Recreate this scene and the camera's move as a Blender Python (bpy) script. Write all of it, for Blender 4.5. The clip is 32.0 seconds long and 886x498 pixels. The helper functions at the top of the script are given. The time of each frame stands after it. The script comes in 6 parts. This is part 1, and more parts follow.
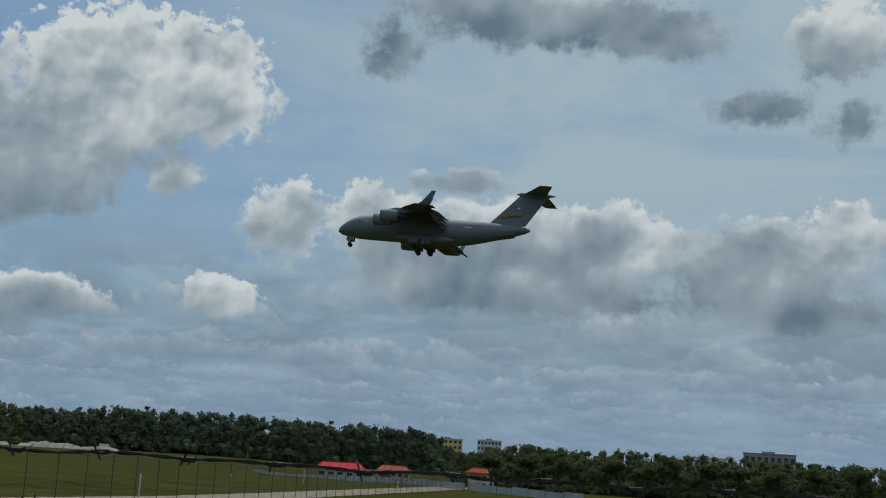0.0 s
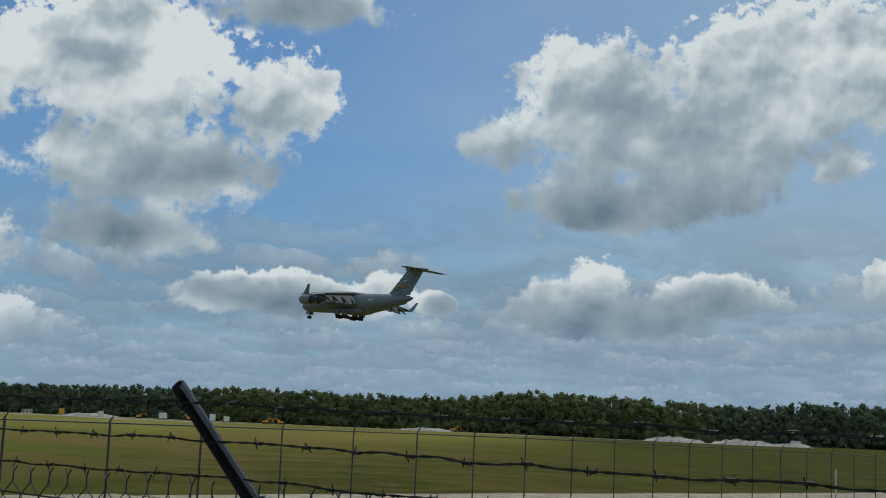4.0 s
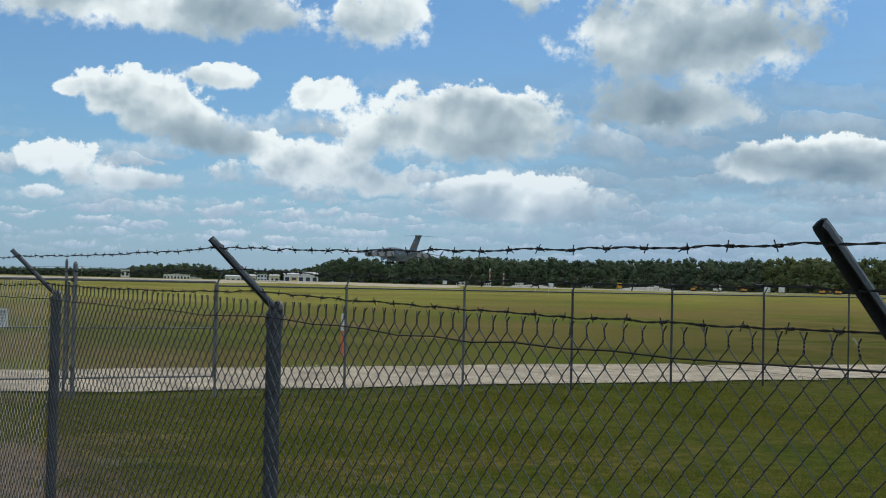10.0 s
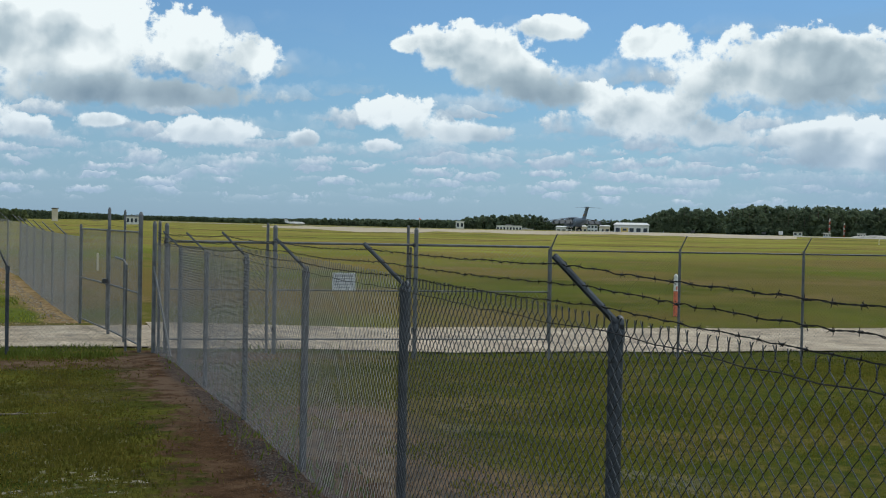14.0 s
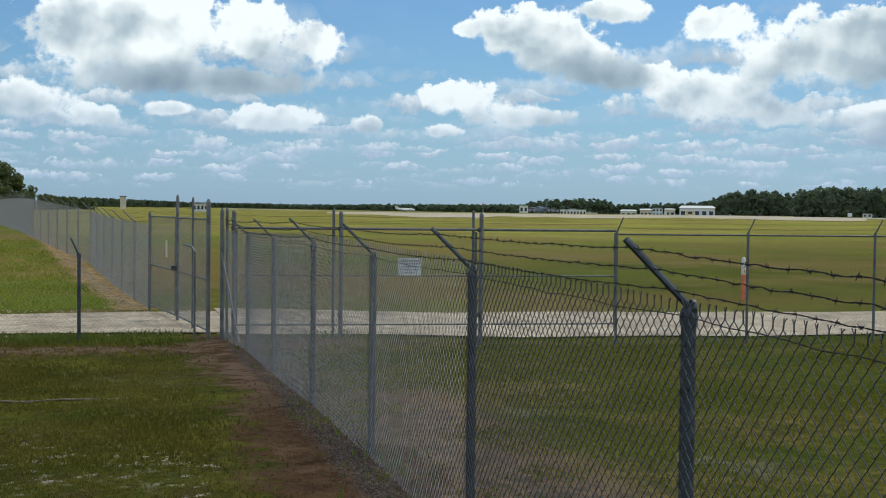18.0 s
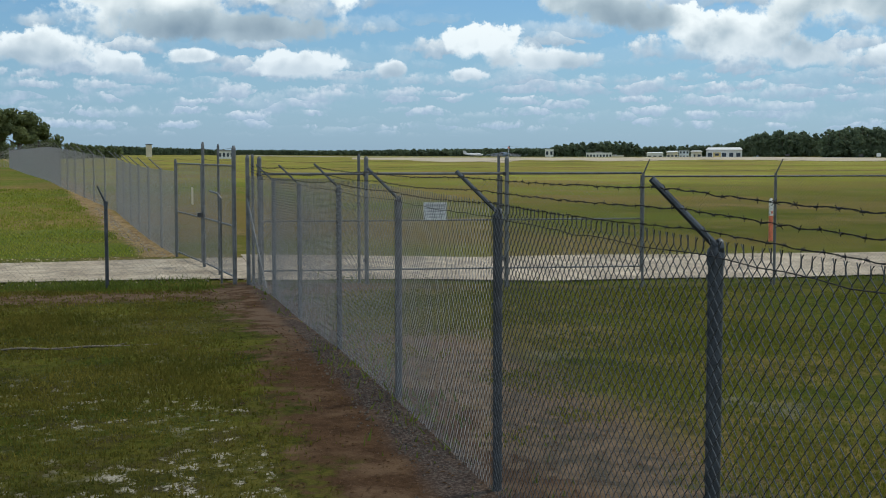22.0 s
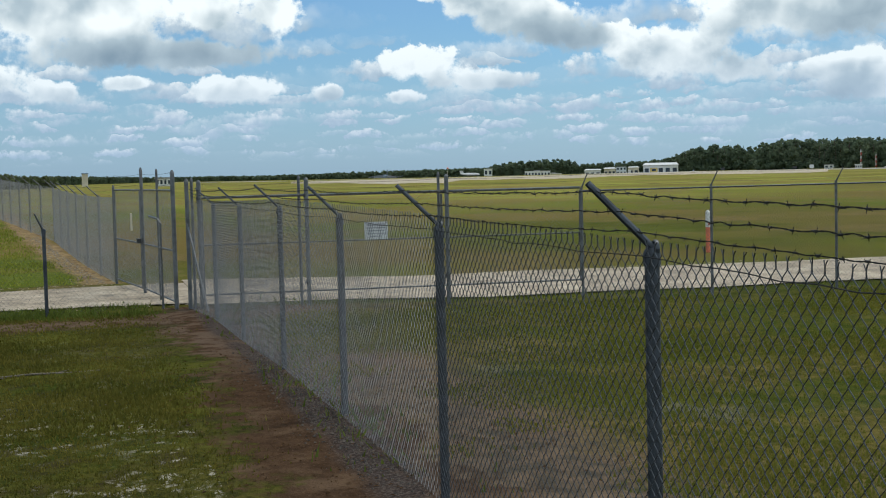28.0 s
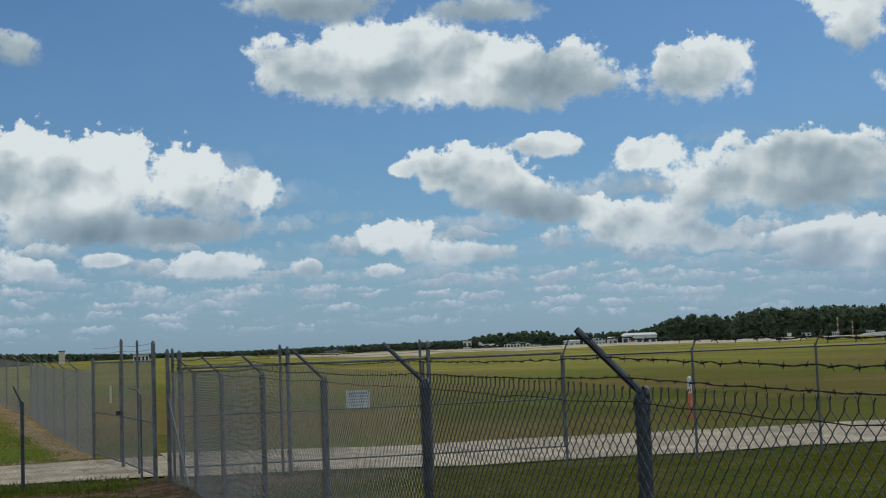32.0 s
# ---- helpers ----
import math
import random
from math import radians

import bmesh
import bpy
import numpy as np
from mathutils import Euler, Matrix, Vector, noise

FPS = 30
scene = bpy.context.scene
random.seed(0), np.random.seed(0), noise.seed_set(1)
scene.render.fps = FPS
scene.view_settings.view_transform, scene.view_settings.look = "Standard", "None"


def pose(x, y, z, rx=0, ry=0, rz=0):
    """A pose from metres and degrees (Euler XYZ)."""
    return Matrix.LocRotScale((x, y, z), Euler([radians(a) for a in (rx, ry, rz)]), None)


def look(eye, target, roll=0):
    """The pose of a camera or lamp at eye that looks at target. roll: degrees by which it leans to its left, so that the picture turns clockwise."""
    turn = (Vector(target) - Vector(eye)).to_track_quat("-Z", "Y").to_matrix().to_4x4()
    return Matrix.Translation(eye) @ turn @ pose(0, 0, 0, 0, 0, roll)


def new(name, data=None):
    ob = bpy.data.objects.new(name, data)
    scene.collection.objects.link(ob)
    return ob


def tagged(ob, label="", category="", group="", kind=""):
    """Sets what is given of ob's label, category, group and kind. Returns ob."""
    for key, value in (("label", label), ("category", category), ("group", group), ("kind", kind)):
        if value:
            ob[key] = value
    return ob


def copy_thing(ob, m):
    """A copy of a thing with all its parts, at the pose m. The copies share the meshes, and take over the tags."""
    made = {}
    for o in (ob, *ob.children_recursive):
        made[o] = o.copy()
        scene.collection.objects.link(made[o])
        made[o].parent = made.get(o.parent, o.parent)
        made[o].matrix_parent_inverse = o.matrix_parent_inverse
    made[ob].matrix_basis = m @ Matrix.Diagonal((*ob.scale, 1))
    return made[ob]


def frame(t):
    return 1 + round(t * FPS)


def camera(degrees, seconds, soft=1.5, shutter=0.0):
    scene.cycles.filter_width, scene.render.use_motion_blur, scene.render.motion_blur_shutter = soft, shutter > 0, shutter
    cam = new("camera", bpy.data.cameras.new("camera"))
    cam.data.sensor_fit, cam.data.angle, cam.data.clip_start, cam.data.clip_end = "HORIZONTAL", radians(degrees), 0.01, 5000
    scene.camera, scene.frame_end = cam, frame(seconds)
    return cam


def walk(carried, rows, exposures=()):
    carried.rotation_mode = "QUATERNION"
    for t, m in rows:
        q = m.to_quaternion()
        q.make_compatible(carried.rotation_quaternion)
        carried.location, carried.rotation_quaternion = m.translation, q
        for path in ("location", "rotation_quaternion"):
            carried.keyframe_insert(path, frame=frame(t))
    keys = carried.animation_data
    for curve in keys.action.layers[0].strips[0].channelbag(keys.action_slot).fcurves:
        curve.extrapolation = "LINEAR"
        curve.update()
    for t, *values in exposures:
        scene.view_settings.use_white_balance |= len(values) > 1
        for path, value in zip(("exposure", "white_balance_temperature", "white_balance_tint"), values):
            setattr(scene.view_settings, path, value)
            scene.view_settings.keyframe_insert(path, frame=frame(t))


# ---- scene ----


# The camera, held up in one place beside the fence and turned to follow the aircraft
def view(x, y, z, bearing, pitch, roll):
    """Eye, bearing clockwise from +y, pitch and roll in degrees."""
    b, p = radians(bearing), radians(pitch)
    eye = Vector((x, y, z))
    return look(eye, eye + 100 * Vector((math.sin(b) * math.cos(p), math.cos(b) * math.cos(p), math.sin(p))), roll)


cam = camera(37.85, 32.0, soft=1.05)
walk(cam, [
    (0, view(0.235, 0.006, 2.035, -4.75, 9.45, 3.38)),
    (0.5, view(0.252, 0.005, 2.022, -7.72, 8.70, 3.73)),
    (1, view(0.268, 0.005, 2.014, -13.85, 8.24, 3.42)),
    (1.5, view(0.268, -0.013, 2.006, -21.04, 8.70, 3.50)),
    (2, view(0.284, -0.138, 1.992, -29.08, 8.61, 3.51)),
    (2.5, view(0.276, -0.059, 1.991, -33.07, 7.74, 2.52)),
    (4.5, view(0.273, -0.119, 2.015, -35.05, 7.77, 2.29)),
    (5, view(0.268, -0.131, 2.009, -38.23, 7.16, 2.03)),
    (5.5, view(0.156, -0.062, 2.004, -44.44, 6.24, 2.46)),
    (6, view(0.057, 0.011, 1.996, -46.52, 5.66, 1.98)),
    (6.5, view(-0.095, 0.155, 1.994, -48.59, 4.34, 1.97)),
    (7, view(-0.109, 0.158, 1.990, -50.68, 3.73, 1.92)),
    (7.5, view(-0.111, 0.161, 1.983, -50.77, 3.65, 1.78)),
    (8, view(-0.112, 0.151, 1.974, -52.24, 3.31, 1.48)),
    (8.5, view(-0.123, 0.114, 1.970, -55.66, 3.01, 1.42)),
    (9, view(-0.127, 0.103, 1.974, -56.93, 2.85, 1.39)),
    (9.5, view(-0.116, 0.093, 1.971, -57.03, 2.77, 1.14)),
    (10, view(-0.124, 0.078, 1.959, -58.01, 1.44, 1.23)),
    (10.5, view(-0.071, 0.035, 1.956, -60.70, 0.80, 1.25)),
    (11, view(-0.052, 0.010, 1.953, -61.84, 0.40, 1.05)),
    (11.5, view(-0.058, 0.016, 1.958, -61.99, 0.38, 0.92)),
    (12, view(-0.141, 0.070, 2.028, -63.32, 0.96, -0.45)),
    (12.5, view(-0.023, 0.009, 2.158, -64.93, 1.03, -0.57)),
    (13, view(-0.071, 0.021, 2.201, -70.28, 0.66, -0.31)),
    (13.5, view(-0.073, 0.002, 2.214, -70.60, 0.55, 0.43)),
    (14, view(-0.085, 0.007, 2.211, -72.53, -1.05, 1.08)),
    (14.5, view(-0.084, 0.005, 2.208, -73.53, -1.47, 0.86)),
    (16.5, view(-0.093, -0.006, 2.212, -74.89, -1.67, 0.72)),
    (17, view(-0.095, -0.005, 2.212, -75.14, -1.72, 0.66)),
    (17.5, view(-0.094, -0.012, 2.212, -75.19, -1.69, 0.64)),
    (18, view(-0.101, -0.015, 2.209, -75.35, -1.76, 0.60)),
    (18.5, view(-0.115, -0.017, 2.205, -75.87, -2.35, 0.57)),
    (19, view(-0.114, -0.020, 2.206, -76.07, -2.42, 0.57)),
    (19.5, view(-0.117, -0.012, 2.204, -76.20, -2.39, 0.43)),
    (20, view(-0.120, -0.011, 2.207, -76.28, -2.44, 0.35)),
    (20.5, view(-0.123, -0.009, 2.203, -76.51, -2.51, 0.20)),
    (21, view(-0.118, -0.009, 2.202, -76.45, -2.47, 0.06)),
    (21.5, view(-0.120, -0.011, 2.201, -76.20, -3.46, 0.21)),
    (22, view(-0.125, -0.003, 2.197, -76.49, -4.21, -0.05)),
    (22.5, view(-0.116, -0.001, 2.198, -76.46, -4.22, -0.16)),
    (23, view(-0.119, 0.005, 2.194, -76.56, -4.28, -0.26)),
    (23.5, view(-0.109, -0.002, 2.196, -76.36, -4.32, -0.18)),
    (24, view(-0.085, -0.026, 2.162, -74.78, -4.35, 0.43)),
    (24.5, view(-0.068, -0.039, 2.145, -74.09, -3.82, -0.20)),
    (25, view(-0.056, -0.039, 2.150, -73.73, -3.40, -0.48)),
    (25.5, view(-0.063, -0.028, 2.146, -73.79, -3.15, -0.68)),
    (27.5, view(-0.043, -0.021, 2.149, -73.84, -3.25, -1.52)),
    (28, view(-0.036, -0.030, 2.150, -73.88, -3.30, -1.46)),
    (28.5, view(-0.034, -0.028, 2.150, -73.89, -3.36, -1.64)),
    (29, view(-0.031, -0.024, 2.149, -73.93, -3.40, -1.81)),
    (29.5, view(-0.029, -0.028, 2.149, -74.15, -3.42, -1.86)),
    (30, view(-0.017, -0.037, 2.134, -74.19, -3.58, -2.02)),
    (30.5, view(-0.018, -0.064, 2.095, -73.00, -3.19, -1.10)),
    (31, view(-0.012, -0.041, 2.054, -70.69, 1.49, -0.70)),
    (31.5, view(0.001, -0.065, 2.049, -72.91, 4.40, -1.76)),
    (32, view(-0.006, -0.087, 2.055, -72.71, 4.32, -2.19)),
], exposures=[(0, -0.64), (1, -0.64), (2, -0.62), (2.5, -0.55), (4.5, -0.47), (5, -0.5), (6, -0.45), (7, -0.12), (9, -0.06), (13, -0.06), (14.5, 0.0), (17, 0.08), (23, 0.05), (30, 0.12), (30.6, 0.1), (31.3, -0.15), (32, -0.36)])

# Sun and sky
SUN_AZ, SUN_EL = radians(-20), radians(56)
sun = new("sun", bpy.data.lights.new("sun", "SUN"))
sun.data.energy, sun.data.angle, sun.data.color = 2.2, radians(8.0), (1.0, 0.94, 0.82)
sun.matrix_world = look((0, 0, 300), Vector((0, 0, 300)) - Vector((math.sin(SUN_AZ) * math.cos(SUN_EL), math.cos(SUN_AZ) * math.cos(SUN_EL), math.sin(SUN_EL))))

world = bpy.data.worlds.new("sky")
scene.world = world
world.use_nodes = True
WN, WL = world.node_tree.nodes, world.node_tree.links
WN.clear()


def wmath(op, a, b=None, c=None, clamp=False):
    n = WN.new("ShaderNodeMath")
    n.operation, n.use_clamp = op, clamp
    for i, v in enumerate((a, b, c)):
        if v is None:
            continue
        if isinstance(v, (int, float)):
            n.inputs[i].default_value = v
        else:
            WL.new(v, n.inputs[i])
    return n.outputs[0]


def wmix(fac, a, b):
    n = WN.new("ShaderNodeMix")
    n.data_type = "RGBA"
    for s, v in (("Factor_Float", fac), ("A_Color", a), ("B_Color", b)):
        i = next(x for x in n.inputs if x.identifier == s)
        if isinstance(v, (int, float)):
            i.default_value = v
        elif isinstance(v, tuple):
            i.default_value = (*v, 1)
        else:
            WL.new(v, i)
    return next(x for x in n.outputs if x.identifier == "Result_Color")


def wnoise(vec, scale, detail=5.0, rough=0.55, distortion=0.0):
    n = WN.new("ShaderNodeTexNoise")
    n.inputs["Scale"].default_value, n.inputs["Detail"].default_value = scale, detail
    n.inputs["Roughness"].default_value, n.inputs["Distortion"].default_value = rough, distortion
    WL.new(vec, n.inputs["Vector"])
    return n.outputs[0]


sky = WN.new("ShaderNodeTexSky")
sky.sky_type, sky.sun_disc = "NISHITA", False
sky.sun_elevation, sky.sun_rotation = SUN_EL, SUN_AZ
sky.air_density, sky.dust_density, sky.ozone_density = 1.0, 0.6, 1.6
tex = WN.new("ShaderNodeTexCoord")
sep = WN.new("ShaderNodeSeparateXYZ")
WL.new(tex.outputs["Generated"], sep.inputs[0])
DX, DY, DZ = sep.outputs
AZ = wmath("MULTIPLY", wmath("ARCTAN2", DX, DY), 57.29578)
EL = wmath("MULTIPLY", wmath("ARCSINE", DZ), 57.29578)
flat = WN.new("ShaderNodeCombineXYZ")
WL.new(AZ, flat.inputs[0])
WL.new(EL, flat.inputs[1])
AE = flat.outputs[0]

def warped(vec, amount, scale, shift=(0.0, 0.0)):
    """vec, bent by a noise and shifted, in degrees."""
    n = WN.new("ShaderNodeTexNoise")
    n.inputs["Scale"].default_value, n.inputs["Detail"].default_value = scale, 4.0
    WL.new(vec, n.inputs["Vector"])
    s = WN.new("ShaderNodeVectorMath")
    s.operation = "MULTIPLY_ADD"
    WL.new(n.outputs["Color"], s.inputs[0])
    s.inputs[1].default_value = (amount, amount, 0)
    s.inputs[2].default_value = (shift[0] - amount / 2, shift[1] - amount / 2, 0)
    t = WN.new("ShaderNodeVectorMath")
    t.operation = "ADD"
    WL.new(s.outputs[0], t.inputs[0])
    WL.new(vec, t.inputs[1])
    return t.outputs[0]


def wlumps(vec, scale, smoothness=0.5):
    """Rounded lumps, like the heads of a cauliflower."""
    n = WN.new("ShaderNodeTexVoronoi")
    n.feature, n.voronoi_dimensions = "SMOOTH_F1", "2D"
    n.inputs["Scale"].default_value, n.inputs["Smoothness"].default_value = scale, smoothness
    n.inputs["Detail"].default_value, n.inputs["Roughness"].default_value = 1.0, 0.45
    WL.new(vec, n.inputs["Vector"])
    return wmath("SUBTRACT", 0.42, n.outputs["Distance"])


def wrange(v, a, b, lo=0.0, hi=1.0):
    n = WN.new("ShaderNodeMapRange")
    n.interpolation_type = "SMOOTHSTEP"
    n.inputs["To Min"].default_value, n.inputs["To Max"].default_value = lo, hi
    for k, x in (("From Min", a), ("From Max", b)):
        if isinstance(x, (int, float)):
            n.inputs[k].default_value = x
        else:
            WL.new(x, n.inputs[k])
    WL.new(v, n.inputs["Value"])
    return n.outputs[0]


def wtone(v, shade, half, crown):
    n = WN.new("ShaderNodeValToRGB")
    n.color_ramp.elements[0].color, n.color_ramp.elements[1].color = (*shade, 1), (*crown, 1)
    n.color_ramp.elements.new(0.55).color = (*half, 1)
    WL.new(v, n.inputs[0])
    return n.outputs[0]


def heads(shift):
    """Two sizes of cauliflower heads on a bent field."""
    v = warped(AE, 1.1, 0.5, shift)
    return wmath("MULTIPLY_ADD", wlumps(v, 0.42), 0.8, wmath("MULTIPLY", wlumps(v, 1.15), 0.45))


def swells(shift):
    """Broad soft swellings."""
    return wnoise(warped(AE, 0.8, 0.3, shift), 0.24, 2.5, 0.45)


# one blob of cloud, as a group: it adds its weight, and its weight times the height within its whole cloud
blob = bpy.data.node_groups.new("cloud_blob", "ShaderNodeTree")
for nm in ("az", "el", "a", "e", "w", "h", "mid", "half", "amp", "sum", "lift"):
    blob.interface.new_socket(nm, in_out="INPUT", socket_type="NodeSocketFloat")
for nm in ("sum", "lift"):
    blob.interface.new_socket(nm, in_out="OUTPUT", socket_type="NodeSocketFloat")
gi, go = blob.nodes.new("NodeGroupInput"), blob.nodes.new("NodeGroupOutput")


def gmath(op, a, b=None, c=None):
    n = blob.nodes.new("ShaderNodeMath")
    n.operation = op
    for i, v in enumerate((a, b, c)):
        if v is None:
            continue
        if isinstance(v, (int, float)):
            n.inputs[i].default_value = v
        else:
            blob.links.new(v, n.inputs[i])
    return n.outputs[0]


gx = gmath("DIVIDE", gmath("SUBTRACT", gi.outputs["az"], gi.outputs["a"]), gi.outputs["w"])
gy = gmath("DIVIDE", gmath("SUBTRACT", gi.outputs["el"], gi.outputs["e"]), gi.outputs["h"])
# flatter bases than tops
gyy = gmath("MULTIPLY", gy, gmath("ADD", 1.0, gmath("MULTIPLY", gmath("LESS_THAN", gy, 0.0), 0.2)))
gr = gmath("ADD", gmath("MULTIPLY", gx, gx), gmath("MULTIPLY", gyy, gyy))
gw = gmath("MULTIPLY", gi.outputs["amp"], gmath("POWER", 2.0, gmath("MULTIPLY", gmath("MINIMUM", gr, 6.0), -5.0)))
glift = gmath("DIVIDE", gmath("SUBTRACT", gi.outputs["el"], gi.outputs["mid"]), gi.outputs["half"])
blob.links.new(gmath("ADD", gw, gi.outputs["sum"]), go.inputs["sum"])
blob.links.new(gmath("ADD", gmath("MULTIPLY", gw, glift), gi.outputs["lift"]), go.inputs["lift"])

CLOUD = {"sum": None, "lift": None}


def cumulus(base, top, dark, *blobs):
    """A cloud between two elevations, made of blobs (bearing, elevation, half-width, half-height), in degrees; dark: how much less of it is lit."""
    half = (top - base) / 2
    for a, e, w, h in blobs:
        n = WN.new("ShaderNodeGroup")
        n.node_tree = blob
        WL.new(AZ, n.inputs["az"])
        WL.new(EL, n.inputs["el"])
        for k, v in (("a", a), ("e", e), ("w", w * (1.24 if w > 3 else 1.12)), ("h", h * (1.22 if w > 3 else 1.12)), ("mid", base + half * (0.9 + 1.3 * dark)), ("half", half), ("amp", 1.0 if w > 3 else 0.6 if w > 1.5 else 0.4)):
            n.inputs[k].default_value = v
        for k in ("sum", "lift"):
            if CLOUD[k] is None:
                n.inputs[k].default_value = 0.0
            else:
                WL.new(CLOUD[k], n.inputs[k])
        CLOUD["sum"], CLOUD["lift"] = n.outputs["sum"], n.outputs["lift"]


# the towering cloud behind the approach
cumulus(6.5, 13.0, 0.1, (-11.9, 10.1, 2.1, 2.1), (-8.2, 10.3, 1.9, 2.0), (-5.1, 9.5, 3.2, 2.0), (-0.3, 9.5, 3.4, 1.8), (-1.7, 7.6, 6.7, 1.2), (3.0, 10.1, 3.0, 1.8))
cumulus(5.7, 12.2, 0.3, (9.4, 9.0, 4.0, 1.8), (12.9, 10.5, 2.2, 1.4), (10.6, 7.1, 4.4, 1.0))
cumulus(17.9, 22.0, 0.45, (-1.6, 19.8, 6.1, 1.6), (4.7, 19.0, 3.2, 1.2), (-7.7, 18.0, 1.6, 1.8))
cumulus(13.6, 20.5, 0.45, (12.6, 18.6, 2.6, 2.3), (9.0, 15.9, 2.6, 1.0), (12.8, 15.1, 1.6, 1.3))
cumulus(4.9, 7.1, 0.15, (-14.7, 6.7, 1.8, 1.0))
cumulus(4.5, 6.9, 0.25, (-21.6, 5.9, 2.4, 0.9))
cumulus(11.3, 13.3, 0.45, (-4.0, 12.4, 2.4, 0.7))
cumulus(9.3, 11.9, 0.35, (-22.2, 10.2, 2.6, 1.2), (-17.1, 11.5, 1.4, 0.9))
# the great cloud over the wood
cumulus(8.2, 19.0, 0.02, (-19.1, 15.5, 4.4, 2.9), (-27.7, 14.5, 3.4, 2.4), (-23.8, 12.4, 5.7, 2.3), (-31.7, 12.6, 1.9, 1.4), (-27.0, 9.8, 3.8, 1.3), (-15.2, 15.3, 2.4, 2.7))
cumulus(3.7, 6.4, 0.22, (-40.2, 5.2, 4.2, 0.9), (-44.4, 5.0, 1.2, 0.7))
cumulus(4.3, 6.0, 0.0, (-34.4, 5.3, 1.2, 0.6))
cumulus(4.1, 7.3, 0.15, (-28.5, 5.7, 2.2, 1.2), (-25.9, 4.8, 3.6, 0.8), (-22.7, 6.0, 2.6, 0.9))
cumulus(5.4, 7.8, 0.12, (-14.5, 6.4, 1.8, 0.9))
cumulus(17.0, 19.1, 0.4, (-41.3, 18.0, 4.0, 1.0))
# the great cloud past the wood
cumulus(6.3, 17.6, 0.02, (-49.0, 14.8, 4.6, 3.1), (-54.6, 14.3, 2.0, 1.3), (-41.9, 13.8, 2.4, 2.3), (-39.9, 14.4, 1.2, 1.4), (-47.3, 10.5, 5.3, 1.8), (-48.1, 7.7, 3.4, 1.2))
cumulus(4.8, 8.6, 0.05, (-55.9, 6.7, 3.0, 1.5), (-57.1, 7.6, 1.4, 1.0))
cumulus(2.5, 4.7, 0.08, (-54.3, 3.3, 3.8, 0.9))
cumulus(4.8, 6.3, 0.2, (-43.8, 5.5, 1.8, 0.5), (-39.8, 5.4, 1.8, 0.6))
cumulus(3.8, 7.9, 0.12, (-27.2, 6.6, 1.5, 1.1), (-27.8, 5.1, 3.2, 1.1), (-21.9, 6.4, 1.8, 0.9))
cumulus(9.6, 13.6, 0.02, (-69.3, 11.6, 4.4, 1.5), (-70.9, 12.1, 2.0, 1.2))
cumulus(9.7, 13.4, 0.0, (-61.1, 11.4, 2.7, 1.6))
cumulus(8.0, 9.3, 0.0, (-68.0, 8.7, 1.6, 0.6))
cumulus(5.1, 8.5, 0.02, (-69.9, 6.9, 2.4, 1.4), (-67.9, 5.8, 1.8, 0.7))
# a rounded cloud over the airport
cumulus(4.6, 9.3, 0.0, (-58.0, 6.7, 4.4, 1.6), (-63.4, 8.1, 1.7, 0.8), (-55.7, 7.0, 2.6, 1.4))
cumulus(3.0, 6.4, 0.0, (-63.6, 4.9, 3.0, 1.2), (-60.8, 4.2, 1.7, 0.8), (-65.7, 5.8, 1.2, 0.7))
cumulus(3.1, 4.6, 0.04, (-54.6, 4.0, 3.4, 0.7))
cumulus(4.3, 6.5, 0.08, (-41.9, 5.5, 3.3, 0.9), (-36.7, 5.9, 1.4, 0.9), (-34.6, 5.3, 1.2, 0.6))
# a rounded cloud above the gate
cumulus(5.2, 9.2, 0.0, (-71.6, 7.7, 2.5, 1.3), (-69.6, 6.5, 2.3, 0.9), (-74.5, 7.9, 0.9, 0.5))
cumulus(7.7, 9.3, 0.0, (-67.7, 8.6, 1.3, 0.6))
cumulus(3.3, 5.7, 0.0, (-74.7, 4.9, 1.8, 0.8), (-72.1, 4.1, 2.6, 0.6))
cumulus(3.0, 4.3, 0.0, (-78.8, 3.7, 0.9, 0.5))
# the white bank above the far fence
cumulus(4.6, 9.8, -0.03, (-88.8, 7.5, 3.6, 2.3), (-83.7, 7.6, 1.7, 1.7), (-81.0, 7.0, 1.4, 1.3), (-85.8, 5.4, 5.5, 0.7), (-90.9, 7.2, 2.2, 1.8))
cumulus(3.0, 4.4, 0.0, (-90.6, 3.8, 1.2, 0.6))
cumulus(3.3, 4.6, 0.08, (-87.4, 4.2, 1.2, 0.4))
cumulus(2.9, 4.6, 0.02, (-82.9, 3.8, 2.2, 0.7))
cumulus(2.8, 3.8, 0.0, (-75.5, 3.4, 1.2, 0.4))
cumulus(3.3, 5.1, 0.02, (-56.6, 4.1, 2.2, 0.6))
# the clouds overhead
cumulus(10.2, 15.3, 0.0, (-74.8, 12.4, 5.3, 1.8), (-78.1, 12.2, 2.4, 1.4))
cumulus(13.8, 16.7, 0.5, (-78.0, 15.1, 3.2, 0.8), (-70.4, 14.7, 2.6, 0.7))
cumulus(12.4, 14.7, 0.2, (-90.9, 13.2, 1.2, 0.9))
cumulus(11.3, 13.8, 0.05, (-54.3, 12.7, 1.2, 1.2))
cumulus(3.3, 5.4, 0.0, (-93.6, 4.4, 2.2, 0.9))

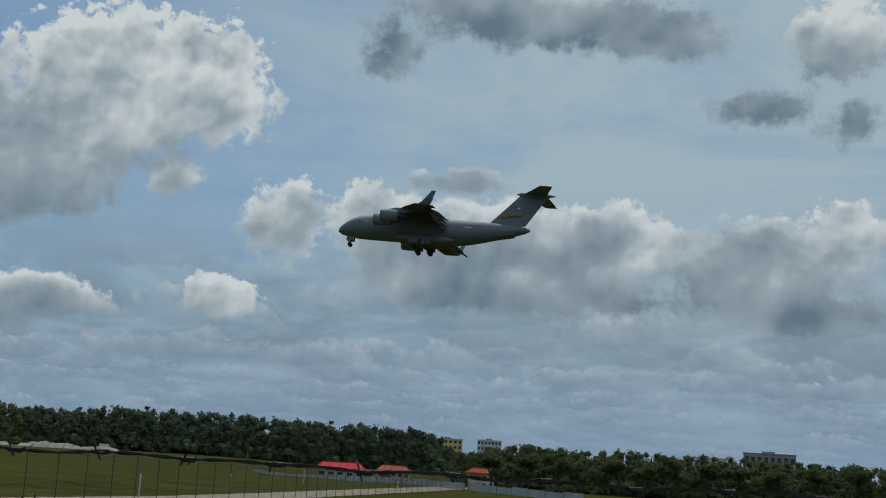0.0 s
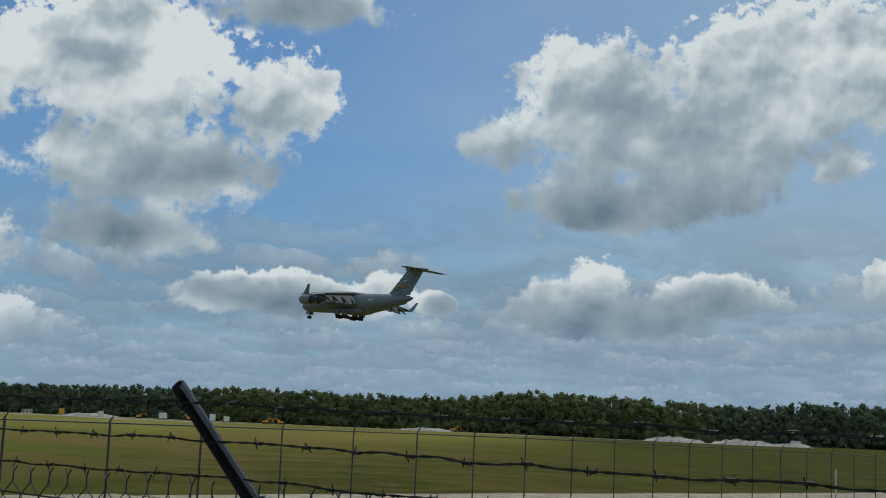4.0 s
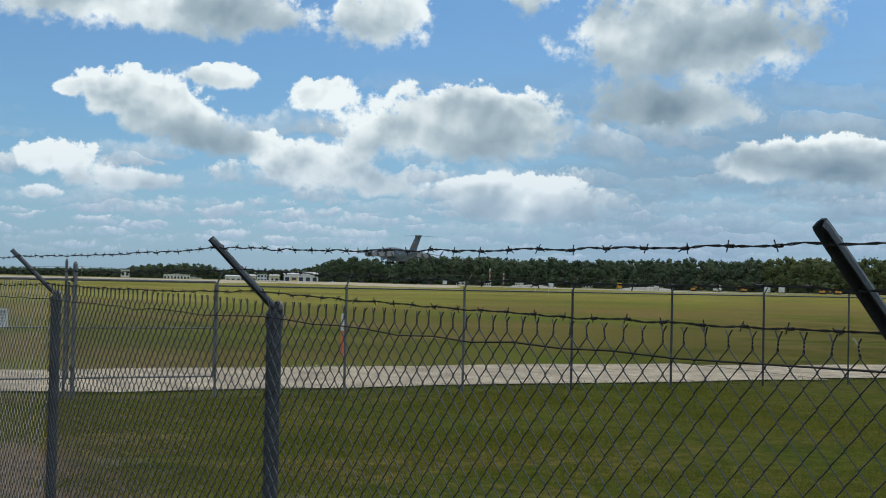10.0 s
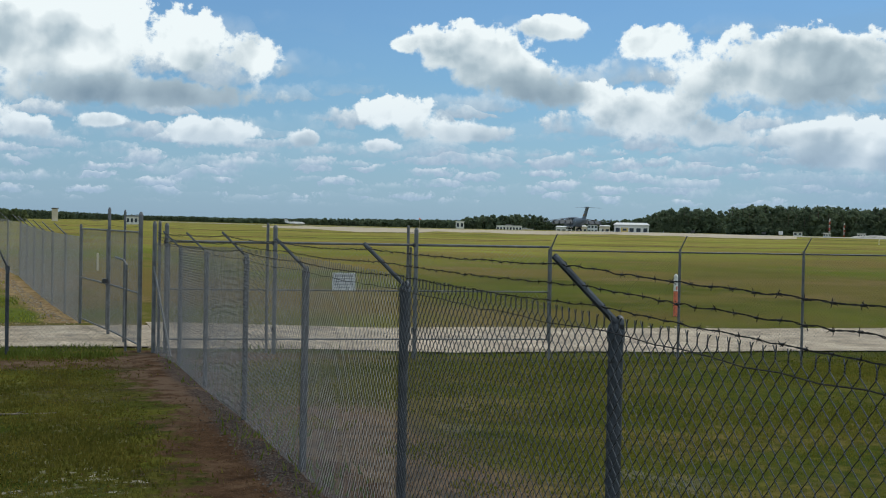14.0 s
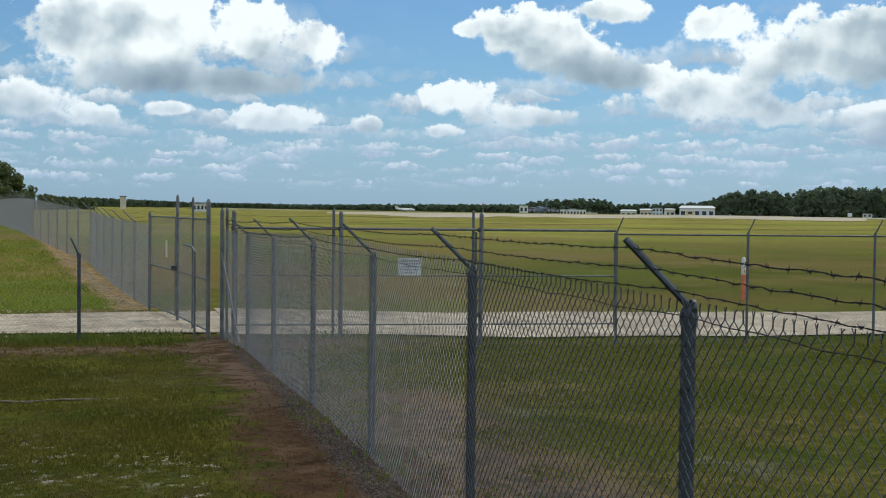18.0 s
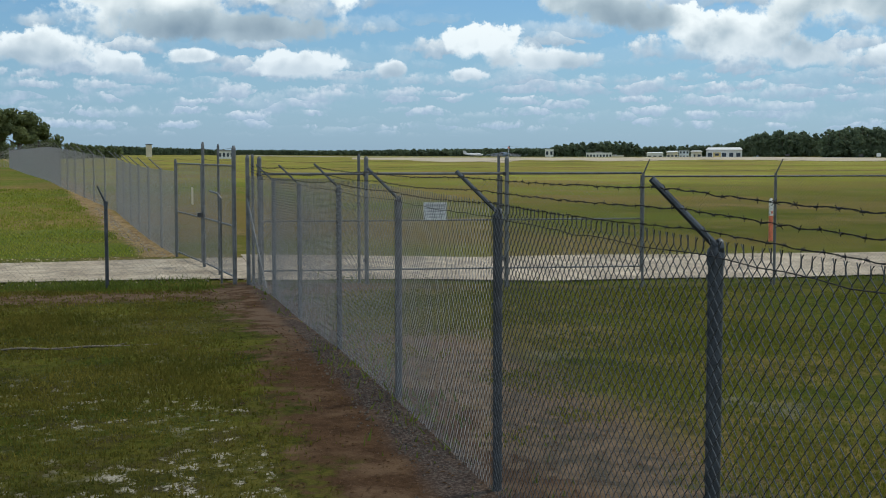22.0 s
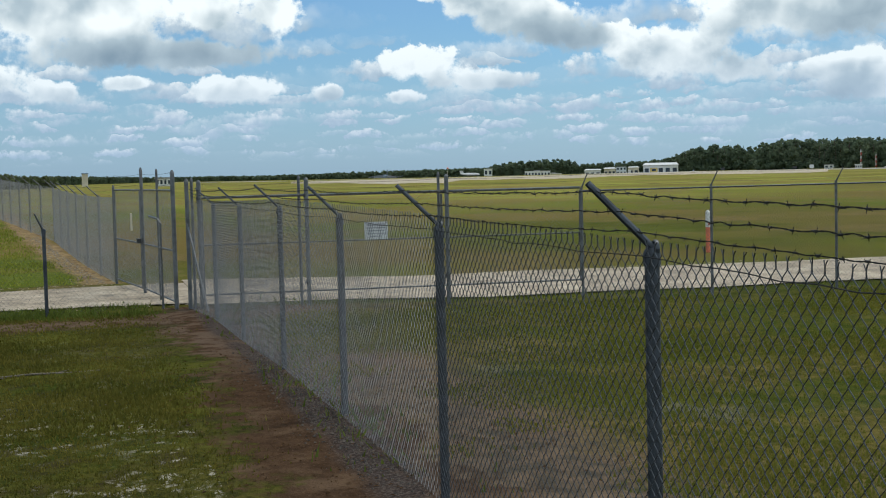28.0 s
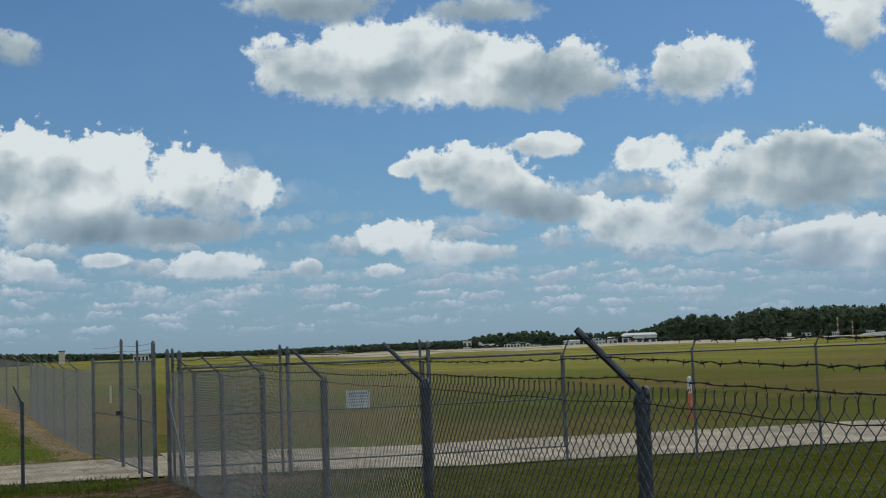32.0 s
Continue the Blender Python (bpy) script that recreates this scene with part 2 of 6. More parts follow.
# how far the sky is crowded with grey cloud, from clear over the far fence to full at the approach
crowd = wrange(AZ, -50.0, -8.0)
murk = wrange(AZ, -66.0, -44.0)
veil_map = WN.new("ShaderNodeMapping")
veil_map.inputs["Scale"].default_value = (0.35, 1.0, 1.0)
veil_map.inputs["Rotation"].default_value = (0, 0, 0.25)
WL.new(AE, veil_map.inputs[0])
veil = wnoise(veil_map.outputs[0], 0.16, 6.0, 0.65, 0.6)
grain = wnoise(AE, 0.85, 7.0, 0.62)


def puff_field(wide, tall, top, bottom, size, shift):
    """A fair-weather field of small flat-based puffs, one to a cell of the sky, wide by tall degrees: its cover and how much of it is lit."""
    mp = WN.new("ShaderNodeMapping")
    mp.inputs["Scale"].default_value = (1 / wide, 1 / tall, 1.0)
    mp.inputs["Location"].default_value = (shift, shift * 1.7, 0)
    WL.new(warped(AE, tall * 0.8, 0.9 / tall), mp.inputs[0])
    vo = WN.new("ShaderNodeTexVoronoi")
    vo.voronoi_dimensions, vo.feature = "2D", "F1"
    vo.inputs["Scale"].default_value, vo.inputs["Randomness"].default_value = 1.0, 1.0
    WL.new(mp.outputs[0], vo.inputs["Vector"])
    off = WN.new("ShaderNodeVectorMath")
    off.operation = "SUBTRACT"
    WL.new(mp.outputs[0], off.inputs[0])
    WL.new(vo.outputs["Position"], off.inputs[1])
    so, sc = WN.new("ShaderNodeSeparateXYZ"), WN.new("ShaderNodeSeparateXYZ")
    WL.new(off.outputs[0], so.inputs[0])
    WL.new(vo.outputs["Color"], sc.inputs[0])
    rad = wmath("ADD", wmath("MULTIPLY_ADD", sc.outputs[0], 0.42, size), wmath("MULTIPLY", murk, 0.14))
    ux = wmath("DIVIDE", so.outputs[0], wmath("MULTIPLY", rad, 1.15))
    uy = wmath("DIVIDE", so.outputs[1], rad)
    base = wmath("MULTIPLY_ADD", wmath("LESS_THAN", uy, 0.0), 1.0, 1.0)
    uy2 = wmath("MULTIPLY", uy, base)
    r = wmath("SQRT", wmath("ADD", wmath("MULTIPLY", ux, ux), wmath("MULTIPLY", uy2, uy2)))
    curl = wnoise(AE, 2.2 / tall, 5.0, 0.62)
    e = wmath("ADD", wmath("SUBTRACT", 1.0, r), wmath("MULTIPLY", wmath("SUBTRACT", curl, 0.5), 1.6))
    c = wmath("MULTIPLY", wrange(e, 0.0, 0.42), wrange(EL, top, top * 0.7))
    c = wmath("MULTIPLY", c, wrange(EL, bottom, bottom + 0.6))
    c = wmath("MULTIPLY", c, wrange(sc.outputs[1], 0.1, 0.45, 0.35, 1.0))
    c = wmath("MULTIPLY", c, wmath("MAXIMUM", wrange(wnoise(AE, 0.36 / tall, 4.0), 0.42, 0.56, 0.08, 1.0), wmath("MULTIPLY", murk, 0.6)))
    light = wmath("ADD", wmath("MULTIPLY_ADD", uy, 0.55, 0.52), wmath("MULTIPLY", wmath("SUBTRACT", curl, 0.5), 0.9))
    light = wmath("ADD", light, wmath("MULTIPLY", murk, -0.22), clamp=True)
    return c, light


total = wmath("MAXIMUM", CLOUD["sum"], 1e-9)
rise = wmath("MAXIMUM", wmath("MINIMUM", wmath("DIVIDE", CLOUD["lift"], total), 1.2), -1.4)
within = wmath("SUBTRACT", 1.0, wmath("SQRT", wmath("MAXIMUM", wmath("DIVIDE", wmath("LOGARITHM", total, 2.0), -5.0), 0.0)))
head = heads((0.0, 0.0))
edge = wmath("ADD", wmath("MULTIPLY_ADD", head, 0.36, wmath("ADD", within, 0.09)), wmath("MULTIPLY", wmath("SUBTRACT", grain, 0.5), 1.15))
edge = wmath("ADD", edge, wmath("MULTIPLY", wmath("SUBTRACT", wnoise(AE, 3.0, 5.0, 0.6), 0.5), 0.42))
# crisp crowns, soft torn bases
high = wmath("MULTIPLY_ADD", rise, 0.5, 0.5, clamp=True)
placed = wrange(edge, 0.0, wmath("MULTIPLY_ADD", wmath("SUBTRACT", 1.0, high), 0.40, 0.12))
# the unseen sky behind the viewer carries the same kind of clouds
beside = wmath("GREATER_THAN", wmath("ABSOLUTE", wmath("ADD", AZ, 42.0)), 70.0)
around = wmath("MULTIPLY", beside, wrange(wnoise(AE, 0.09, 5.0, 0.6), 0.46, 0.58))
# light on the clouds: bright crowns in relief, broad grey hollows and bases
relief = wmath("MULTIPLY", wmath("SUBTRACT", head, heads((-0.16, 0.34))), wmath("MULTIPLY_ADD", high, 0.42, 0.10))
hollow = wmath("SUBTRACT", swells((0.0, 0.0)), swells((-0.5, 1.1)))
inner = wmath("MAXIMUM", edge, 0.0)
thick = wmath("MULTIPLY", wmath("MINIMUM", inner, 0.95), wmath("MULTIPLY_ADD", high, -0.14, 0.33))
rim = wmath("MULTIPLY", wmath("SUBTRACT", 1.0, wmath("MULTIPLY", inner, 2.2, clamp=True)), wmath("MULTIPLY", high, 0.22))
lit = wmath("ADD", wmath("MULTIPLY", rise, 0.30), wmath("ADD", relief, wmath("MULTIPLY", hollow, 1.9)))
lit = wmath("ADD", wmath("SUBTRACT", wmath("ADD", lit, rim), thick), wmath("MULTIPLY", wmath("SUBTRACT", grain, 0.5), 0.28))
lit = wmath("ADD", wmath("MULTIPLY_ADD", murk, -0.09, lit), wmath("MULTIPLY_ADD", crowd, -0.06, 0.84), clamp=True)
air = WN.new("ShaderNodeVectorMath")
air.operation = "MULTIPLY"
WL.new(sky.outputs[0], air.inputs[0])
air.inputs[1].default_value = (0.047, 0.074, 0.098)
# a thin white veil, thicker towards the aircraft's approach, and haze at the horizon
thin = WN.new("ShaderNodeMapRange")
thin.inputs["From Min"].default_value, thin.inputs["From Max"].default_value = -42.0, 0.0
thin.inputs["To Min"].default_value, thin.inputs["To Max"].default_value = 0.06, 1.0
WL.new(AZ, thin.inputs["Value"])
hazed = wmix(wmath("MULTIPLY", thin.outputs[0], wmath("MULTIPLY", veil, 1.9), clamp=True), air.outputs[0], (0.52, 0.68, 0.78))
low = wrange(EL, 7.0, 0.0, 0.0, 0.5)
# a grey sheet of distant cloud low in the approach, then the puffs in three ranks, then the great clouds
sheet = wmath("MULTIPLY", wmath("MULTIPLY", murk, wrange(EL, 13.0, 4.0)), wrange(wnoise(veil_map.outputs[0], 0.5, 5.0, 0.6, 0.4), 0.34, 0.6, 0.2, 0.8))
full = wmix(sheet, hazed, (0.23, 0.335, 0.435))
for wide, tall, top, bottom, size, shift in ((2.0, 0.55, 4.4, 0.7, 0.36, 0.31), (3.2, 1.0, 6.6, 1.5, 0.33, 4.7), (6.2, 2.1, 9.5, 3.6, 0.18, 9.2)):
    c, light = puff_field(wide, tall, top, bottom, size, shift)
    full = wmix(wmath("MULTIPLY", c, wmath("MULTIPLY_ADD", murk, -0.2, 0.92)), full, wtone(light, (0.25, 0.36, 0.47), (0.47, 0.58, 0.67), (0.86, 0.92, 0.93)))
full = wmix(wmath("MAXIMUM", placed, around), full, wtone(lit, (0.185, 0.275, 0.355), (0.42, 0.53, 0.60), (0.88, 0.96, 0.98)))
full = wmix(low, full, (0.31, 0.465, 0.69))
bg, out = WN.new("ShaderNodeBackground"), WN.new("ShaderNodeOutputWorld")
WL.new(full, bg.inputs["Color"])
bg.inputs["Strength"].default_value = 1.0
WL.new(bg.outputs[0], out.inputs[0])


# ---- materials ----
def mat(name, base, rough=0.6, metal=0.0, vary=0.25, scale=6.0, fine=60.0, bump=0.2, tint=None, coord="Object", spread=0.0, trans=0.0):
    """A surface with large stains, fine grain, bump and worn gloss. tint: a second colour of the large patches."""
    m = bpy.data.materials.new(name)
    m.use_nodes = True
    N, L = m.node_tree.nodes, m.node_tree.links
    b = N["Principled BSDF"]
    co = N.new("ShaderNodeTexCoord")
    n1, n2 = N.new("ShaderNodeTexNoise"), N.new("ShaderNodeTexNoise")
    for n, s, d in ((n1, scale, 4), (n2, fine, 3)):
        n.inputs["Scale"].default_value, n.inputs["Detail"].default_value = s, d
        L.new(co.outputs[coord], n.inputs["Vector"])
    ramp = N.new("ShaderNodeValToRGB")
    lo = tint or tuple(c * (1 - vary) for c in base)
    hi = base if tint else tuple(min(1, c * (1 + vary)) for c in base)
    ramp.color_ramp.elements[0].position, ramp.color_ramp.elements[1].position = 0.35, 0.66
    ramp.color_ramp.elements[0].color, ramp.color_ramp.elements[1].color = (*lo, 1), (*hi, 1)
    L.new(n1.outputs[0], ramp.inputs[0])
    mul = N.new("ShaderNodeMix")
    mul.data_type, mul.blend_type = "RGBA", "MULTIPLY"
    mul.inputs["Factor"].default_value = 1.0
    gr = N.new("ShaderNodeValToRGB")
    g = 1 - vary * 0.8
    gr.color_ramp.elements[0].position, gr.color_ramp.elements[1].position = 0.3, 0.7
    gr.color_ramp.elements[0].color, gr.color_ramp.elements[1].color = (g, g, g, 1), (1, 1, 1, 1)
    L.new(n2.outputs[0], gr.inputs[0])
    L.new(ramp.outputs[0], mul.inputs[6])
    L.new(gr.outputs[0], mul.inputs[7])
    col = mul.outputs[2]
    if spread:
        info, hsv = N.new("ShaderNodeObjectInfo"), N.new("ShaderNodeHueSaturation")
        rng = N.new("ShaderNodeMapRange")
        rng.inputs["To Min"].default_value, rng.inputs["To Max"].default_value = 1 - spread, 1 + spread
        L.new(info.outputs["Random"], rng.inputs["Value"])
        L.new(rng.outputs[0], hsv.inputs["Value"])
        L.new(col, hsv.inputs["Color"])
        col = hsv.outputs[0]
    L.new(col, b.inputs["Base Color"])
    rr = N.new("ShaderNodeMapRange")
    rr.inputs["To Min"].default_value, rr.inputs["To Max"].default_value = max(0.05, rough - 0.12), min(1, rough + 0.12)
    L.new(n1.outputs[0], rr.inputs["Value"])
    L.new(rr.outputs[0], b.inputs["Roughness"])
    b.inputs["Metallic"].default_value = metal
    if trans:
        b.inputs["Transmission Weight"].default_value = trans
    if bump:
        bp = N.new("ShaderNodeBump")
        bp.inputs["Strength"].default_value, bp.inputs["Distance"].default_value = bump, 0.02
        L.new(n2.outputs[0], bp.inputs["Height"])
        L.new(bp.outputs[0], b.inputs["Normal"])
    return m


def leaf_mat(name, dark, light, scale):
    """Foliage that differs from clump to clump."""
    m = bpy.data.materials.new(name)
    m.use_nodes = True
    N, L = m.node_tree.nodes, m.node_tree.links
    b = N["Principled BSDF"]
    geo, co, n1 = N.new("ShaderNodeNewGeometry"), N.new("ShaderNodeTexCoord"), N.new("ShaderNodeTexNoise")
    n1.inputs["Scale"].default_value = scale
    L.new(co.outputs["Object"], n1.inputs["Vector"])
    add = N.new("ShaderNodeMath")
    add.operation = "MULTIPLY_ADD"
    L.new(geo.outputs["Random Per Island"], add.inputs[0])
    add.inputs[1].default_value = 0.35
    sub = N.new("ShaderNodeMath")
    sub.operation = "MULTIPLY_ADD"
    L.new(n1.outputs[0], sub.inputs[0])
    sub.inputs[1].default_value, sub.inputs[2].default_value = 1.1, -0.22
    L.new(sub.outputs[0], add.inputs[2])
    ramp = N.new("ShaderNodeValToRGB")
    ramp.color_ramp.elements[0].color, ramp.color_ramp.elements[1].color = (*dark, 1), (*light, 1)
    L.new(add.outputs[0], ramp.inputs[0])
    L.new(ramp.outputs[0], b.inputs["Base Color"])
    b.inputs["Roughness"].default_value = 0.75
    b.inputs["Specular IOR Level"].default_value = 0.08
    # light passes through thin leaves
    thin, both = N.new("ShaderNodeBsdfTranslucent"), N.new("ShaderNodeMixShader")
    L.new(ramp.outputs[0], thin.inputs["Color"])
    both.inputs[0].default_value = 0.4
    L.new(b.outputs[0], both.inputs[1])
    L.new(thin.outputs[0], both.inputs[2])
    L.new(both.outputs[0], N["Material Output"].inputs["Surface"])
    return m


STEEL = mat("weathered_galvanised_steel", (0.070, 0.080, 0.096), 0.5, 0.5, 0.3, 9, 140, 0.15)
# galvanised wire in three tones; reflected light on farther mesh is in the colour
GALV = mat("galvanised_wire_lit_far", (0.23, 0.24, 0.25), 0.5, 0.3, 0.2, 12, 90, 0.0)
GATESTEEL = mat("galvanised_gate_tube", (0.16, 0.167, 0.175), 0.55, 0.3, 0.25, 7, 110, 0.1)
MIDWIRE = mat("galvanised_wire_lit_mid", (0.165, 0.178, 0.196), 0.45, 0.35, 0.25, 12, 90, 0.0)
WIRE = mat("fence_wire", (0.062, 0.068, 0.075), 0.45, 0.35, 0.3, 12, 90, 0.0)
RUST = mat("rusty_barbed_wire", (0.036, 0.033, 0.032), 0.7, 0.4, 0.4, 15, 120, 0.0)
ROAD = mat("pale_gravel_road", (0.57, 0.475, 0.345), 0.95, 0, 0.6, 1.3, 9, 1.0, tint=(0.31, 0.25, 0.175))
RUNWAY = mat("worn_concrete", (0.36, 0.345, 0.31), 0.9, 0, 0.15, 0.05, 1.5, 0.1, tint=(0.27, 0.26, 0.24))
GREYPAINT = mat("grey_aircraft_paint", (0.135, 0.170, 0.205), 0.62, 0, 0.10, 0.25, 3, 0.02)
# wing and flap greys hold the shade under the wing, darker than the body
WINGGREY = mat("shaded_grey_wing_paint", (0.080, 0.092, 0.105), 0.65, 0, 0.12, 0.3, 3, 0.02)
FLAPGREY = mat("shaded_grey_flap_paint", (0.045, 0.052, 0.060), 0.8, 0, 0.12, 0.6, 5, 0.03)
SOILBANK = mat("bare_tan_soil", (0.50, 0.42, 0.30), 0.95, 0, 0.25, 0.06, 1.2, 0.3, tint=(0.34, 0.28, 0.19))
DARKGREY = mat("dark_grey_metal", (0.05, 0.052, 0.055), 0.5, 0.3, 0.2, 1, 9, 0.05)
GLASSY = mat("cockpit_glass", (0.015, 0.018, 0.02), 0.08, 0, 0.1, 1, 5, 0)
TYRE = mat("tyre_rubber", (0.018, 0.018, 0.018), 0.8, 0, 0.2, 4, 40, 0.1)
WHITE = mat("white_paint", (0.66, 0.66, 0.64), 0.5, 0, 0.08, 1, 12, 0.05)
MASTRED = mat("red_mast_paint", (0.62, 0.05, 0.035), 0.6, 0, 0.1, 1, 9, 0)
ORANGE = mat("faded_orange_paint", (0.70, 0.18, 0.09), 0.6, 0, 0.18, 8, 60, 0.1)
GOLD = mat("gold_tail_badge", (0.30, 0.165, 0.05), 0.6, 0, 0.15, 1, 8, 0)
REDROOF = mat("red_roof_sheet", (0.62, 0.018, 0.028), 0.85, 0, 0.12, 0.3, 3, 0.1)
CLAYROOF = mat("clay_tile_roof", (0.50, 0.095, 0.055), 0.9, 0, 0.2, 0.5, 4, 0.2)
CREAM = mat("cream_render", (0.58, 0.52, 0.42), 0.85, 0, 0.12, 0.2, 2, 0.1)
YELLOWWALL = mat("yellow_render", (0.62, 0.46, 0.16), 0.85, 0, 0.12, 0.2, 2, 0.1)
PALEBLUE = mat("white_blue_cladding", (0.55, 0.60, 0.66), 0.6, 0, 0.12, 0.2, 2, 0.05)
WINDOW = mat("far_window_glass", (0.035, 0.05, 0.07), 0.12, 0, 0.2, 1, 5, 0)
BARK = mat("bark", (0.11, 0.085, 0.065), 0.95, 0, 0.3, 2, 18, 0.4)
MACHINE = mat("yellow_machine_paint", (0.66, 0.30, 0.03), 0.5, 0, 0.15, 1.5, 12, 0.05)
PILE = mat("pale_rubble", (0.36, 0.345, 0.31), 0.95, 0, 0.3, 0.5, 5, 0.5)
PANEL = mat("pale_screen_mesh", (0.50, 0.50, 0.47), 0.9, 0, 0.12, 0.3, 4, 0.1)
LITTER = leaf_mat("dry_leaves", (0.060, 0.034, 0.018), (0.15, 0.09, 0.048), 3.0)
STICK = mat("grey_dead_wood", (0.15, 0.125, 0.095), 0.9, 0, 0.3, 6, 60, 0.3)
ROOFGREY = mat("grey_flat_roof", (0.30, 0.30, 0.30), 0.8, 0, 0.2, 0.3, 3, 0.1)
STONE = mat("pale_field_stone", (0.27, 0.235, 0.185), 0.95, 0, 0.4, 5, 40, 0.3)
GRIT = mat("dark_grey_grit", (0.050, 0.044, 0.040), 0.95, 0, 0.6, 7, 60, 0.3, tint=(0.13, 0.105, 0.085))
SIGNFACE = mat("sun_bleached_sign", (0.70, 0.71, 0.72), 0.5, 0, 0.06, 3, 30, 0.02)
INK = mat("faded_print", (0.42, 0.43, 0.45), 0.6, 0, 0.15, 6, 50, 0)
# pine tone is lightened and blued, distance haze put into the colour
PINES = leaf_mat("pine_foliage", (0.066, 0.094, 0.064), (0.145, 0.185, 0.105), 0.05)
OAKS = leaf_mat("oak_foliage", (0.072, 0.098, 0.046), (0.180, 0.205, 0.086), 0.05)
BLADES = leaf_mat("grass_blades", (0.072, 0.106, 0.012), (0.240, 0.205, 0.042), 0.5)
# bank blades are toned as sunlit, lawn blades as under cloud shade
BANKGRASS = leaf_mat("bright_bank_grass", (0.15, 0.19, 0.024), (0.34, 0.33, 0.06), 0.7)
LAWN = leaf_mat("shaded_lawn_blades", (0.050, 0.062, 0.009), (0.21, 0.172, 0.036), 0.9)
WEEDS = leaf_mat("weed_leaves", (0.07, 0.10, 0.016), (0.17, 0.20, 0.04), 1.0)


def ground_mat():
    """Mown grass with dry and lush patches, far turf toned as sunlit, bare soil along the fence and pale sandy spots.
    """
    m = bpy.data.materials.new("mown_grass_and_soil")
    m.use_nodes = True
    N, L = m.node_tree.nodes, m.node_tree.links
    b = N["Principled BSDF"]
    b.inputs["Roughness"].default_value = 0.95
    b.inputs["Specular IOR Level"].default_value = 0.02
    co = N.new("ShaderNodeTexCoord")
    xyz = N.new("ShaderNodeSeparateXYZ")
    L.new(co.outputs["Object"], xyz.inputs[0])
    X, Y = xyz.outputs[0], xyz.outputs[1]

    def noise_(scale, detail=5, rough=0.6, stretch=None):
        n = N.new("ShaderNodeTexNoise")
        n.inputs["Scale"].default_value, n.inputs["Detail"].default_value, n.inputs["Roughness"].default_value = scale, detail, rough
        if stretch:
            mp = N.new("ShaderNodeMapping")
            mp.inputs["Scale"].default_value = stretch
            L.new(co.outputs["Object"], mp.inputs[0])
            L.new(mp.outputs[0], n.inputs["Vector"])
        else:
            L.new(co.outputs["Object"], n.inputs["Vector"])
        return n.outputs[0]

    def calc(op, *v, clamp=False):
        n = N.new("ShaderNodeMath")
        n.operation, n.use_clamp = op, clamp
        for i, a in enumerate(v):
            if isinstance(a, (int, float)):
                n.inputs[i].default_value = a
            else:
                L.new(a, n.inputs[i])
        return n.outputs[0]

    def step(v, a, c):
        n = N.new("ShaderNodeMapRange")
        n.interpolation_type = "SMOOTHSTEP"
        n.inputs["From Min"].default_value, n.inputs["From Max"].default_value = a, c
        L.new(v, n.inputs["Value"])
        return n.outputs[0]

    def mixc(f, a, c):
        n = N.new("ShaderNodeMix")
        n.data_type = "RGBA"
        L.new(f, n.inputs[0])
        for i, v in ((6, a), (7, c)):
            if isinstance(v, tuple):
                n.inputs[i].default_value = (*v, 1)
            else:
                L.new(v, n.inputs[i])
        return n.outputs[2]

    wide, patch, tuft, speck = noise_(0.02), noise_(0.5, 6), noise_(4.5, 6, 0.7), noise_(38, 3)
    swath = noise_(0.9, 4, 0.6, (0.02, 0.16, 1))
    lawn_patch = noise_(0.28, 5, 0.62)
    g = mixc(step(patch, 0.36, 0.64), (0.026, 0.042, 0.004), (0.066, 0.070, 0.009))
    g = mixc(calc("MULTIPLY", step(lawn_patch, 0.42, 0.60), 0.85), g, (0.088, 0.078, 0.018))
    g = mixc(calc("MULTIPLY", step(tuft, 0.42, 0.78), 0.7), g, (0.062, 0.054, 0.014))
    g = mixc(calc("MULTIPLY", step(noise_(11, 4, 0.7), 0.46, 0.64), 0.65), g, (0.010, 0.016, 0.002))
    drift = noise_(0.62, 4, 0.6, (1.0, 0.45, 1.0))
    g = mixc(calc("MULTIPLY", step(drift, 0.50, 0.62), 0.7), g, (0.105, 0.104, 0.016))
    g = mixc(calc("MULTIPLY", calc("SUBTRACT", 1.0, step(drift, 0.36, 0.46)), 0.7), g, (0.026, 0.026, 0.007))
    # lusher between the fences
    near_east = calc("MULTIPLY", step(X, -12.0, -5.0), 6.5)
    inside = calc("MULTIPLY", calc("GREATER_THAN", X, -22.0), calc("GREATER_THAN", Y, 2.2))
    lush = calc("MULTIPLY", calc("MULTIPLY", step(calc("ADD", calc("ADD", Y, near_east), calc("MULTIPLY", lawn_patch, 7.0)), 8.0, 11.5), inside), 0.8)
    g = mixc(lush, g, mixc(step(tuft, 0.35, 0.7), (0.030, 0.050, 0.005), (0.092, 0.096, 0.014)))
    g = mixc(calc("MULTIPLY", step(noise_(7, 5, 0.75), 0.48, 0.66), 0.6), g, (0.022, 0.034, 0.004))
    g = mixc(calc("MULTIPLY", step(noise_(19, 4, 0.7), 0.52, 0.68), 0.5), g, (0.110, 0.102, 0.022))
    # paler dry-toned turf on the airfield and bank: sunlight put into the colour
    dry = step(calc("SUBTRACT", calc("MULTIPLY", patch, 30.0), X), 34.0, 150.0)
    # held back to the north, where the field is coloured as under cloud
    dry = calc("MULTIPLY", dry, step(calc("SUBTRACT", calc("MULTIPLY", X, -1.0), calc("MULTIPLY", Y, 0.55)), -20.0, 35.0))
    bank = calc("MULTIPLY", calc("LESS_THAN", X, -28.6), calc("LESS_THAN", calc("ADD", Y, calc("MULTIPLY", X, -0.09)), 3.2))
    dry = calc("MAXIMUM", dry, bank)
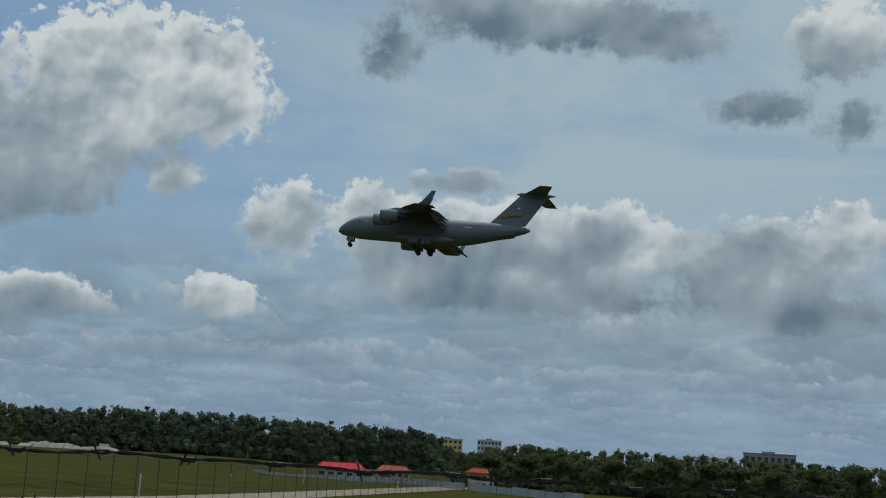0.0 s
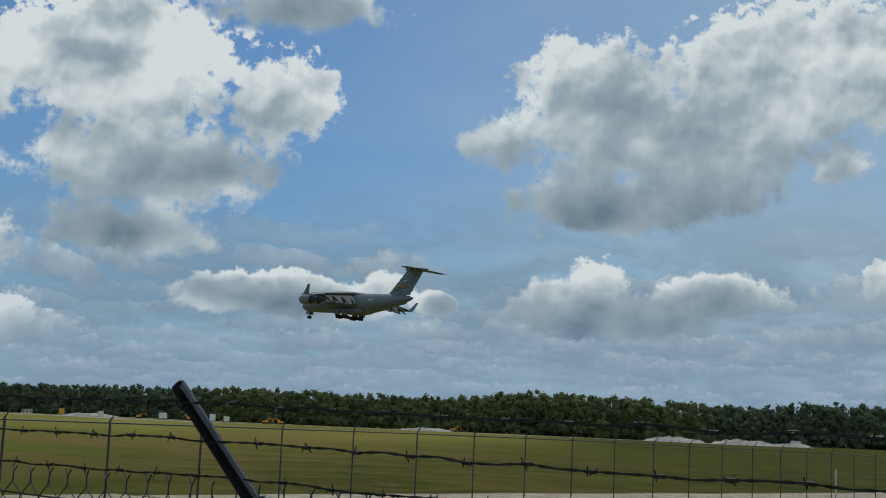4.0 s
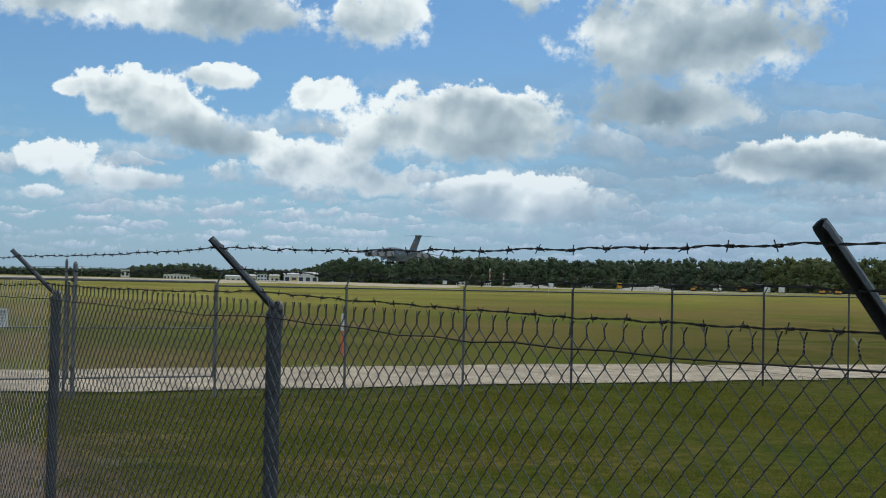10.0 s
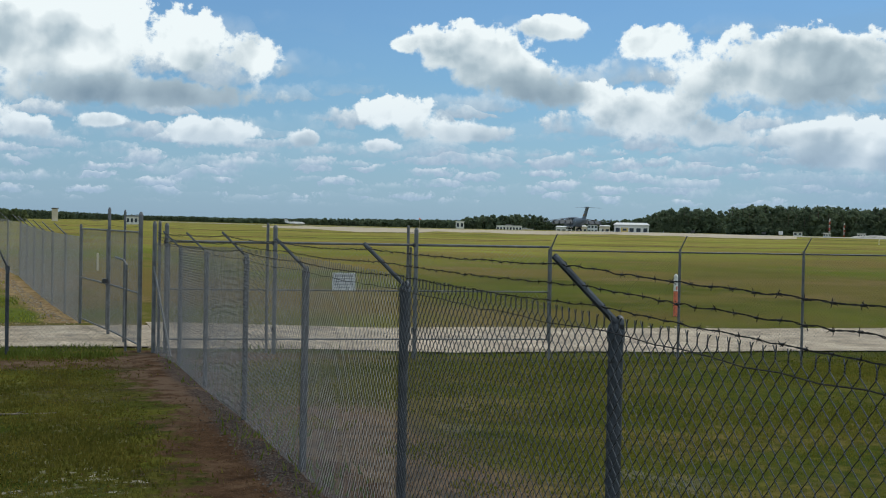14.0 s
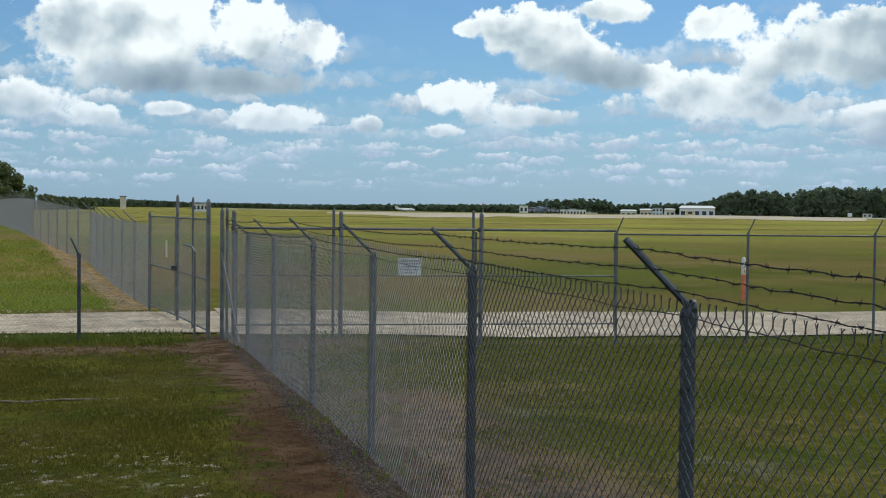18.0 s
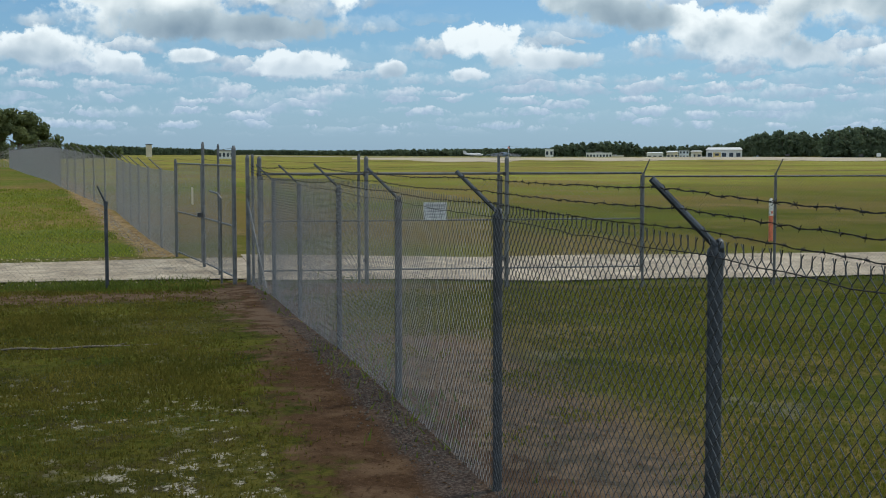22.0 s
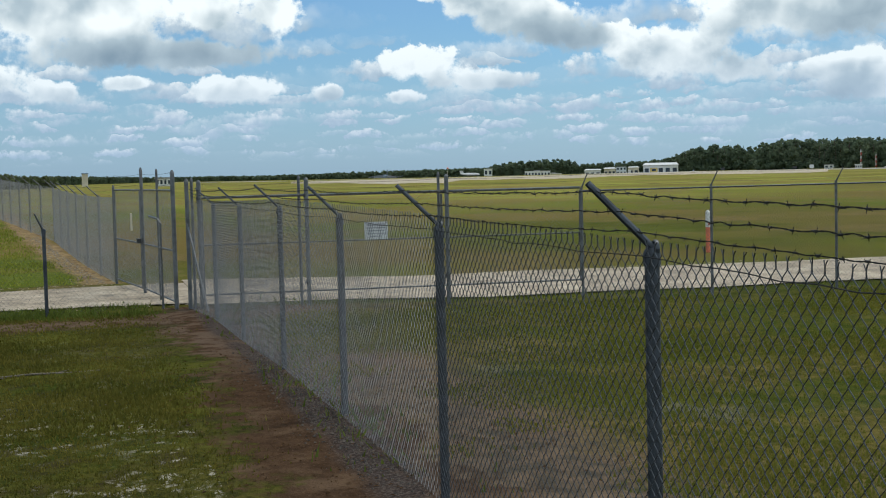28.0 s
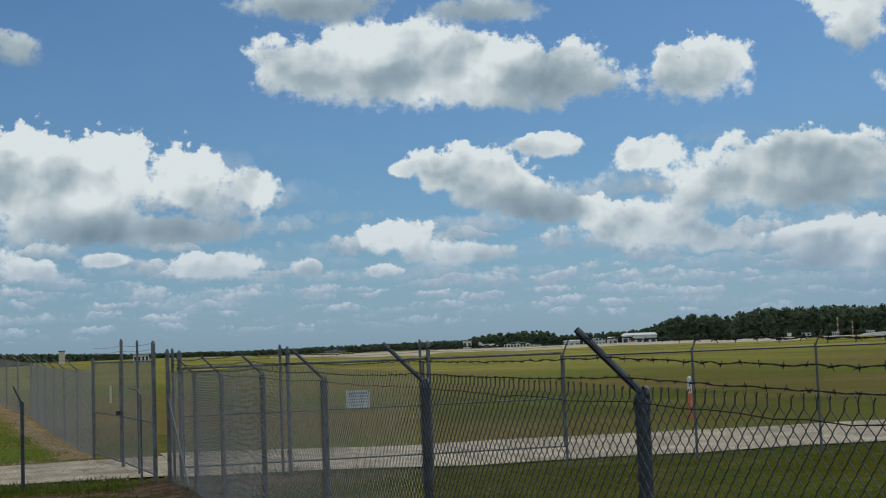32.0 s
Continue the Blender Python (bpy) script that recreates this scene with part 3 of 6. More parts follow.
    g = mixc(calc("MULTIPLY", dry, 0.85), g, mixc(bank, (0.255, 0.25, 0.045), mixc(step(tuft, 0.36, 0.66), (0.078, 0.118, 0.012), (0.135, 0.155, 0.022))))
    # the far field is lightened once more as sunlit
    far_sunlit = step(calc("SUBTRACT", calc("MULTIPLY", X, -1.0), calc("MULTIPLY", Y, 0.7)), 30.0, 90.0)
    g = mixc(calc("MULTIPLY", calc("MULTIPLY", far_sunlit, calc("SUBTRACT", 1.0, bank)), 0.55), g, (0.29, 0.295, 0.060))
    field = calc("MULTIPLY", calc("LESS_THAN", calc("SUBTRACT", X, calc("MULTIPLY", Y, 0.1)), -26.0), calc("MULTIPLY", step(calc("SUBTRACT", calc("MULTIPLY", X, -1.0), calc("MULTIPLY", Y, 0.55)), -20.0, 35.0), 0.65))
    g = mixc(calc("MULTIPLY", field, step(noise_(0.055, 6, 0.68), 0.45, 0.56)), g, (0.200, 0.128, 0.050))
    g = mixc(calc("MULTIPLY", field, step(noise_(0.038, 4, 0.55), 0.54, 0.66)), g, (0.115, 0.150, 0.017))
    g = mixc(calc("MULTIPLY", calc("MULTIPLY", step(swath, 0.45, 0.70), calc("LESS_THAN", X, -22.0)), 0.35), g, (0.135, 0.096, 0.029))
    g = mixc(calc("MULTIPLY", calc("MULTIPLY", step(wide, 0.42, 0.62), calc("LESS_THAN", X, -22.0)), 0.4), g, (0.085, 0.102, 0.011))
    g = mixc(calc("MULTIPLY", calc("MULTIPLY", field, step(noise_(0.17, 6, 0.7), 0.50, 0.62)), 0.9), g, mixc(step(tuft, 0.4, 0.6), (0.125, 0.088, 0.036), (0.235, 0.165, 0.075)))
    g = mixc(calc("MULTIPLY", step(speck, 0.5, 0.72), 0.45), g, (0.032, 0.038, 0.007))
    # dead grass along the far fence
    dead = calc("ABSOLUTE", calc("SUBTRACT", calc("ADD", calc("SUBTRACT", Y, calc("MULTIPLY", calc("ADD", X, 28.0), 0.100)), calc("MULTIPLY", calc("SUBTRACT", patch, 0.5), 1.2)), 0.72))
    dead = calc("MULTIPLY", calc("SUBTRACT", 1.0, step(dead, 0.22, 0.62)), calc("LESS_THAN", X, -28.4))
    g = mixc(calc("MULTIPLY", dead, 0.9), g, mixc(step(tuft, 0.38, 0.62), (0.150, 0.092, 0.050), (0.330, 0.235, 0.120)))
    # straw and thin dusty turf in the lawn between the fences
    tan = calc("MULTIPLY", calc("MULTIPLY", inside, step(noise_(0.33, 6, 0.7), 0.42, 0.57)), calc("SUBTRACT", 0.8, calc("MULTIPLY", step(Y, 7.0, 12.0), 0.5)))
    g = mixc(tan, g, mixc(step(tuft, 0.36, 0.64), (0.058, 0.050, 0.013), (0.150, 0.112, 0.036)))
    dusty = calc("MULTIPLY", calc("MULTIPLY", inside, step(noise_(0.8, 6, 0.72), 0.56, 0.66)), calc("SUBTRACT", 1.0, step(Y, 5.0, 8.0)))
    g = mixc(calc("MULTIPLY", dusty, 0.6), g, mixc(step(speck, 0.4, 0.65), (0.080, 0.074, 0.050), (0.200, 0.180, 0.130)))
    # bare reddish soil trodden along the near fence
    wob = calc("MULTIPLY", calc("SUBTRACT", patch, 0.5), 2.2)
    wob = calc("ADD", wob, calc("MULTIPLY", calc("SUBTRACT", tuft, 0.5), 1.5))
    edge = calc("MULTIPLY", calc("SUBTRACT", noise_(0.45, 3, 0.5), 0.5), 1.6)
    line = calc("SUBTRACT", calc("ABSOLUTE", calc("SUBTRACT", calc("ADD", Y, wob), 1.86)), calc("ADD", edge, calc("MULTIPLY", step(X, -12.0, -7.0), 0.22)))
    soil = calc("SUBTRACT", 1.0, step(line, 0.34, 0.66))
    soil = calc("MULTIPLY", soil, calc("GREATER_THAN", X, -22.4))
    # the same soil crosses before the gate
    line2 = calc("ABSOLUTE", calc("ADD", calc("ADD", X, wob), 20.6))
    soil2 = calc("MULTIPLY", calc("SUBTRACT", 1.0, step(line2, 0.45, 1.1)), calc("LESS_THAN", Y, 1.6))
    soil = calc("MAXIMUM", soil, calc("MULTIPLY", soil2, 0.9), clamp=True)
    earth = mixc(step(tuft, 0.3, 0.7), (0.040, 0.022, 0.012), (0.084, 0.049, 0.027))
    earth = mixc(calc("MULTIPLY", step(speck, 0.58, 0.7), 0.5), earth, (0.15, 0.10, 0.068))
    earth = mixc(calc("MULTIPLY", step(noise_(1.6, 5, 0.65), 0.50, 0.66), 0.7), earth, (0.128, 0.082, 0.050))
    earth = mixc(calc("MULTIPLY", calc("SUBTRACT", 1.0, step(X, -17.0, -12.5)), step(noise_(2.6, 5, 0.7), 0.42, 0.58)), earth, (0.120, 0.082, 0.056))
    grit = calc("SUBTRACT", 1.0, step(calc("ABSOLUTE", calc("SUBTRACT", calc("ADD", Y, calc("MULTIPLY", edge, 0.4)), 2.05)), 0.08, 0.30))
    earth = mixc(calc("MULTIPLY", grit, 0.75), earth, mixc(step(speck, 0.42, 0.64), (0.030, 0.026, 0.026), (0.105, 0.088, 0.080)))
    bare = calc("MULTIPLY", calc("MULTIPLY", step(noise_(1.9, 5, 0.65), 0.50, 0.64), calc("LESS_THAN", Y, 1.8)), 0.6)
    g = mixc(calc("MULTIPLY", bare, calc("GREATER_THAN", X, -21.0)), g, (0.036, 0.027, 0.014))
    # sandy bald spots in the near lawn
    sand = calc("MULTIPLY", calc("MULTIPLY", step(noise_(5.0, 6, 0.76), 0.53, 0.62), step(noise_(0.55, 4, 0.6), 0.38, 0.56)), calc("LESS_THAN", Y, 0.9))
    sand = calc("MULTIPLY", sand, calc("ADD", 0.12, calc("MULTIPLY", calc("MULTIPLY", step(X, -14.0, -10.0), calc("SUBTRACT", 1.0, step(X, -7.0, -3.0))), 0.75)))
    g = mixc(sand, g, (0.35, 0.32, 0.26))
    # brown thin turf just inside the fence
    thin = calc("MULTIPLY", calc("SUBTRACT", 1.0, step(calc("ABSOLUTE", calc("SUBTRACT", calc("ADD", Y, wob), 3.0)), 0.6, 1.7)), 0.85)
    g = mixc(calc("MULTIPLY", calc("MULTIPLY", thin, calc("GREATER_THAN", X, -22.0)), step(patch, 0.36, 0.58)), g, mixc(step(speck, 0.42, 0.66), (0.095, 0.058, 0.040), (0.22, 0.15, 0.115)))
    bald = calc("MULTIPLY", calc("SUBTRACT", 1.0, step(calc("ABSOLUTE", calc("SUBTRACT", calc("ADD", Y, wob), 2.9)), 0.5, 1.15)), calc("MULTIPLY", step(X, -16.0, -13.0), inside))
    bald = calc("MULTIPLY", bald, calc("SUBTRACT", 1.0, step(noise_(1.7, 4, 0.6), 0.56, 0.66)))
    g = mixc(bald, g, mixc(step(tuft, 0.34, 0.68), (0.060, 0.050, 0.036), (0.155, 0.108, 0.070)))
    L.new(mixc(soil, g, earth), b.inputs["Base Color"])
    bp = N.new("ShaderNodeBump")
    bp.inputs["Strength"].default_value, bp.inputs["Distance"].default_value = 0.7, 0.05
    L.new(calc("ADD", tuft, calc("MULTIPLY", speck, 0.5)), bp.inputs["Height"])
    L.new(bp.outputs[0], b.inputs["Normal"])
    return m


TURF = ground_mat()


# ---- mesh helpers ----
def mesh_ob(name, verts, faces, material, parent=None, label="", smooth=False):
    me = bpy.data.meshes.new(name)
    me.from_pydata(verts, [], faces)
    me.materials.append(material)
    if smooth:
        me.polygons.foreach_set("use_smooth", [True] * len(me.polygons))
    me.update()
    ob = new(name, me)
    if parent:
        ob.parent = parent
    if label:
        ob["label"] = label
    return ob


def part(name, bm, material, parent, label="", smooth=False):
    me = bpy.data.meshes.new(name)
    bmesh.ops.recalc_face_normals(bm, faces=bm.faces[:])
    bm.to_mesh(me)
    bm.free()
    me.materials.append(material)
    if smooth:
        for p in me.polygons:
            p.use_smooth = True
        me.set_sharp_from_angle(angle=radians(38))
    ob = new(name, me)
    if parent:
        ob.parent = parent
    if label:
        ob["label"] = label
    return ob


def thing(name, m, label, category, group="", kind=""):
    """An Empty at the thing's base, to carry its parts."""
    ob = new(name)
    ob.matrix_world = m
    ob.empty_display_size = 0.2
    return tagged(ob, label, category, group, kind)


def box(bm, x0, y0, z0, x1, y1, z1, bevel=0.0):
    r = bmesh.ops.create_cube(bm, size=1.0, matrix=Matrix.Translation(((x0 + x1) / 2, (y0 + y1) / 2, (z0 + z1) / 2)) @ Matrix.Diagonal((x1 - x0, y1 - y0, z1 - z0, 1)))
    if bevel:
        es = list({e for v in r["verts"] for e in v.link_edges})
        bmesh.ops.bevel(bm, geom=es, offset=bevel, segments=2, affect="EDGES", profile=0.7)
    return bm


def boxm(*a, **k):
    return box(bmesh.new(), *a, **k)


def rod(bm, a, b, r, r2=None, n=8, caps=True):
    a, b = Vector(a), Vector(b)
    d = b - a
    m = Matrix.Translation((a + b) / 2) @ d.to_track_quat("Z", "Y").to_matrix().to_4x4()
    bmesh.ops.create_cone(bm, segments=n, radius1=r, radius2=r if r2 is None else r2, depth=d.length, cap_ends=caps, matrix=m)
    return bm


def rodm(*a, **k):
    return rod(bmesh.new(), *a, **k)


def loft(rings, closed=True, caps=True):
    """A skin over rings of equal length."""
    bm = bmesh.new()
    vs = [[bm.verts.new(p) for p in ring] for ring in rings]
    n = len(rings[0])
    for a, b in zip(vs, vs[1:]):
        for i in range(n if closed else n - 1):
            j = (i + 1) % n
            bm.faces.new((a[i], a[j], b[j], b[i]))
    if caps:
        for ring in (vs[0], vs[-1]):
            try:
                bm.faces.new(ring)
            except ValueError:
                pass
    return bm


def tube_path(points, r, sides, V, F):
    """Adds a thin tube along points to the lists V and F."""
    n = len(points)
    base = len(V)
    for i in range(n):
        p = Vector(points[i])
        d = (Vector(points[min(i + 1, n - 1)]) - Vector(points[max(i - 1, 0)])).normalized()
        u = d.cross(Vector((0, 0, 1)))
        if u.length < 1e-3:
            u = Vector((1, 0, 0))
        u.normalize()
        w = d.cross(u)
        for k in range(sides):
            a = 2 * math.pi * k / sides
            q = p + u * (r * math.cos(a)) + w * (r * math.sin(a))
            V.append((q.x, q.y, q.z))
    for i in range(n - 1):
        for k in range(sides):
            k2 = (k + 1) % sides
            F.append((base + i * sides + k, base + i * sides + k2, base + (i + 1) * sides + k2, base + (i + 1) * sides + k))


# ---- ground ----
def smooth(a, b, v):
    t = min(1, max(0, (v - a) / (b - a)))
    return t * t * (3 - 2 * t)


def at(bearing, dist):
    """A point of the ground at a bearing and distance from where the camera stands."""
    b = radians(bearing)
    return Vector((dist * math.sin(b), dist * math.cos(b), 0))


def dip(x, y):
    """The gentle fall from the near fence to the service road."""
    return (0.14 * smooth(2.5, 8, y) + 0.07 * smooth(12, 45, y)) * smooth(-29.9, -28.3, x)


def ground_z(x, y):
    """The field is level; a low bank rises on the public side beyond the gate, and the far end falls away past a crest."""
    z = 0.75 * smooth(30, 75, -x) * smooth(7, 1, y + 0.09 * (x + 28)) if x < -28 else 0.0
    z += 0.10 * math.exp(-((x + 11) / 5) ** 2 - ((y - 2) / 2.5) ** 2) if abs(x) < 40 and abs(y) < 15 else 0.0
    z -= 0.0122 * min(1500.0, max(0.0, -885 - x)) * smooth(300, 345, y)
    z -= dip(x, y)
    z -= 0.45 * smooth(-90, -40, x) * smooth(25, 80, y)
    z -= 1.75 * smooth(-150, -70, x) * smooth(150, 260, y)
    return z


def build_ground():
    def axis(lo, hi):
        near = [i * 1.0 for i in range(-40, 21)]
        left, right = [], []
        v, s = -40.0, 1.2
        while v > lo:
            v -= s
            s *= 1.14
            left.append(max(v, lo))
        v, s = 20.0, 1.2
        while v < hi:
            v += s
            s *= 1.14
            right.append(min(v, hi))
        return left[::-1] + near + right
    xs, ys = axis(-4800, 2500), axis(-2500, 4500)
    verts, faces = [], []
    for y in ys:
        for x in xs:
            d = math.hypot(x, y)
            bump = 0.03 * noise.noise((x * 0.35, y * 0.35, 0)) if 6 < d < 60 else 0
            verts.append((x, y, ground_z(x, y) + bump * (0 if -30 < x < -20 else 1)))
    n = len(xs)
    for j in range(len(ys) - 1):
        for i in range(n - 1):
            a = j * n + i
            faces.append((a, a + 1, a + n + 1, a + n))
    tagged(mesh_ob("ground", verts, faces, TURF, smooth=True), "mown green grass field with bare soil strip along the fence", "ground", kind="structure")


build_ground()


def strip(name, pts, width, z, material, label, category, jitter=0.0, seed=1):
    """A road along pts with uneven edges, laid on the ground."""
    rnd = random.Random(seed)
    V, F = [], []
    dense = []
    for a, b in zip(pts, pts[1:]):
        n = max(1, int((Vector(b) - Vector(a)).length / 2.0)) if jitter else 1
        dense += [Vector(a).lerp(Vector(b), i / n) for i in range(n)]
    dense.append(Vector(pts[-1]))
    for i, p in enumerate(dense):
        d = (dense[min(i + 1, len(dense) - 1)] - dense[max(i - 1, 0)]).normalized()
        u = Vector((-d.y, d.x, 0)) if len(d) > 2 else Vector((-d.y, d.x))
        for s in (-1, 1):
            q = p + u * (s * width / 2 + rnd.uniform(-jitter, jitter))
            V.append((q.x, q.y, ground_z(q.x, q.y) + z))
    for i in range(len(dense) - 1):
        F.append((2 * i, 2 * i + 2, 2 * i + 3, 2 * i + 1))
    return tagged(mesh_ob(name, V, F, material), label, category, kind="structure")


strip("road", [(-25.6, -60), (-25.3, -20), (-25.1, 2.2)], 4.4, 0.03, ROAD, "pale gravel track leading up to the gate", "road", 0.18, 5)
strip("road", [(-25.35, 2.2), (-25.2, 10), (-23.8, 24)], 5.6, 0.03, ROAD, "pale gravel service road inside the airfield fence", "road", 0.18)
strip("road", [(-23.5, 24.1), (-22.3, 34), (-17.7, 78), (-13.9, 116), (-10.9, 146), (-8.0, 175)], 4.6, 0.03, ROAD, "pale gravel service road running on beside the inner fence", "road", 0.18, 2)
strip("runway", [(-320 - 25 * i, 315 + 0.0787 * (185.4 + 25 * i)) for i in range(92)], 50, 0.05, RUNWAY, "long pale concrete runway across the field", "runway")
strip("taxiway", [(-951, 36), (-913, 176), (-878.5, 305), (-870, 337)], 20, 0.06, RUNWAY, "pale concrete taxiway joining the runway", "taxiway")
strip("taxiway", [(-1500, 110), (-1100, 165), (-860, 226)], 24, 0.06, RUNWAY, "pale concrete taxiway joining the runway", "taxiway")


def apron(table, label, seed):
    """A broad bare bank that rises gently away from the camera: a table of (bearing, near edge) with ragged edges."""
    rnd = random.Random(seed)
    V, F = [], []
    for (b0, n0), (b1, n1) in zip(table, table[1:]):
        for i in range(24):
            t = i / 24
            b = b0 + (b1 - b0) * t
            far = min(560.0, 258 / math.cos(radians(b)))
            w = 1 + rnd.uniform(-0.015, 0.015) + 0.10 * noise.noise((b * 0.9, 3.1, 0))
            for d, z in (((n0 + (n1 - n0) * t) * w, 0.02), (far, 0.62 + rnd.uniform(-0.06, 0.06)), (far + 18, -0.05)):
                p = at(b, d)
                V.append((p.x, p.y, z))
    for k in range(len(V) // 3 - 1):
        for r in (0, 1):
            a = 3 * k + r
            F.append((a, a + 3, a + 4, a + 1))
    tagged(mesh_ob("apron", V, F, SOILBANK), label, "apron", kind="structure")


apron([(-80.5, 540), (-78.5, 470), (-76.4, 345), (-73.8, 350), (-72.8, 450), (-70.8, 440), (-69.4, 385), (-67.2, 400), (-66.4, 470), (-62.5, 460), (-60.5, 400), (-58.0, 385), (-57.2, 440)], "broad tan bank of bare soil and concrete in the field", 1)
strip("taxiway", [(-150, 420), (-500, 440), (-1000, 460)], 20, 0.06, RUNWAY, "pale concrete taxiway beyond the runway", "taxiway")

# ---- chain-link fences ----
PITCH = 0.0724


def fabric(name, a, b, z0, z1, parent, pitch=PITCH, r=0.0019, sides=3, label="", tips=True, sag=0.0, wire=None):
    """Woven wire between two feet a and b: every wire zigzags from the bottom and is twisted with its neighbour at the top."""
    A, B = Vector((a[0], a[1], 0)), Vector((b[0], b[1], 0))
    L = (B - A).length
    d = (B - A) / L
    nrm = Vector((-d.y, d.x, 0))
    n = 2 * max(2, round(L / pitch))
    p = L / n
    rows = max(2, round((z1 - z0) / p))
    h = (z1 - z0) / rows
    V, F = [], []
    offs = [(math.cos(2 * math.pi * k / sides) * r, math.sin(2 * math.pi * k / sides) * r) for k in range(sides)]
    lean = [random.uniform(-0.004, 0.004) for i in range(n + 2)]
    tilt = [random.uniform(-0.012, 0.012) for i in range(n + 2)]
    for i in range(n):
        base = len(V)
        cx = (i + 0.5) * p
        za = a[2] + (b[2] - a[2]) * cx / L
        pts = []
        for j in range(rows + 1):
            side = 1 if (j + i + rows) % 2 == 0 else -1
            bulge = sag * math.sin(math.pi * (cx / L)) * math.sin(math.pi * j / rows)
            pts.append((cx + side * (0.5 * p - 0.0012), z0 + za + h * j, (0.003 if (i % 2) else -0.003) * (1 if j % 2 else -1) + bulge))
        if tips:
            # the two wires that meet at the top are wound round each other and end in a fork
            mid = cx + (0.5 * p if i % 2 == 0 else -0.5 * p)
            g = i // 2
            sg = 1 if i % 2 == 0 else -1
            zt = pts[-1][1]
            for k, (dx, dz) in enumerate(((0.003, 0.008), (-0.003, 0.016), (0.003, 0.024))):
                pts.append((mid + sg * dx + tilt[g] * dz * 20, zt + dz, sg * 0.003 * (1 if k % 2 else -1)))
            pts.append((mid - sg * 0.010 + tilt[g], zt + 0.040 + lean[g], lean[g]))
        for (u, z, q) in pts:
            for (c, s2) in offs:
                w = A + d * (u + c) + nrm * (q + s2)
                V.append((w.x, w.y, z))
        for j in range(len(pts) - 1):
            for k in range(sides):
                k2 = (k + 1) % sides
                F.append((base + j * sides + k, base + j * sides + k2, base + (j + 1) * sides + k2, base + (j + 1) * sides + k))
    return mesh_ob(name, V, F, wire or WIRE, parent, label)


def barbed(name, pts, parent, r=0.0021, every=0.127, seed=0, sides=3, barbs=True, droop=0.02):
    """Two twisted strands that sag between the posts, with four-pointed barbs."""
    rnd = random.Random(seed)
    path = []
    for bay, (a, b) in enumerate(zip(pts, pts[1:])):
        A, B = Vector(a), Vector(b)
        n = max(2, int((B - A).length / (every / 2 if barbs else 0.6)))
        dz = droop * rnd.uniform(0.4, 1.5) if isinstance(droop, float) else droop[bay]
        for i in range(n):
            t = i / n
            path.append(A.lerp(B, t) + Vector((0, 0, -dz * 4 * t * (1 - t) + (rnd.uniform(-0.004, 0.004) if barbs else 0))))
    path.append(Vector(pts[-1]))
    V, F = [], []
    if barbs:
        for k in (0, 1):
            line = []
            for i in range(len(path) - 1):
                for s in (0.0, 0.5):
                    a = math.pi * (i + s) * 1.5 + math.pi * k
                    line.append(path[i].lerp(path[i + 1], s) + Vector((0, math.cos(a), math.sin(a))) * 0.0022)
            tube_path(line, r * 0.8, sides, V, F)
        for i in range(1, len(path) - 1, 2):
            p, d = path[i], (path[i + 1] - path[i - 1]).normalized()
            off = rnd.uniform(0, 6.28)
            for k in range(2):
                a = off + k * 1.4
                u = Vector((-d.y * math.cos(a), d.x * math.cos(a), math.sin(a)))
                q = p + d * (0.006 * (k * 2 - 1))
                tip = d * rnd.uniform(-0.006, 0.006)
                tube_path([q - u * 0.012 + tip, q, q + u * 0.012 - tip], 0.0015, 3, V, F)
            tube_path([p - d * 0.010, p + d * 0.010], 0.0042, 5, V, F)
    else:
        tube_path(path, r, sides, V, F)
    return mesh_ob(name, V, F, RUST, parent)


def angle_arm(a, b, parent, w=0.037, t=0.004):
    """A pressed steel arm of channel section from the post's head a to its tip b, with three dark plugs for the wire
    notches.
    """
    a, b = Vector(a), Vector(b)
    d = (b - a).normalized()
    side = Vector((1, 0, 0))
    back = d.cross(side).normalized()
    if back.z < 0:
        back = -back
    L = (b - a).length
    prof = [(-w / 2, 0), (-w / 2 * 0.9, 0.012), (-w / 4, 0.022), (w / 4, 0.022), (w / 2 * 0.9, 0.012), (w / 2, 0), (w / 2 - t, 0), (w / 4 - t / 2, 0.022 - t), (-w / 4 + t / 2, 0.022 - t), (-w / 2 + t, 0)]
    rings = []
    for s in (0.0, 0.5, 0.97, 1.0):
        k = 1.0 if s < 0.98 else 0.8
        rings.append([a + d * (L * s) + side * (x * k * (1.15 - 0.3 * s)) + back * z for x, z in prof])
    arm = part("arm", loft(rings), STEEL, parent, "dark pressed steel barb arm", smooth=False)
    # each notch is a dark plug, the hole's shade put into its colour
    for s in (0.23, 0.55, 0.86):
        p = a + d * (L * s) + back * 0.021
        nb = bmesh.new()
        m = Matrix.Translation(p) @ Matrix((side, d, back)).transposed().to_4x4()
        bmesh.ops.create_cone(nb, segments=8, radius1=0.010, radius2=0.007, depth=0.010, cap_ends=True, matrix=m)
        part("notch_plug", nb, DARKGREY, arm)
    return arm


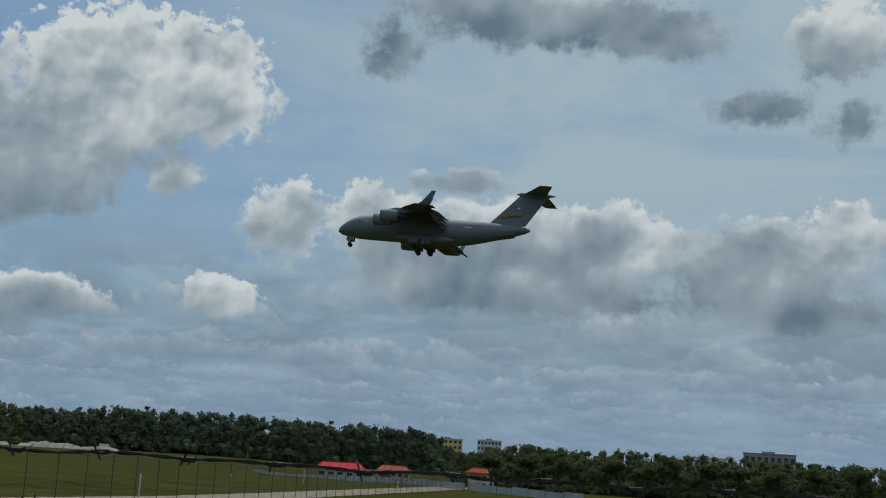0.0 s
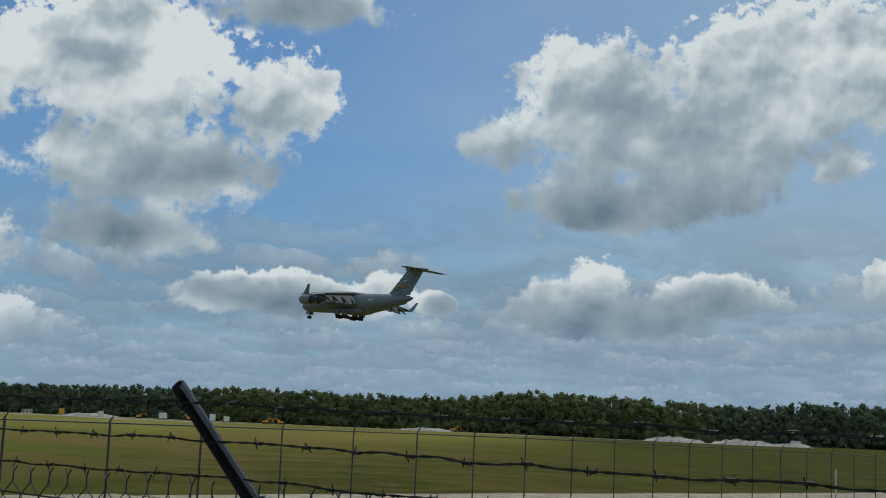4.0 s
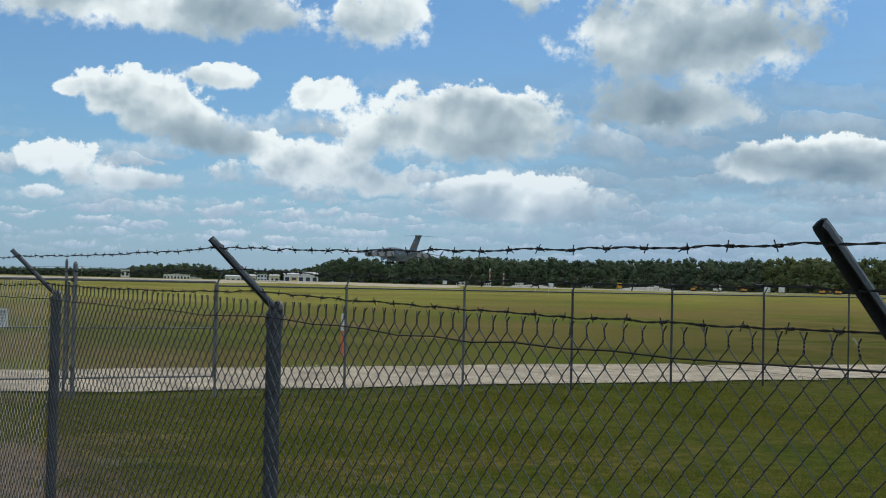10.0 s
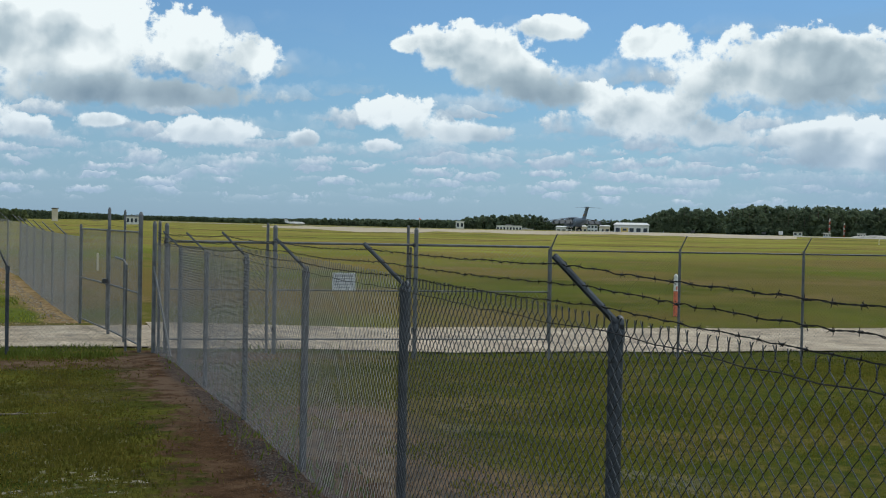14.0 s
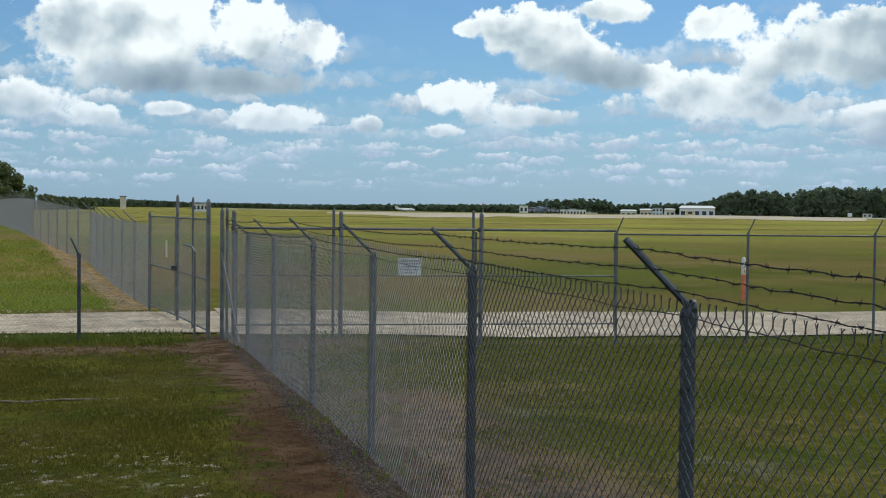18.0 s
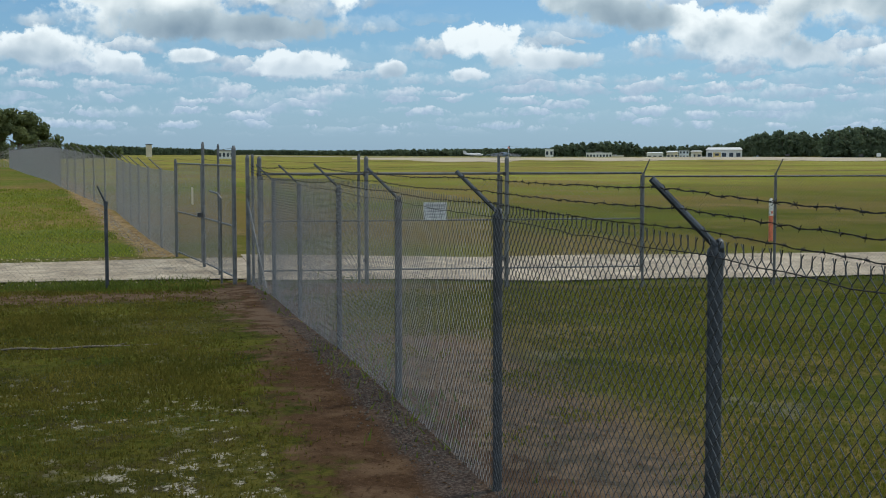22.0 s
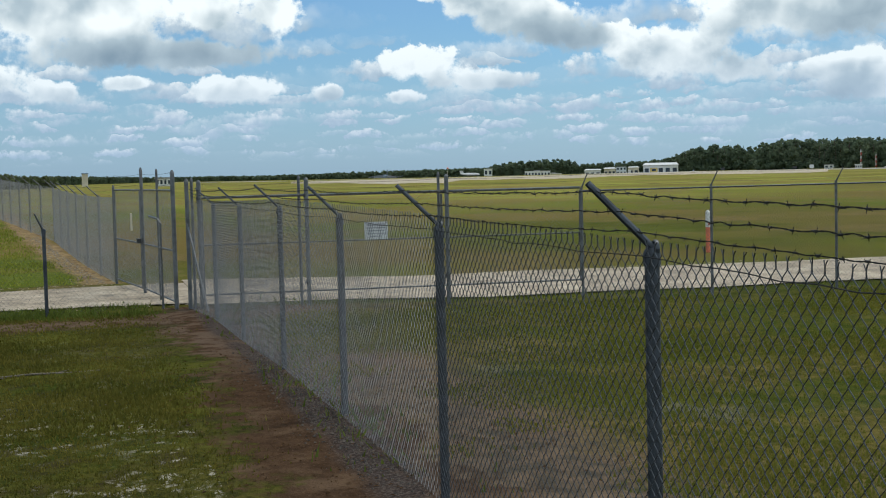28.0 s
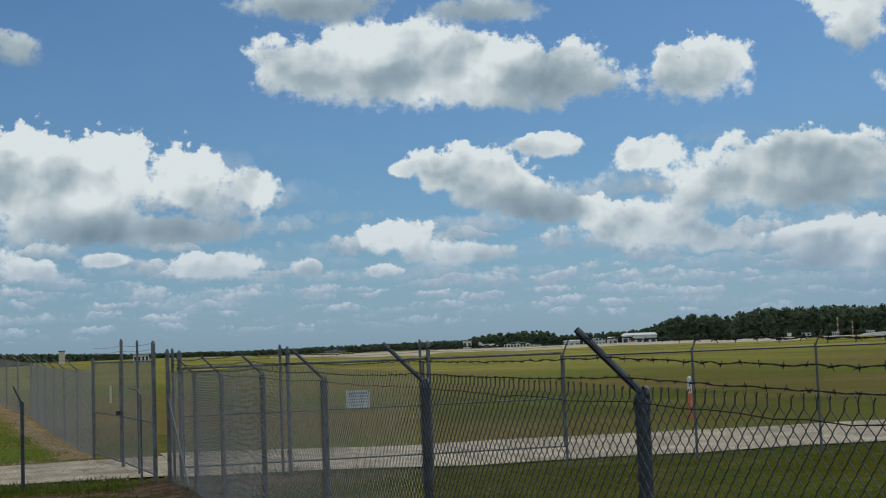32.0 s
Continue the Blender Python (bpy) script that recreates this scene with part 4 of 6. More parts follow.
def near_post(x, y, z0, z1, fence, arm=True, r=0.030):
    """A round line post with a domed cap and a slanting arm over the public side."""
    ring = lambda z, rr: [(x + rr * math.cos(a), y + rr * math.sin(a), z) for a in [2 * math.pi * i / 16 for i in range(16)]]
    post = part("post", loft([ring(z0 - 0.05, r), ring(z0 + 0.9, r), ring(z1 - 0.05, r)]), STEEL, fence, smooth=True)
    # the cap's collar and its eye for the top wire
    part("post_cap", loft([ring(z1 - 0.075, r + 0.005), ring(z1 - 0.025, r + 0.005), ring(z1 - 0.012, r), ring(z1 + 0.004, r * 0.55)]), STEEL, post, smooth=True)
    rings = []
    for i in range(13):
        a = 2 * math.pi * i / 12
        c = Vector((x + 0.010, y + 0.010, z1 - 0.006)) + Vector((0.022 * math.cos(a), 0, 0.030 * math.sin(a)))
        o = Vector((math.cos(a), 0, math.sin(a)))
        rings.append([c + o * 0.006 * math.cos(b) + Vector((0, 1, 0)) * 0.010 * math.sin(b) for b in [2 * math.pi * k / 6 for k in range(6)]])
    part("eye_ring", loft(rings, caps=False), STEEL, post, smooth=True)
    if arm:
        angle_arm((x, y - 0.01, z1 - 0.005), (x, y - 0.275, z1 + 0.252), post)
    # ties that hold the fabric
    for k in range(6):
        z = z0 + 0.15 + k * (z1 - z0 - 0.3) / 5
        tie = bmesh.new()
        bmesh.ops.create_cone(tie, segments=12, radius1=r + 0.003, radius2=r + 0.003, depth=0.005, matrix=Matrix.Translation((x, y, z)) @ Matrix.Rotation(0.15, 4, "X"))
        part("wire_tie", tie, WIRE, post)
    return post


NEAR = [(4.48, 2.13, 1.82, 0.0), (1.4, 2.11, 1.80, 0.0), (-1.684, 2.095, 1.816, 0.0), (-4.708, 2.18, 1.843, 0.0), (-7.888, 2.215, 1.831, 0.03), (-10.944, 2.204, 1.818, 0.05),
        (-14.058, 2.178, 1.834, 0.06), (-17.115, 2.132, 1.796, 0.0), (-20.158, 2.118, 1.78, -0.04)]


def near_fence():
    f = thing("chain_link_fence", pose(0, 0, 0), "weathered grey chain-link fence with slanted arms and barbed wire", "fence")
    for x, y, z, b in NEAR:
        near_post(x, y, b, z, f)
    ends = NEAR + [(-22.0, 1.93, 1.8, -0.03)]
    first = (7.6, 2.14, 1.82, 0.0)
    pts = [first] + ends
    for (x0, y0, z0, b0), (x1, y1, z1, b1) in zip(pts, pts[1:]):
        near = x0 > -7
        # farther bays take the lighter-lit tone of the same wire
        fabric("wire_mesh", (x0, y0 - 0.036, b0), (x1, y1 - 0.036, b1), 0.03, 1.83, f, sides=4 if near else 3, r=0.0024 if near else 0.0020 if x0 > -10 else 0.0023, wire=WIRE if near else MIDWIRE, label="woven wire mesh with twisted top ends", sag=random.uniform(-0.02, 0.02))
    for k, s in enumerate((0.86, 0.55, 0.23)):
        line = [(x, y - 0.01 - 0.265 * s, z + 0.257 * s + 0.004) for x, y, z, b in [first] + NEAR]
        line.append((-22.0, 1.92, 1.88 + 0.16 * s))
        barbed("barbed_wire", line, f, seed=3 + k, droop=[0.02, 0.02, 0.012, 0.012, 0.012] + [0.02] * 8)
    # a slack tension wire woven through the top of the mesh
    rnd, V, F, line = random.Random(4), [], [], []
    for (x0, y0, z0, b0), (x1, y1, z1, b1) in zip(pts, pts[1:]):
        for i in range(14):
            t = i / 14
            line.append((x0 + (x1 - x0) * t, y0 + (y1 - y0) * t - 0.042, 1.806 - 0.012 * math.sin(math.pi * t) * rnd.uniform(0.3, 1.7) + rnd.uniform(-0.003, 0.003)))
    tube_path(line, 0.0022, 4, V, F)
    mesh_ob("tension_wire", V, F, RUST, f)
    return f


near_fence()

# the inner fence beside the service road
F2 = Vector((-21.31, 8.69))
F2D = Vector((math.cos(1.472), math.sin(1.472)))


def f2(k):
    return F2 + F2D * (2.426 * k)


def inner_fence():
    f = thing("chain_link_fence", pose(F2.x, F2.y, 0), "grey chain-link fence with top rail beside the gravel road", "fence")
    inv = Matrix.Translation((-F2.x, -F2.y, 0))
    world_parts = []
    gz = lambda k: ground_z(f2(k).x, f2(k).y)
    up = lambda k: gz(k) + dip(f2(k).x, f2(k).y)
    for k in range(0, 57):
        p, g, h = f2(k), gz(k), up(k)
        post = part("post", rodm((p.x, p.y, g - 0.05), (p.x, p.y, h + 1.86), 0.025 if k < 6 else 0.019, n=10 if k < 16 else 6), GATESTEEL if k < 3 else STEEL, f, smooth=True)
        part("arm", rodm((p.x, p.y, h + 1.84), (p.x + 0.16, p.y + 0.05, h + 2.10), 0.016, 0.010, n=6), GATESTEEL if k < 3 else STEEL, post)
        world_parts.append(post)
    V, F = [], []
    tube_path([(f2(k).x, f2(k).y, up(k) + 1.80) for k in range(0, 57)], 0.017, 6, V, F)
    world_parts.append(mesh_ob("top_rail", V, F, STEEL, f, smooth=True))
    for k0, k1 in [(0, 3), (3, 6), (6, 9), (9, 12), (12, 16), (16, 20), (20, 25), (25, 30), (30, 38), (38, 46), (46, 56)]:
        p, q = f2(k0), f2(k1)
        far = k0 >= 12
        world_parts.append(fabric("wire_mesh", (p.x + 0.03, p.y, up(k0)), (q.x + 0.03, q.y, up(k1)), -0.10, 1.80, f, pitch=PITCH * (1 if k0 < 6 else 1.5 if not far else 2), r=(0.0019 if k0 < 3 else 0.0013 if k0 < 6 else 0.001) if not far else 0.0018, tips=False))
    for s in (0.3, 0.95):
        world_parts.append(barbed("barbed_wire", [(f2(k).x + 0.16 * s, f2(k).y + 0.05 * s, up(k) + 1.84 + 0.26 * s) for k in range(0, 57)], f, r=0.0022, barbs=False))
    for o in world_parts:
        o.matrix_parent_inverse = inv
    return f


inner_fence()


# ---- the transport aircraft: nose towards -x, its wheels 5 m below the origin ----
def ellipse(x, w, h, cz, n=28, flat=0.0):
    """A fuselage ring; flat squares its underside a little."""
    pts = []
    for i in range(n):
        a = 2 * math.pi * i / n
        c, s = math.cos(a), math.sin(a)
        z = s * h * (1 - flat * (s < 0) * 0.15)
        pts.append((x, c * w, cz + z))
    return pts


def foil(le, te, y, z, thick, up=None, n=7):
    """A wing section from leading to trailing edge; up turns it upright (for fins)."""
    pts = []
    xs = [(1 - math.cos(math.pi * i / n)) / 2 for i in range(n + 1)]
    prof = lambda t: thick * 2.6 * (0.2969 * math.sqrt(t) - 0.126 * t - 0.3516 * t * t + 0.2843 * t ** 3 - 0.1015 * t ** 4) * (te - le)
    for t in xs:
        pts.append((le + (te - le) * t, prof(t)))
    for t in xs[-2:0:-1]:
        pts.append((le + (te - le) * t, -prof(t)))
    if up:
        return [(x, y + d, z) for x, d in pts]
    return [(x, y, z + d) for x, d in pts]


def aircraft():
    a = thing("transport_aircraft", pose(0, 0, 0), "large grey four-engined military transport aircraft with high wings and T-tail", "aircraft")
    X = lambda s: s - 26.5
    st = [(0.0, 0.12, 0.12, -1.15), (0.25, 0.65, 0.62, -1.1), (0.9, 1.25, 1.2, -0.95), (2.0, 1.95, 1.9, -0.72), (3.6, 2.6, 2.6, -0.42), (5.5, 3.08, 3.1, -0.16), (8, 3.36, 3.36, -0.02), (11, 3.43, 3.43, 0), (16, 3.43, 3.43, 0), (22, 3.43, 3.43, 0),
          (28, 3.43, 3.43, 0), (31, 3.4, 3.3, 0.12), (34, 3.25, 2.95, 0.45), (37, 2.9, 2.5, 0.85), (40, 2.4, 2.0, 1.25), (43, 1.75, 1.45, 1.65), (45.5, 1.0, 0.85, 1.95), (46.8, 0.35, 0.3, 2.1)]
    part("fuselage", loft([ellipse(X(s), w, h, z, flat=1.0) for s, w, h, z in st]), GREYPAINT, a, "matt grey painted fuselage", smooth=True)
    # windscreen panes
    for k in range(7):
        ang = radians(-66 + 22 * k)
        bm = bmesh.new()
        for s, r0, z0 in ((2.25, 2.06, -0.70), (3.35, 2.54, -0.46)):
            for d in (-0.16, 0.16):
                th = ang + d
                bm.verts.new((X(s + abs(k - 3) * 0.22), math.sin(th) * (r0 + 0.03 + abs(k - 3) * 0.06), z0 + math.cos(th) * (r0 + 0.03) * 0.98))
        bm.verts.ensure_lookup_table()
        v = bm.verts
        bm.faces.new((v[0], v[1], v[3], v[2]))
        part("cockpit_window", bm, GLASSY, a, "dark cockpit window")
    # gear pods along the belly
    for sd in (-1, 1):
        rings = []
        for i in range(13):
            t = i / 12
            r = 1.1 * max(0.05, math.sin(math.pi * min(1, max(0.02, t * 0.98 + 0.01)))) ** 0.55
            rings.append([(X(15.0 + 14.0 * t), sd * 2.7 + r * 1.1 * math.cos(b), -2.3 + r * 1.0 * math.sin(b)) for b in [2 * math.pi * k / 14 for k in range(14)]])
        part("gear_pod", loft(rings), GREYPAINT, a, smooth=True)
    # wing centre fairing
    part("wing_fairing", loft([ellipse(X(s), w, h, 3.0, 16) for s, w, h in ((10.2, 0.4, 0.2), (12, 2.2, 0.8), (16, 2.9, 1.05), (22, 2.8, 1.0), (26, 1.8, 0.6), (29.5, 0.3, 0.15))]), GREYPAINT, a, smooth=True)
    for sd in (-1, 1):
        wing = part("wing", loft([foil(X(11.6), X(24.4), sd * 0.0, 3.25, 0.13), foil(X(12.6), X(24.4), sd * 2.8, 3.2, 0.13), foil(X(15.7), X(24.6), sd * 9.5, 2.45, 0.12), foil(X(19.1), X(25.4), sd * 17, 1.55, 0.11), foil(X(22.6), X(26.4), sd * 24.6, 0.35, 0.10)]), WINGGREY, a, "long swept grey wing", smooth=True)
        part("winglet", loft([foil(X(23.4), X(26.4), sd * 24.5, 0.3, 0.08), foil(X(24.6), X(26.8), sd * 24.95, 0.9, 0.08), foil(X(26.7), X(27.7), sd * 25.7, 3.3, 0.08)]), GREYPAINT, wing, "upturned wing tip", smooth=True)
        # slotted flaps let down behind the wing, in three lengths, each with its vane
        for y0, y1, l0, l1, drop in ((3.5, 8.6, 23.9, 24.1, 3.1), (9.0, 13.2, 24.1, 24.5, 2.7), (13.6, 17.6, 24.6, 25.1, 2.4)):
            z0, z1 = 2.95 - 0.105 * y0, 2.95 - 0.105 * y1
            fl = [[(X(l + 0.1), sd * y, z - 0.35), (X(l + 0.8), sd * y, z - 0.25), (X(l + drop), sd * y, z - drop * 0.95), (X(l + drop - 0.15), sd * y, z - drop), (X(l + 0.5), sd * y, z - 1.15)] for y, l, z in ((y0, l0, z0), (y1, l1, z1))]
            flap = part("flap", loft(fl), WINGGREY, wing, "lowered grey flap")
            part("vane", loft([[(X(l - 0.7), sd * y, z - 0.25), (X(l), sd * y, z - 0.12), (X(l + 0.25), sd * y, z - 0.42), (X(l - 0.3), sd * y, z - 0.6)] for y, l, z in ((y0, l0, z0), (y1, l1, z1))]), FLAPGREY, flap)
        for y in (5.0, 8.8, 13.4, 17.5):
            s0 = 20.6 + 0.16 * y
            part("flap_fairing", loft([[(X(s0 + t * 6.6), sd * y + r * math.cos(b), 2.35 - 0.075 * y - 2.6 * t * t + r * 1.5 * math.sin(b)) for b in [2 * math.pi * k / 8 for k in range(8)]] for t, r in ((0, 0.05), (0.25, 0.32), (0.6, 0.36), (1, 0.05))]), FLAPGREY, wing, "dark flap track fairing", smooth=True)
        part("aileron", loft([[(X(25.3), sd * 17.8, 1.5), (X(26.6), sd * 17.8, 1.3), (X(25.3), sd * 17.8, 1.38)], [(X(26.2), sd * 23.8, 0.5), (X(27.0), sd * 23.8, 0.36), (X(26.2), sd * 23.8, 0.40)]]), GREYPAINT, wing)
        for y in (7.6, 14.2):
            s0 = 12.6 + 0.46 * (y - 2.8) - 4.7
            zc = 0.45 if y < 10 else -0.15
            prof = [(0.0, 1.16), (0.12, 1.30), (0.7, 1.42), (2.0, 1.45), (3.4, 1.38), (4.2, 1.24)]
            eng = part("engine", loft([[(X(s0 + t), sd * y + r * math.cos(b), zc + r * math.sin(b)) for b in [2 * math.pi * k / 20 for k in range(20)]] for t, r in prof], caps=False), GREYPAINT, a, "grey turbofan engine nacelle", smooth=True)
            part("intake", loft([[(X(s0 + t), sd * y + r * math.cos(b), zc + r * math.sin(b)) for b in [2 * math.pi * k / 20 for k in range(20)]] for t, r in ((0.0, 1.16), (0.5, 1.08), (0.9, 1.05), (0.95, 0.15))], caps=False), DARKGREY, eng, "dark engine intake", smooth=True)
            part("exhaust", loft([[(X(s0 + t), sd * y + r * math.cos(b), zc + r * math.sin(b)) for b in [2 * math.pi * k / 16 for k in range(16)]] for t, r in ((4.1, 1.1), (4.15, 0.85), (5.6, 0.62), (6.6, 0.12))]), DARKGREY, eng, smooth=True)
            part("pylon", loft([[(X(s0 + 0.9), sd * y - 0.18, zc + 1.3), (X(s0 + 0.9), sd * y + 0.18, zc + 1.3), (X(s0 + 5.6), sd * y + 0.15, zc + 0.7), (X(s0 + 5.6), sd * y - 0.15, zc + 0.7)], [(X(s0 + 3.6), sd * y - 0.14, zc + 2.0), (X(s0 + 3.6), sd * y + 0.14, zc + 2.0), (X(s0 + 8.5), sd * y + 0.1, zc + 1.8), (X(s0 + 8.5), sd * y - 0.1, zc + 1.8)]]), GREYPAINT, eng)
    fin = part("tail_fin", loft([foil(X(35.4), X(43.4), 0, 2.2, 0.10, True), foil(X(37.0), X(43.9), 0, 3.4, 0.10, True), foil(X(43.9), X(49.0), 0, 10.9, 0.09, True)]), GREYPAINT, a, "tall swept grey tail fin", smooth=True)
    part("rudder", loft([foil(X(43.5), X(45.5), 0, 3.0, 0.05, True), foil(X(48.8), X(50.4), 0, 10.7, 0.05, True)]), GREYPAINT, fin, smooth=True)
    part("tail_bullet", loft([[(X(s), r * 0.62 * math.cos(b), 11.0 + r * 0.6 * math.sin(b)) for b in [2 * math.pi * k / 12 for k in range(12)]] for s, r in ((42.8, 0.08), (43.6, 0.75), (46, 1.0), (50, 0.9), (52.3, 0.1))]), GREYPAINT, fin, smooth=True)
    for sd in (-1, 1):
        part("tailplane", loft([foil(X(44.4), X(50.0), 0, 11.1, 0.09), foil(X(49.0), X(52.0), sd * 9.6, 10.7, 0.08)]), GREYPAINT, fin, "swept grey tailplane", smooth=True)
    # badge in gold and small pale bars on both sides of the fin, pale bars on the body
    for sd in (-1, 1):
        for (s0, s1, z0, z1, m) in ((39.2, 41.2, 5.0, 5.5, GOLD), (40.4, 42.6, 5.3, 6.2, GOLD), (43.0, 44.2, 5.5, 5.9, GOLD), (43.2, 43.9, 7.2, 7.6, SIGNFACE)):
            sl = 0.9
            y = sd * 0.50
            bm = bmesh.new()
            vs = [bm.verts.new(p) for p in ((X(s0), y, z0), (X(s1), y, z0), (X(s1) + sl * (z1 - z0), y, z1), (X(s0) + sl * (z1 - z0), y, z1), (X(s0), y * 0.9, z0), (X(s1), y * 0.9, z0), (X(s1) + sl * (z1 - z0), y * 0.9, z1), (X(s0) + sl * (z1 - z0), y * 0.9, z1))]
            for f in ((0, 1, 2, 3), (7, 6, 5, 4), (0, 4, 5, 1), (1, 5, 6, 2), (2, 6, 7, 3), (3, 7, 4, 0)):
                bm.faces.new([vs[i] for i in f])
            part("fin_badge", bm, m, fin, "small gold fin badge" if m is GOLD else "small pale fin badge")
        part("body_stripe", boxm(X(31.5), sd * 3.30 - 0.05, 1.0, X(33.3), sd * 3.30 + 0.05, 1.22), SIGNFACE, a, "short pale painted bar")
        part("body_stripe", boxm(X(6.4), sd * 3.20 - 0.04, 0.8, X(7.8), sd * 3.20 + 0.04, 0.95), SIGNFACE, a, "short pale painted bar")
        part("tail_strake", loft([[(X(37.5), sd * 1.9, -0.3), (X(43.2), sd * 1.3, 0.75), (X(43.2), sd * 1.3, 0.9)], [(X(38), sd * 2.3, -0.45), (X(43.0), sd * 1.8, 0.5), (X(43.0), sd * 1.8, 0.6)]]), GREYPAINT, a)
        part("cargo_door_line", boxm(X(33.5), sd * 2.3 - 0.06, -2.05, X(33.6), sd * 2.3 + 0.06, -1.0), DARKGREY, a)

    def wheel(x, y, z, r, w, leg):
        part("wheel", loft([[(x + rr * math.cos(b), y + d, z + rr * math.sin(b)) for b in [2 * math.pi * k / 16 for k in range(16)]] for d, rr in ((-w / 2, r * 0.6), (-w / 2, r * 0.92), (-w * 0.3, r), (w * 0.3, r), (w / 2, r * 0.92), (w / 2, r * 0.6))]), TYRE, leg, "black tyre", smooth=True)

    nose = part("nose_gear", rodm((X(3.7), 0, -2.5), (X(3.3), 0, -4.45), 0.17, n=10), DARKGREY, a, "nose landing gear leg")
    for y in (-0.42, 0.42):
        wheel(X(3.3), y, -4.48, 0.52, 0.38, nose)
    for y in (-0.7, 0.7):
        part("gear_door", boxm(X(2.4), y - 0.04, -3.6, X(4.2), y + 0.04, -2.3), GREYPAINT, nose)
    for sd in (-1, 1):
        for s in (19.6, 22.6):
            leg = part("main_gear", rodm((X(s), sd * 3.0, -3.0), (X(s), sd * 3.3, -4.4), 0.24, n=10), DARKGREY, a, "main landing gear leg")
            for y in (2.35, 3.3, 4.15):
                wheel(X(s), sd * y, -4.36, 0.64, 0.5, leg)
            part("gear_door", boxm(X(s - 1.1), sd * 4.3 - 0.05, -3.9, X(s + 1.1), sd * 4.3 + 0.05, -2.6), GREYPAINT, leg)
    return a


plane = aircraft()


def small_jet():
    """A white twin-engined aeroplane, nose towards +x, standing on z = 0."""
    j = thing("white_aeroplane", pose(0, 0, 0), "white twin-engined aeroplane rolling on the ground", "aircraft")
    part("fuselage", loft([[(x, r * math.cos(b), z + r * math.sin(b)) for b in [2 * math.pi * k / 16 for k in range(16)]] for x, r, z in ((8.2, 0.1, 1.7), (7.4, 0.6, 1.8), (6, 0.95, 2.0), (3, 1.1, 2.1), (-2, 1.1, 2.1), (-5.5, 0.7, 2.35), (-8.2, 0.15, 2.6))]), WHITE, j, smooth=True)
    for sd in (-1, 1):
        w = part("wing", loft([foil(-2.2, 1.4, sd * 0.5, 1.5, 0.12), foil(-1.6, 0.4, sd * 8.6, 1.9, 0.1)]), WHITE, j, "white wing", smooth=True)
        part("engine", loft([[(x, sd * 3 + r * math.cos(b), 1.75 + r * math.sin(b)) for b in [2 * math.pi * k / 12 for k in range(12)]] for x, r in ((3.2, 0.2), (2.6, 0.5), (0, 0.5), (-2.2, 0.2))]), WHITE, w, smooth=True)
        part("tailplane", loft([foil(-8.2, -6.2, sd * 0.1, 4.9, 0.1), foil(-8.6, -7.4, sd * 3.0, 5.0, 0.1)]), WHITE, j, smooth=True)
        leg = part("gear_leg", rodm((-0.6, sd * 2.6, 1.5), (-0.6, sd * 2.6, 0.4), 0.08), DARKGREY, j)
        part("wheel", rodm((-0.6, sd * 2.5, 0.4), (-0.6, sd * 2.75, 0.4), 0.4, n=14), TYRE, leg)
    part("tail_fin", loft([foil(-8.4, -4.6, 0, 2.6, 0.09, True), foil(-8.8, -6.6, 0, 5.1, 0.09, True)]), WHITE, j, "white tail fin", smooth=True)
    leg = part("gear_leg", rodm((5.6, 0, 1.4), (5.6, 0, 0.35), 0.07), DARKGREY, j)
    part("wheel", rodm((5.6, -0.1, 0.35), (5.6, 0.1, 0.35), 0.35, n=14), TYRE, leg)
    part("cabin_window", boxm(5.9, -0.62, 2.3, 6.5, 0.62, 2.62), GLASSY, j, "dark cockpit windscreen")
    return j


jet = small_jet()
for ob in jet.children_recursive:
    ob.data.transform(Matrix.Scale(0.85, 4))


# ---- woods and trees ----
def leaf_cloud(rnd, V, F, c, rad, n, size, flat=0.75):
    """n small ragged leaf clumps, each a bent pair of triangles, strewn through a lumpy ball."""
    for _ in range(n):
        u = Vector((rnd.gauss(0, 1), rnd.gauss(0, 1), rnd.gauss(0, 1))).normalized() * rad * rnd.uniform(0.45, 1.0) ** 0.5
        p = c + Vector((u.x, u.y, u.z * flat))
        a = Vector((rnd.uniform(-1, 1), rnd.uniform(-1, 1), rnd.uniform(-0.5, 0.5))).normalized()
        b = a.cross(Vector((rnd.uniform(-1, 1), rnd.uniform(-1, 1), rnd.uniform(-1, 1)))).normalized()
        s = size * rnd.uniform(0.6, 1.4)
        k = len(V)
        up = Vector((0, 0, s * 0.3))
        for q in (p - a * s, p + b * s * 0.7 + up, p + a * s, p - b * s * 0.7 - up):
            V.append((q.x, q.y, q.z))
        F.append((k, k + 1, k + 2))
        F.append((k, k + 2, k + 3))


def lump_ball(rnd, V, F, c, r, flat=0.8):
    """An uneven solid clump that fills the inside of a crown."""
    k = len(V)
    rings, segs = 3, 5
    V.append((c.x, c.y, c.z + r * flat))
    for i in range(1, rings):
        th = math.pi * i / rings
        for j in range(segs):
            ph = 2 * math.pi * (j + 0.5 * (i % 2)) / segs
            q = r * rnd.uniform(0.7, 1.15)
            V.append((c.x + q * math.sin(th) * math.cos(ph), c.y + q * math.sin(th) * math.sin(ph), c.z + q * math.cos(th) * flat))
    V.append((c.x, c.y, c.z - r * flat))
    last = len(V) - 1
    for j in range(segs):
        F.append((k, k + 1 + j, k + 1 + (j + 1) % segs))
        F.append((last, last - 1 - j, last - 1 - (j + 1) % segs))
    for i in range(rings - 2):
        for j in range(segs):
            a0, a1 = k + 1 + i * segs + j, k + 1 + i * segs + (j + 1) % segs
            F.append((a0, a0 + segs, a1 + segs, a1))


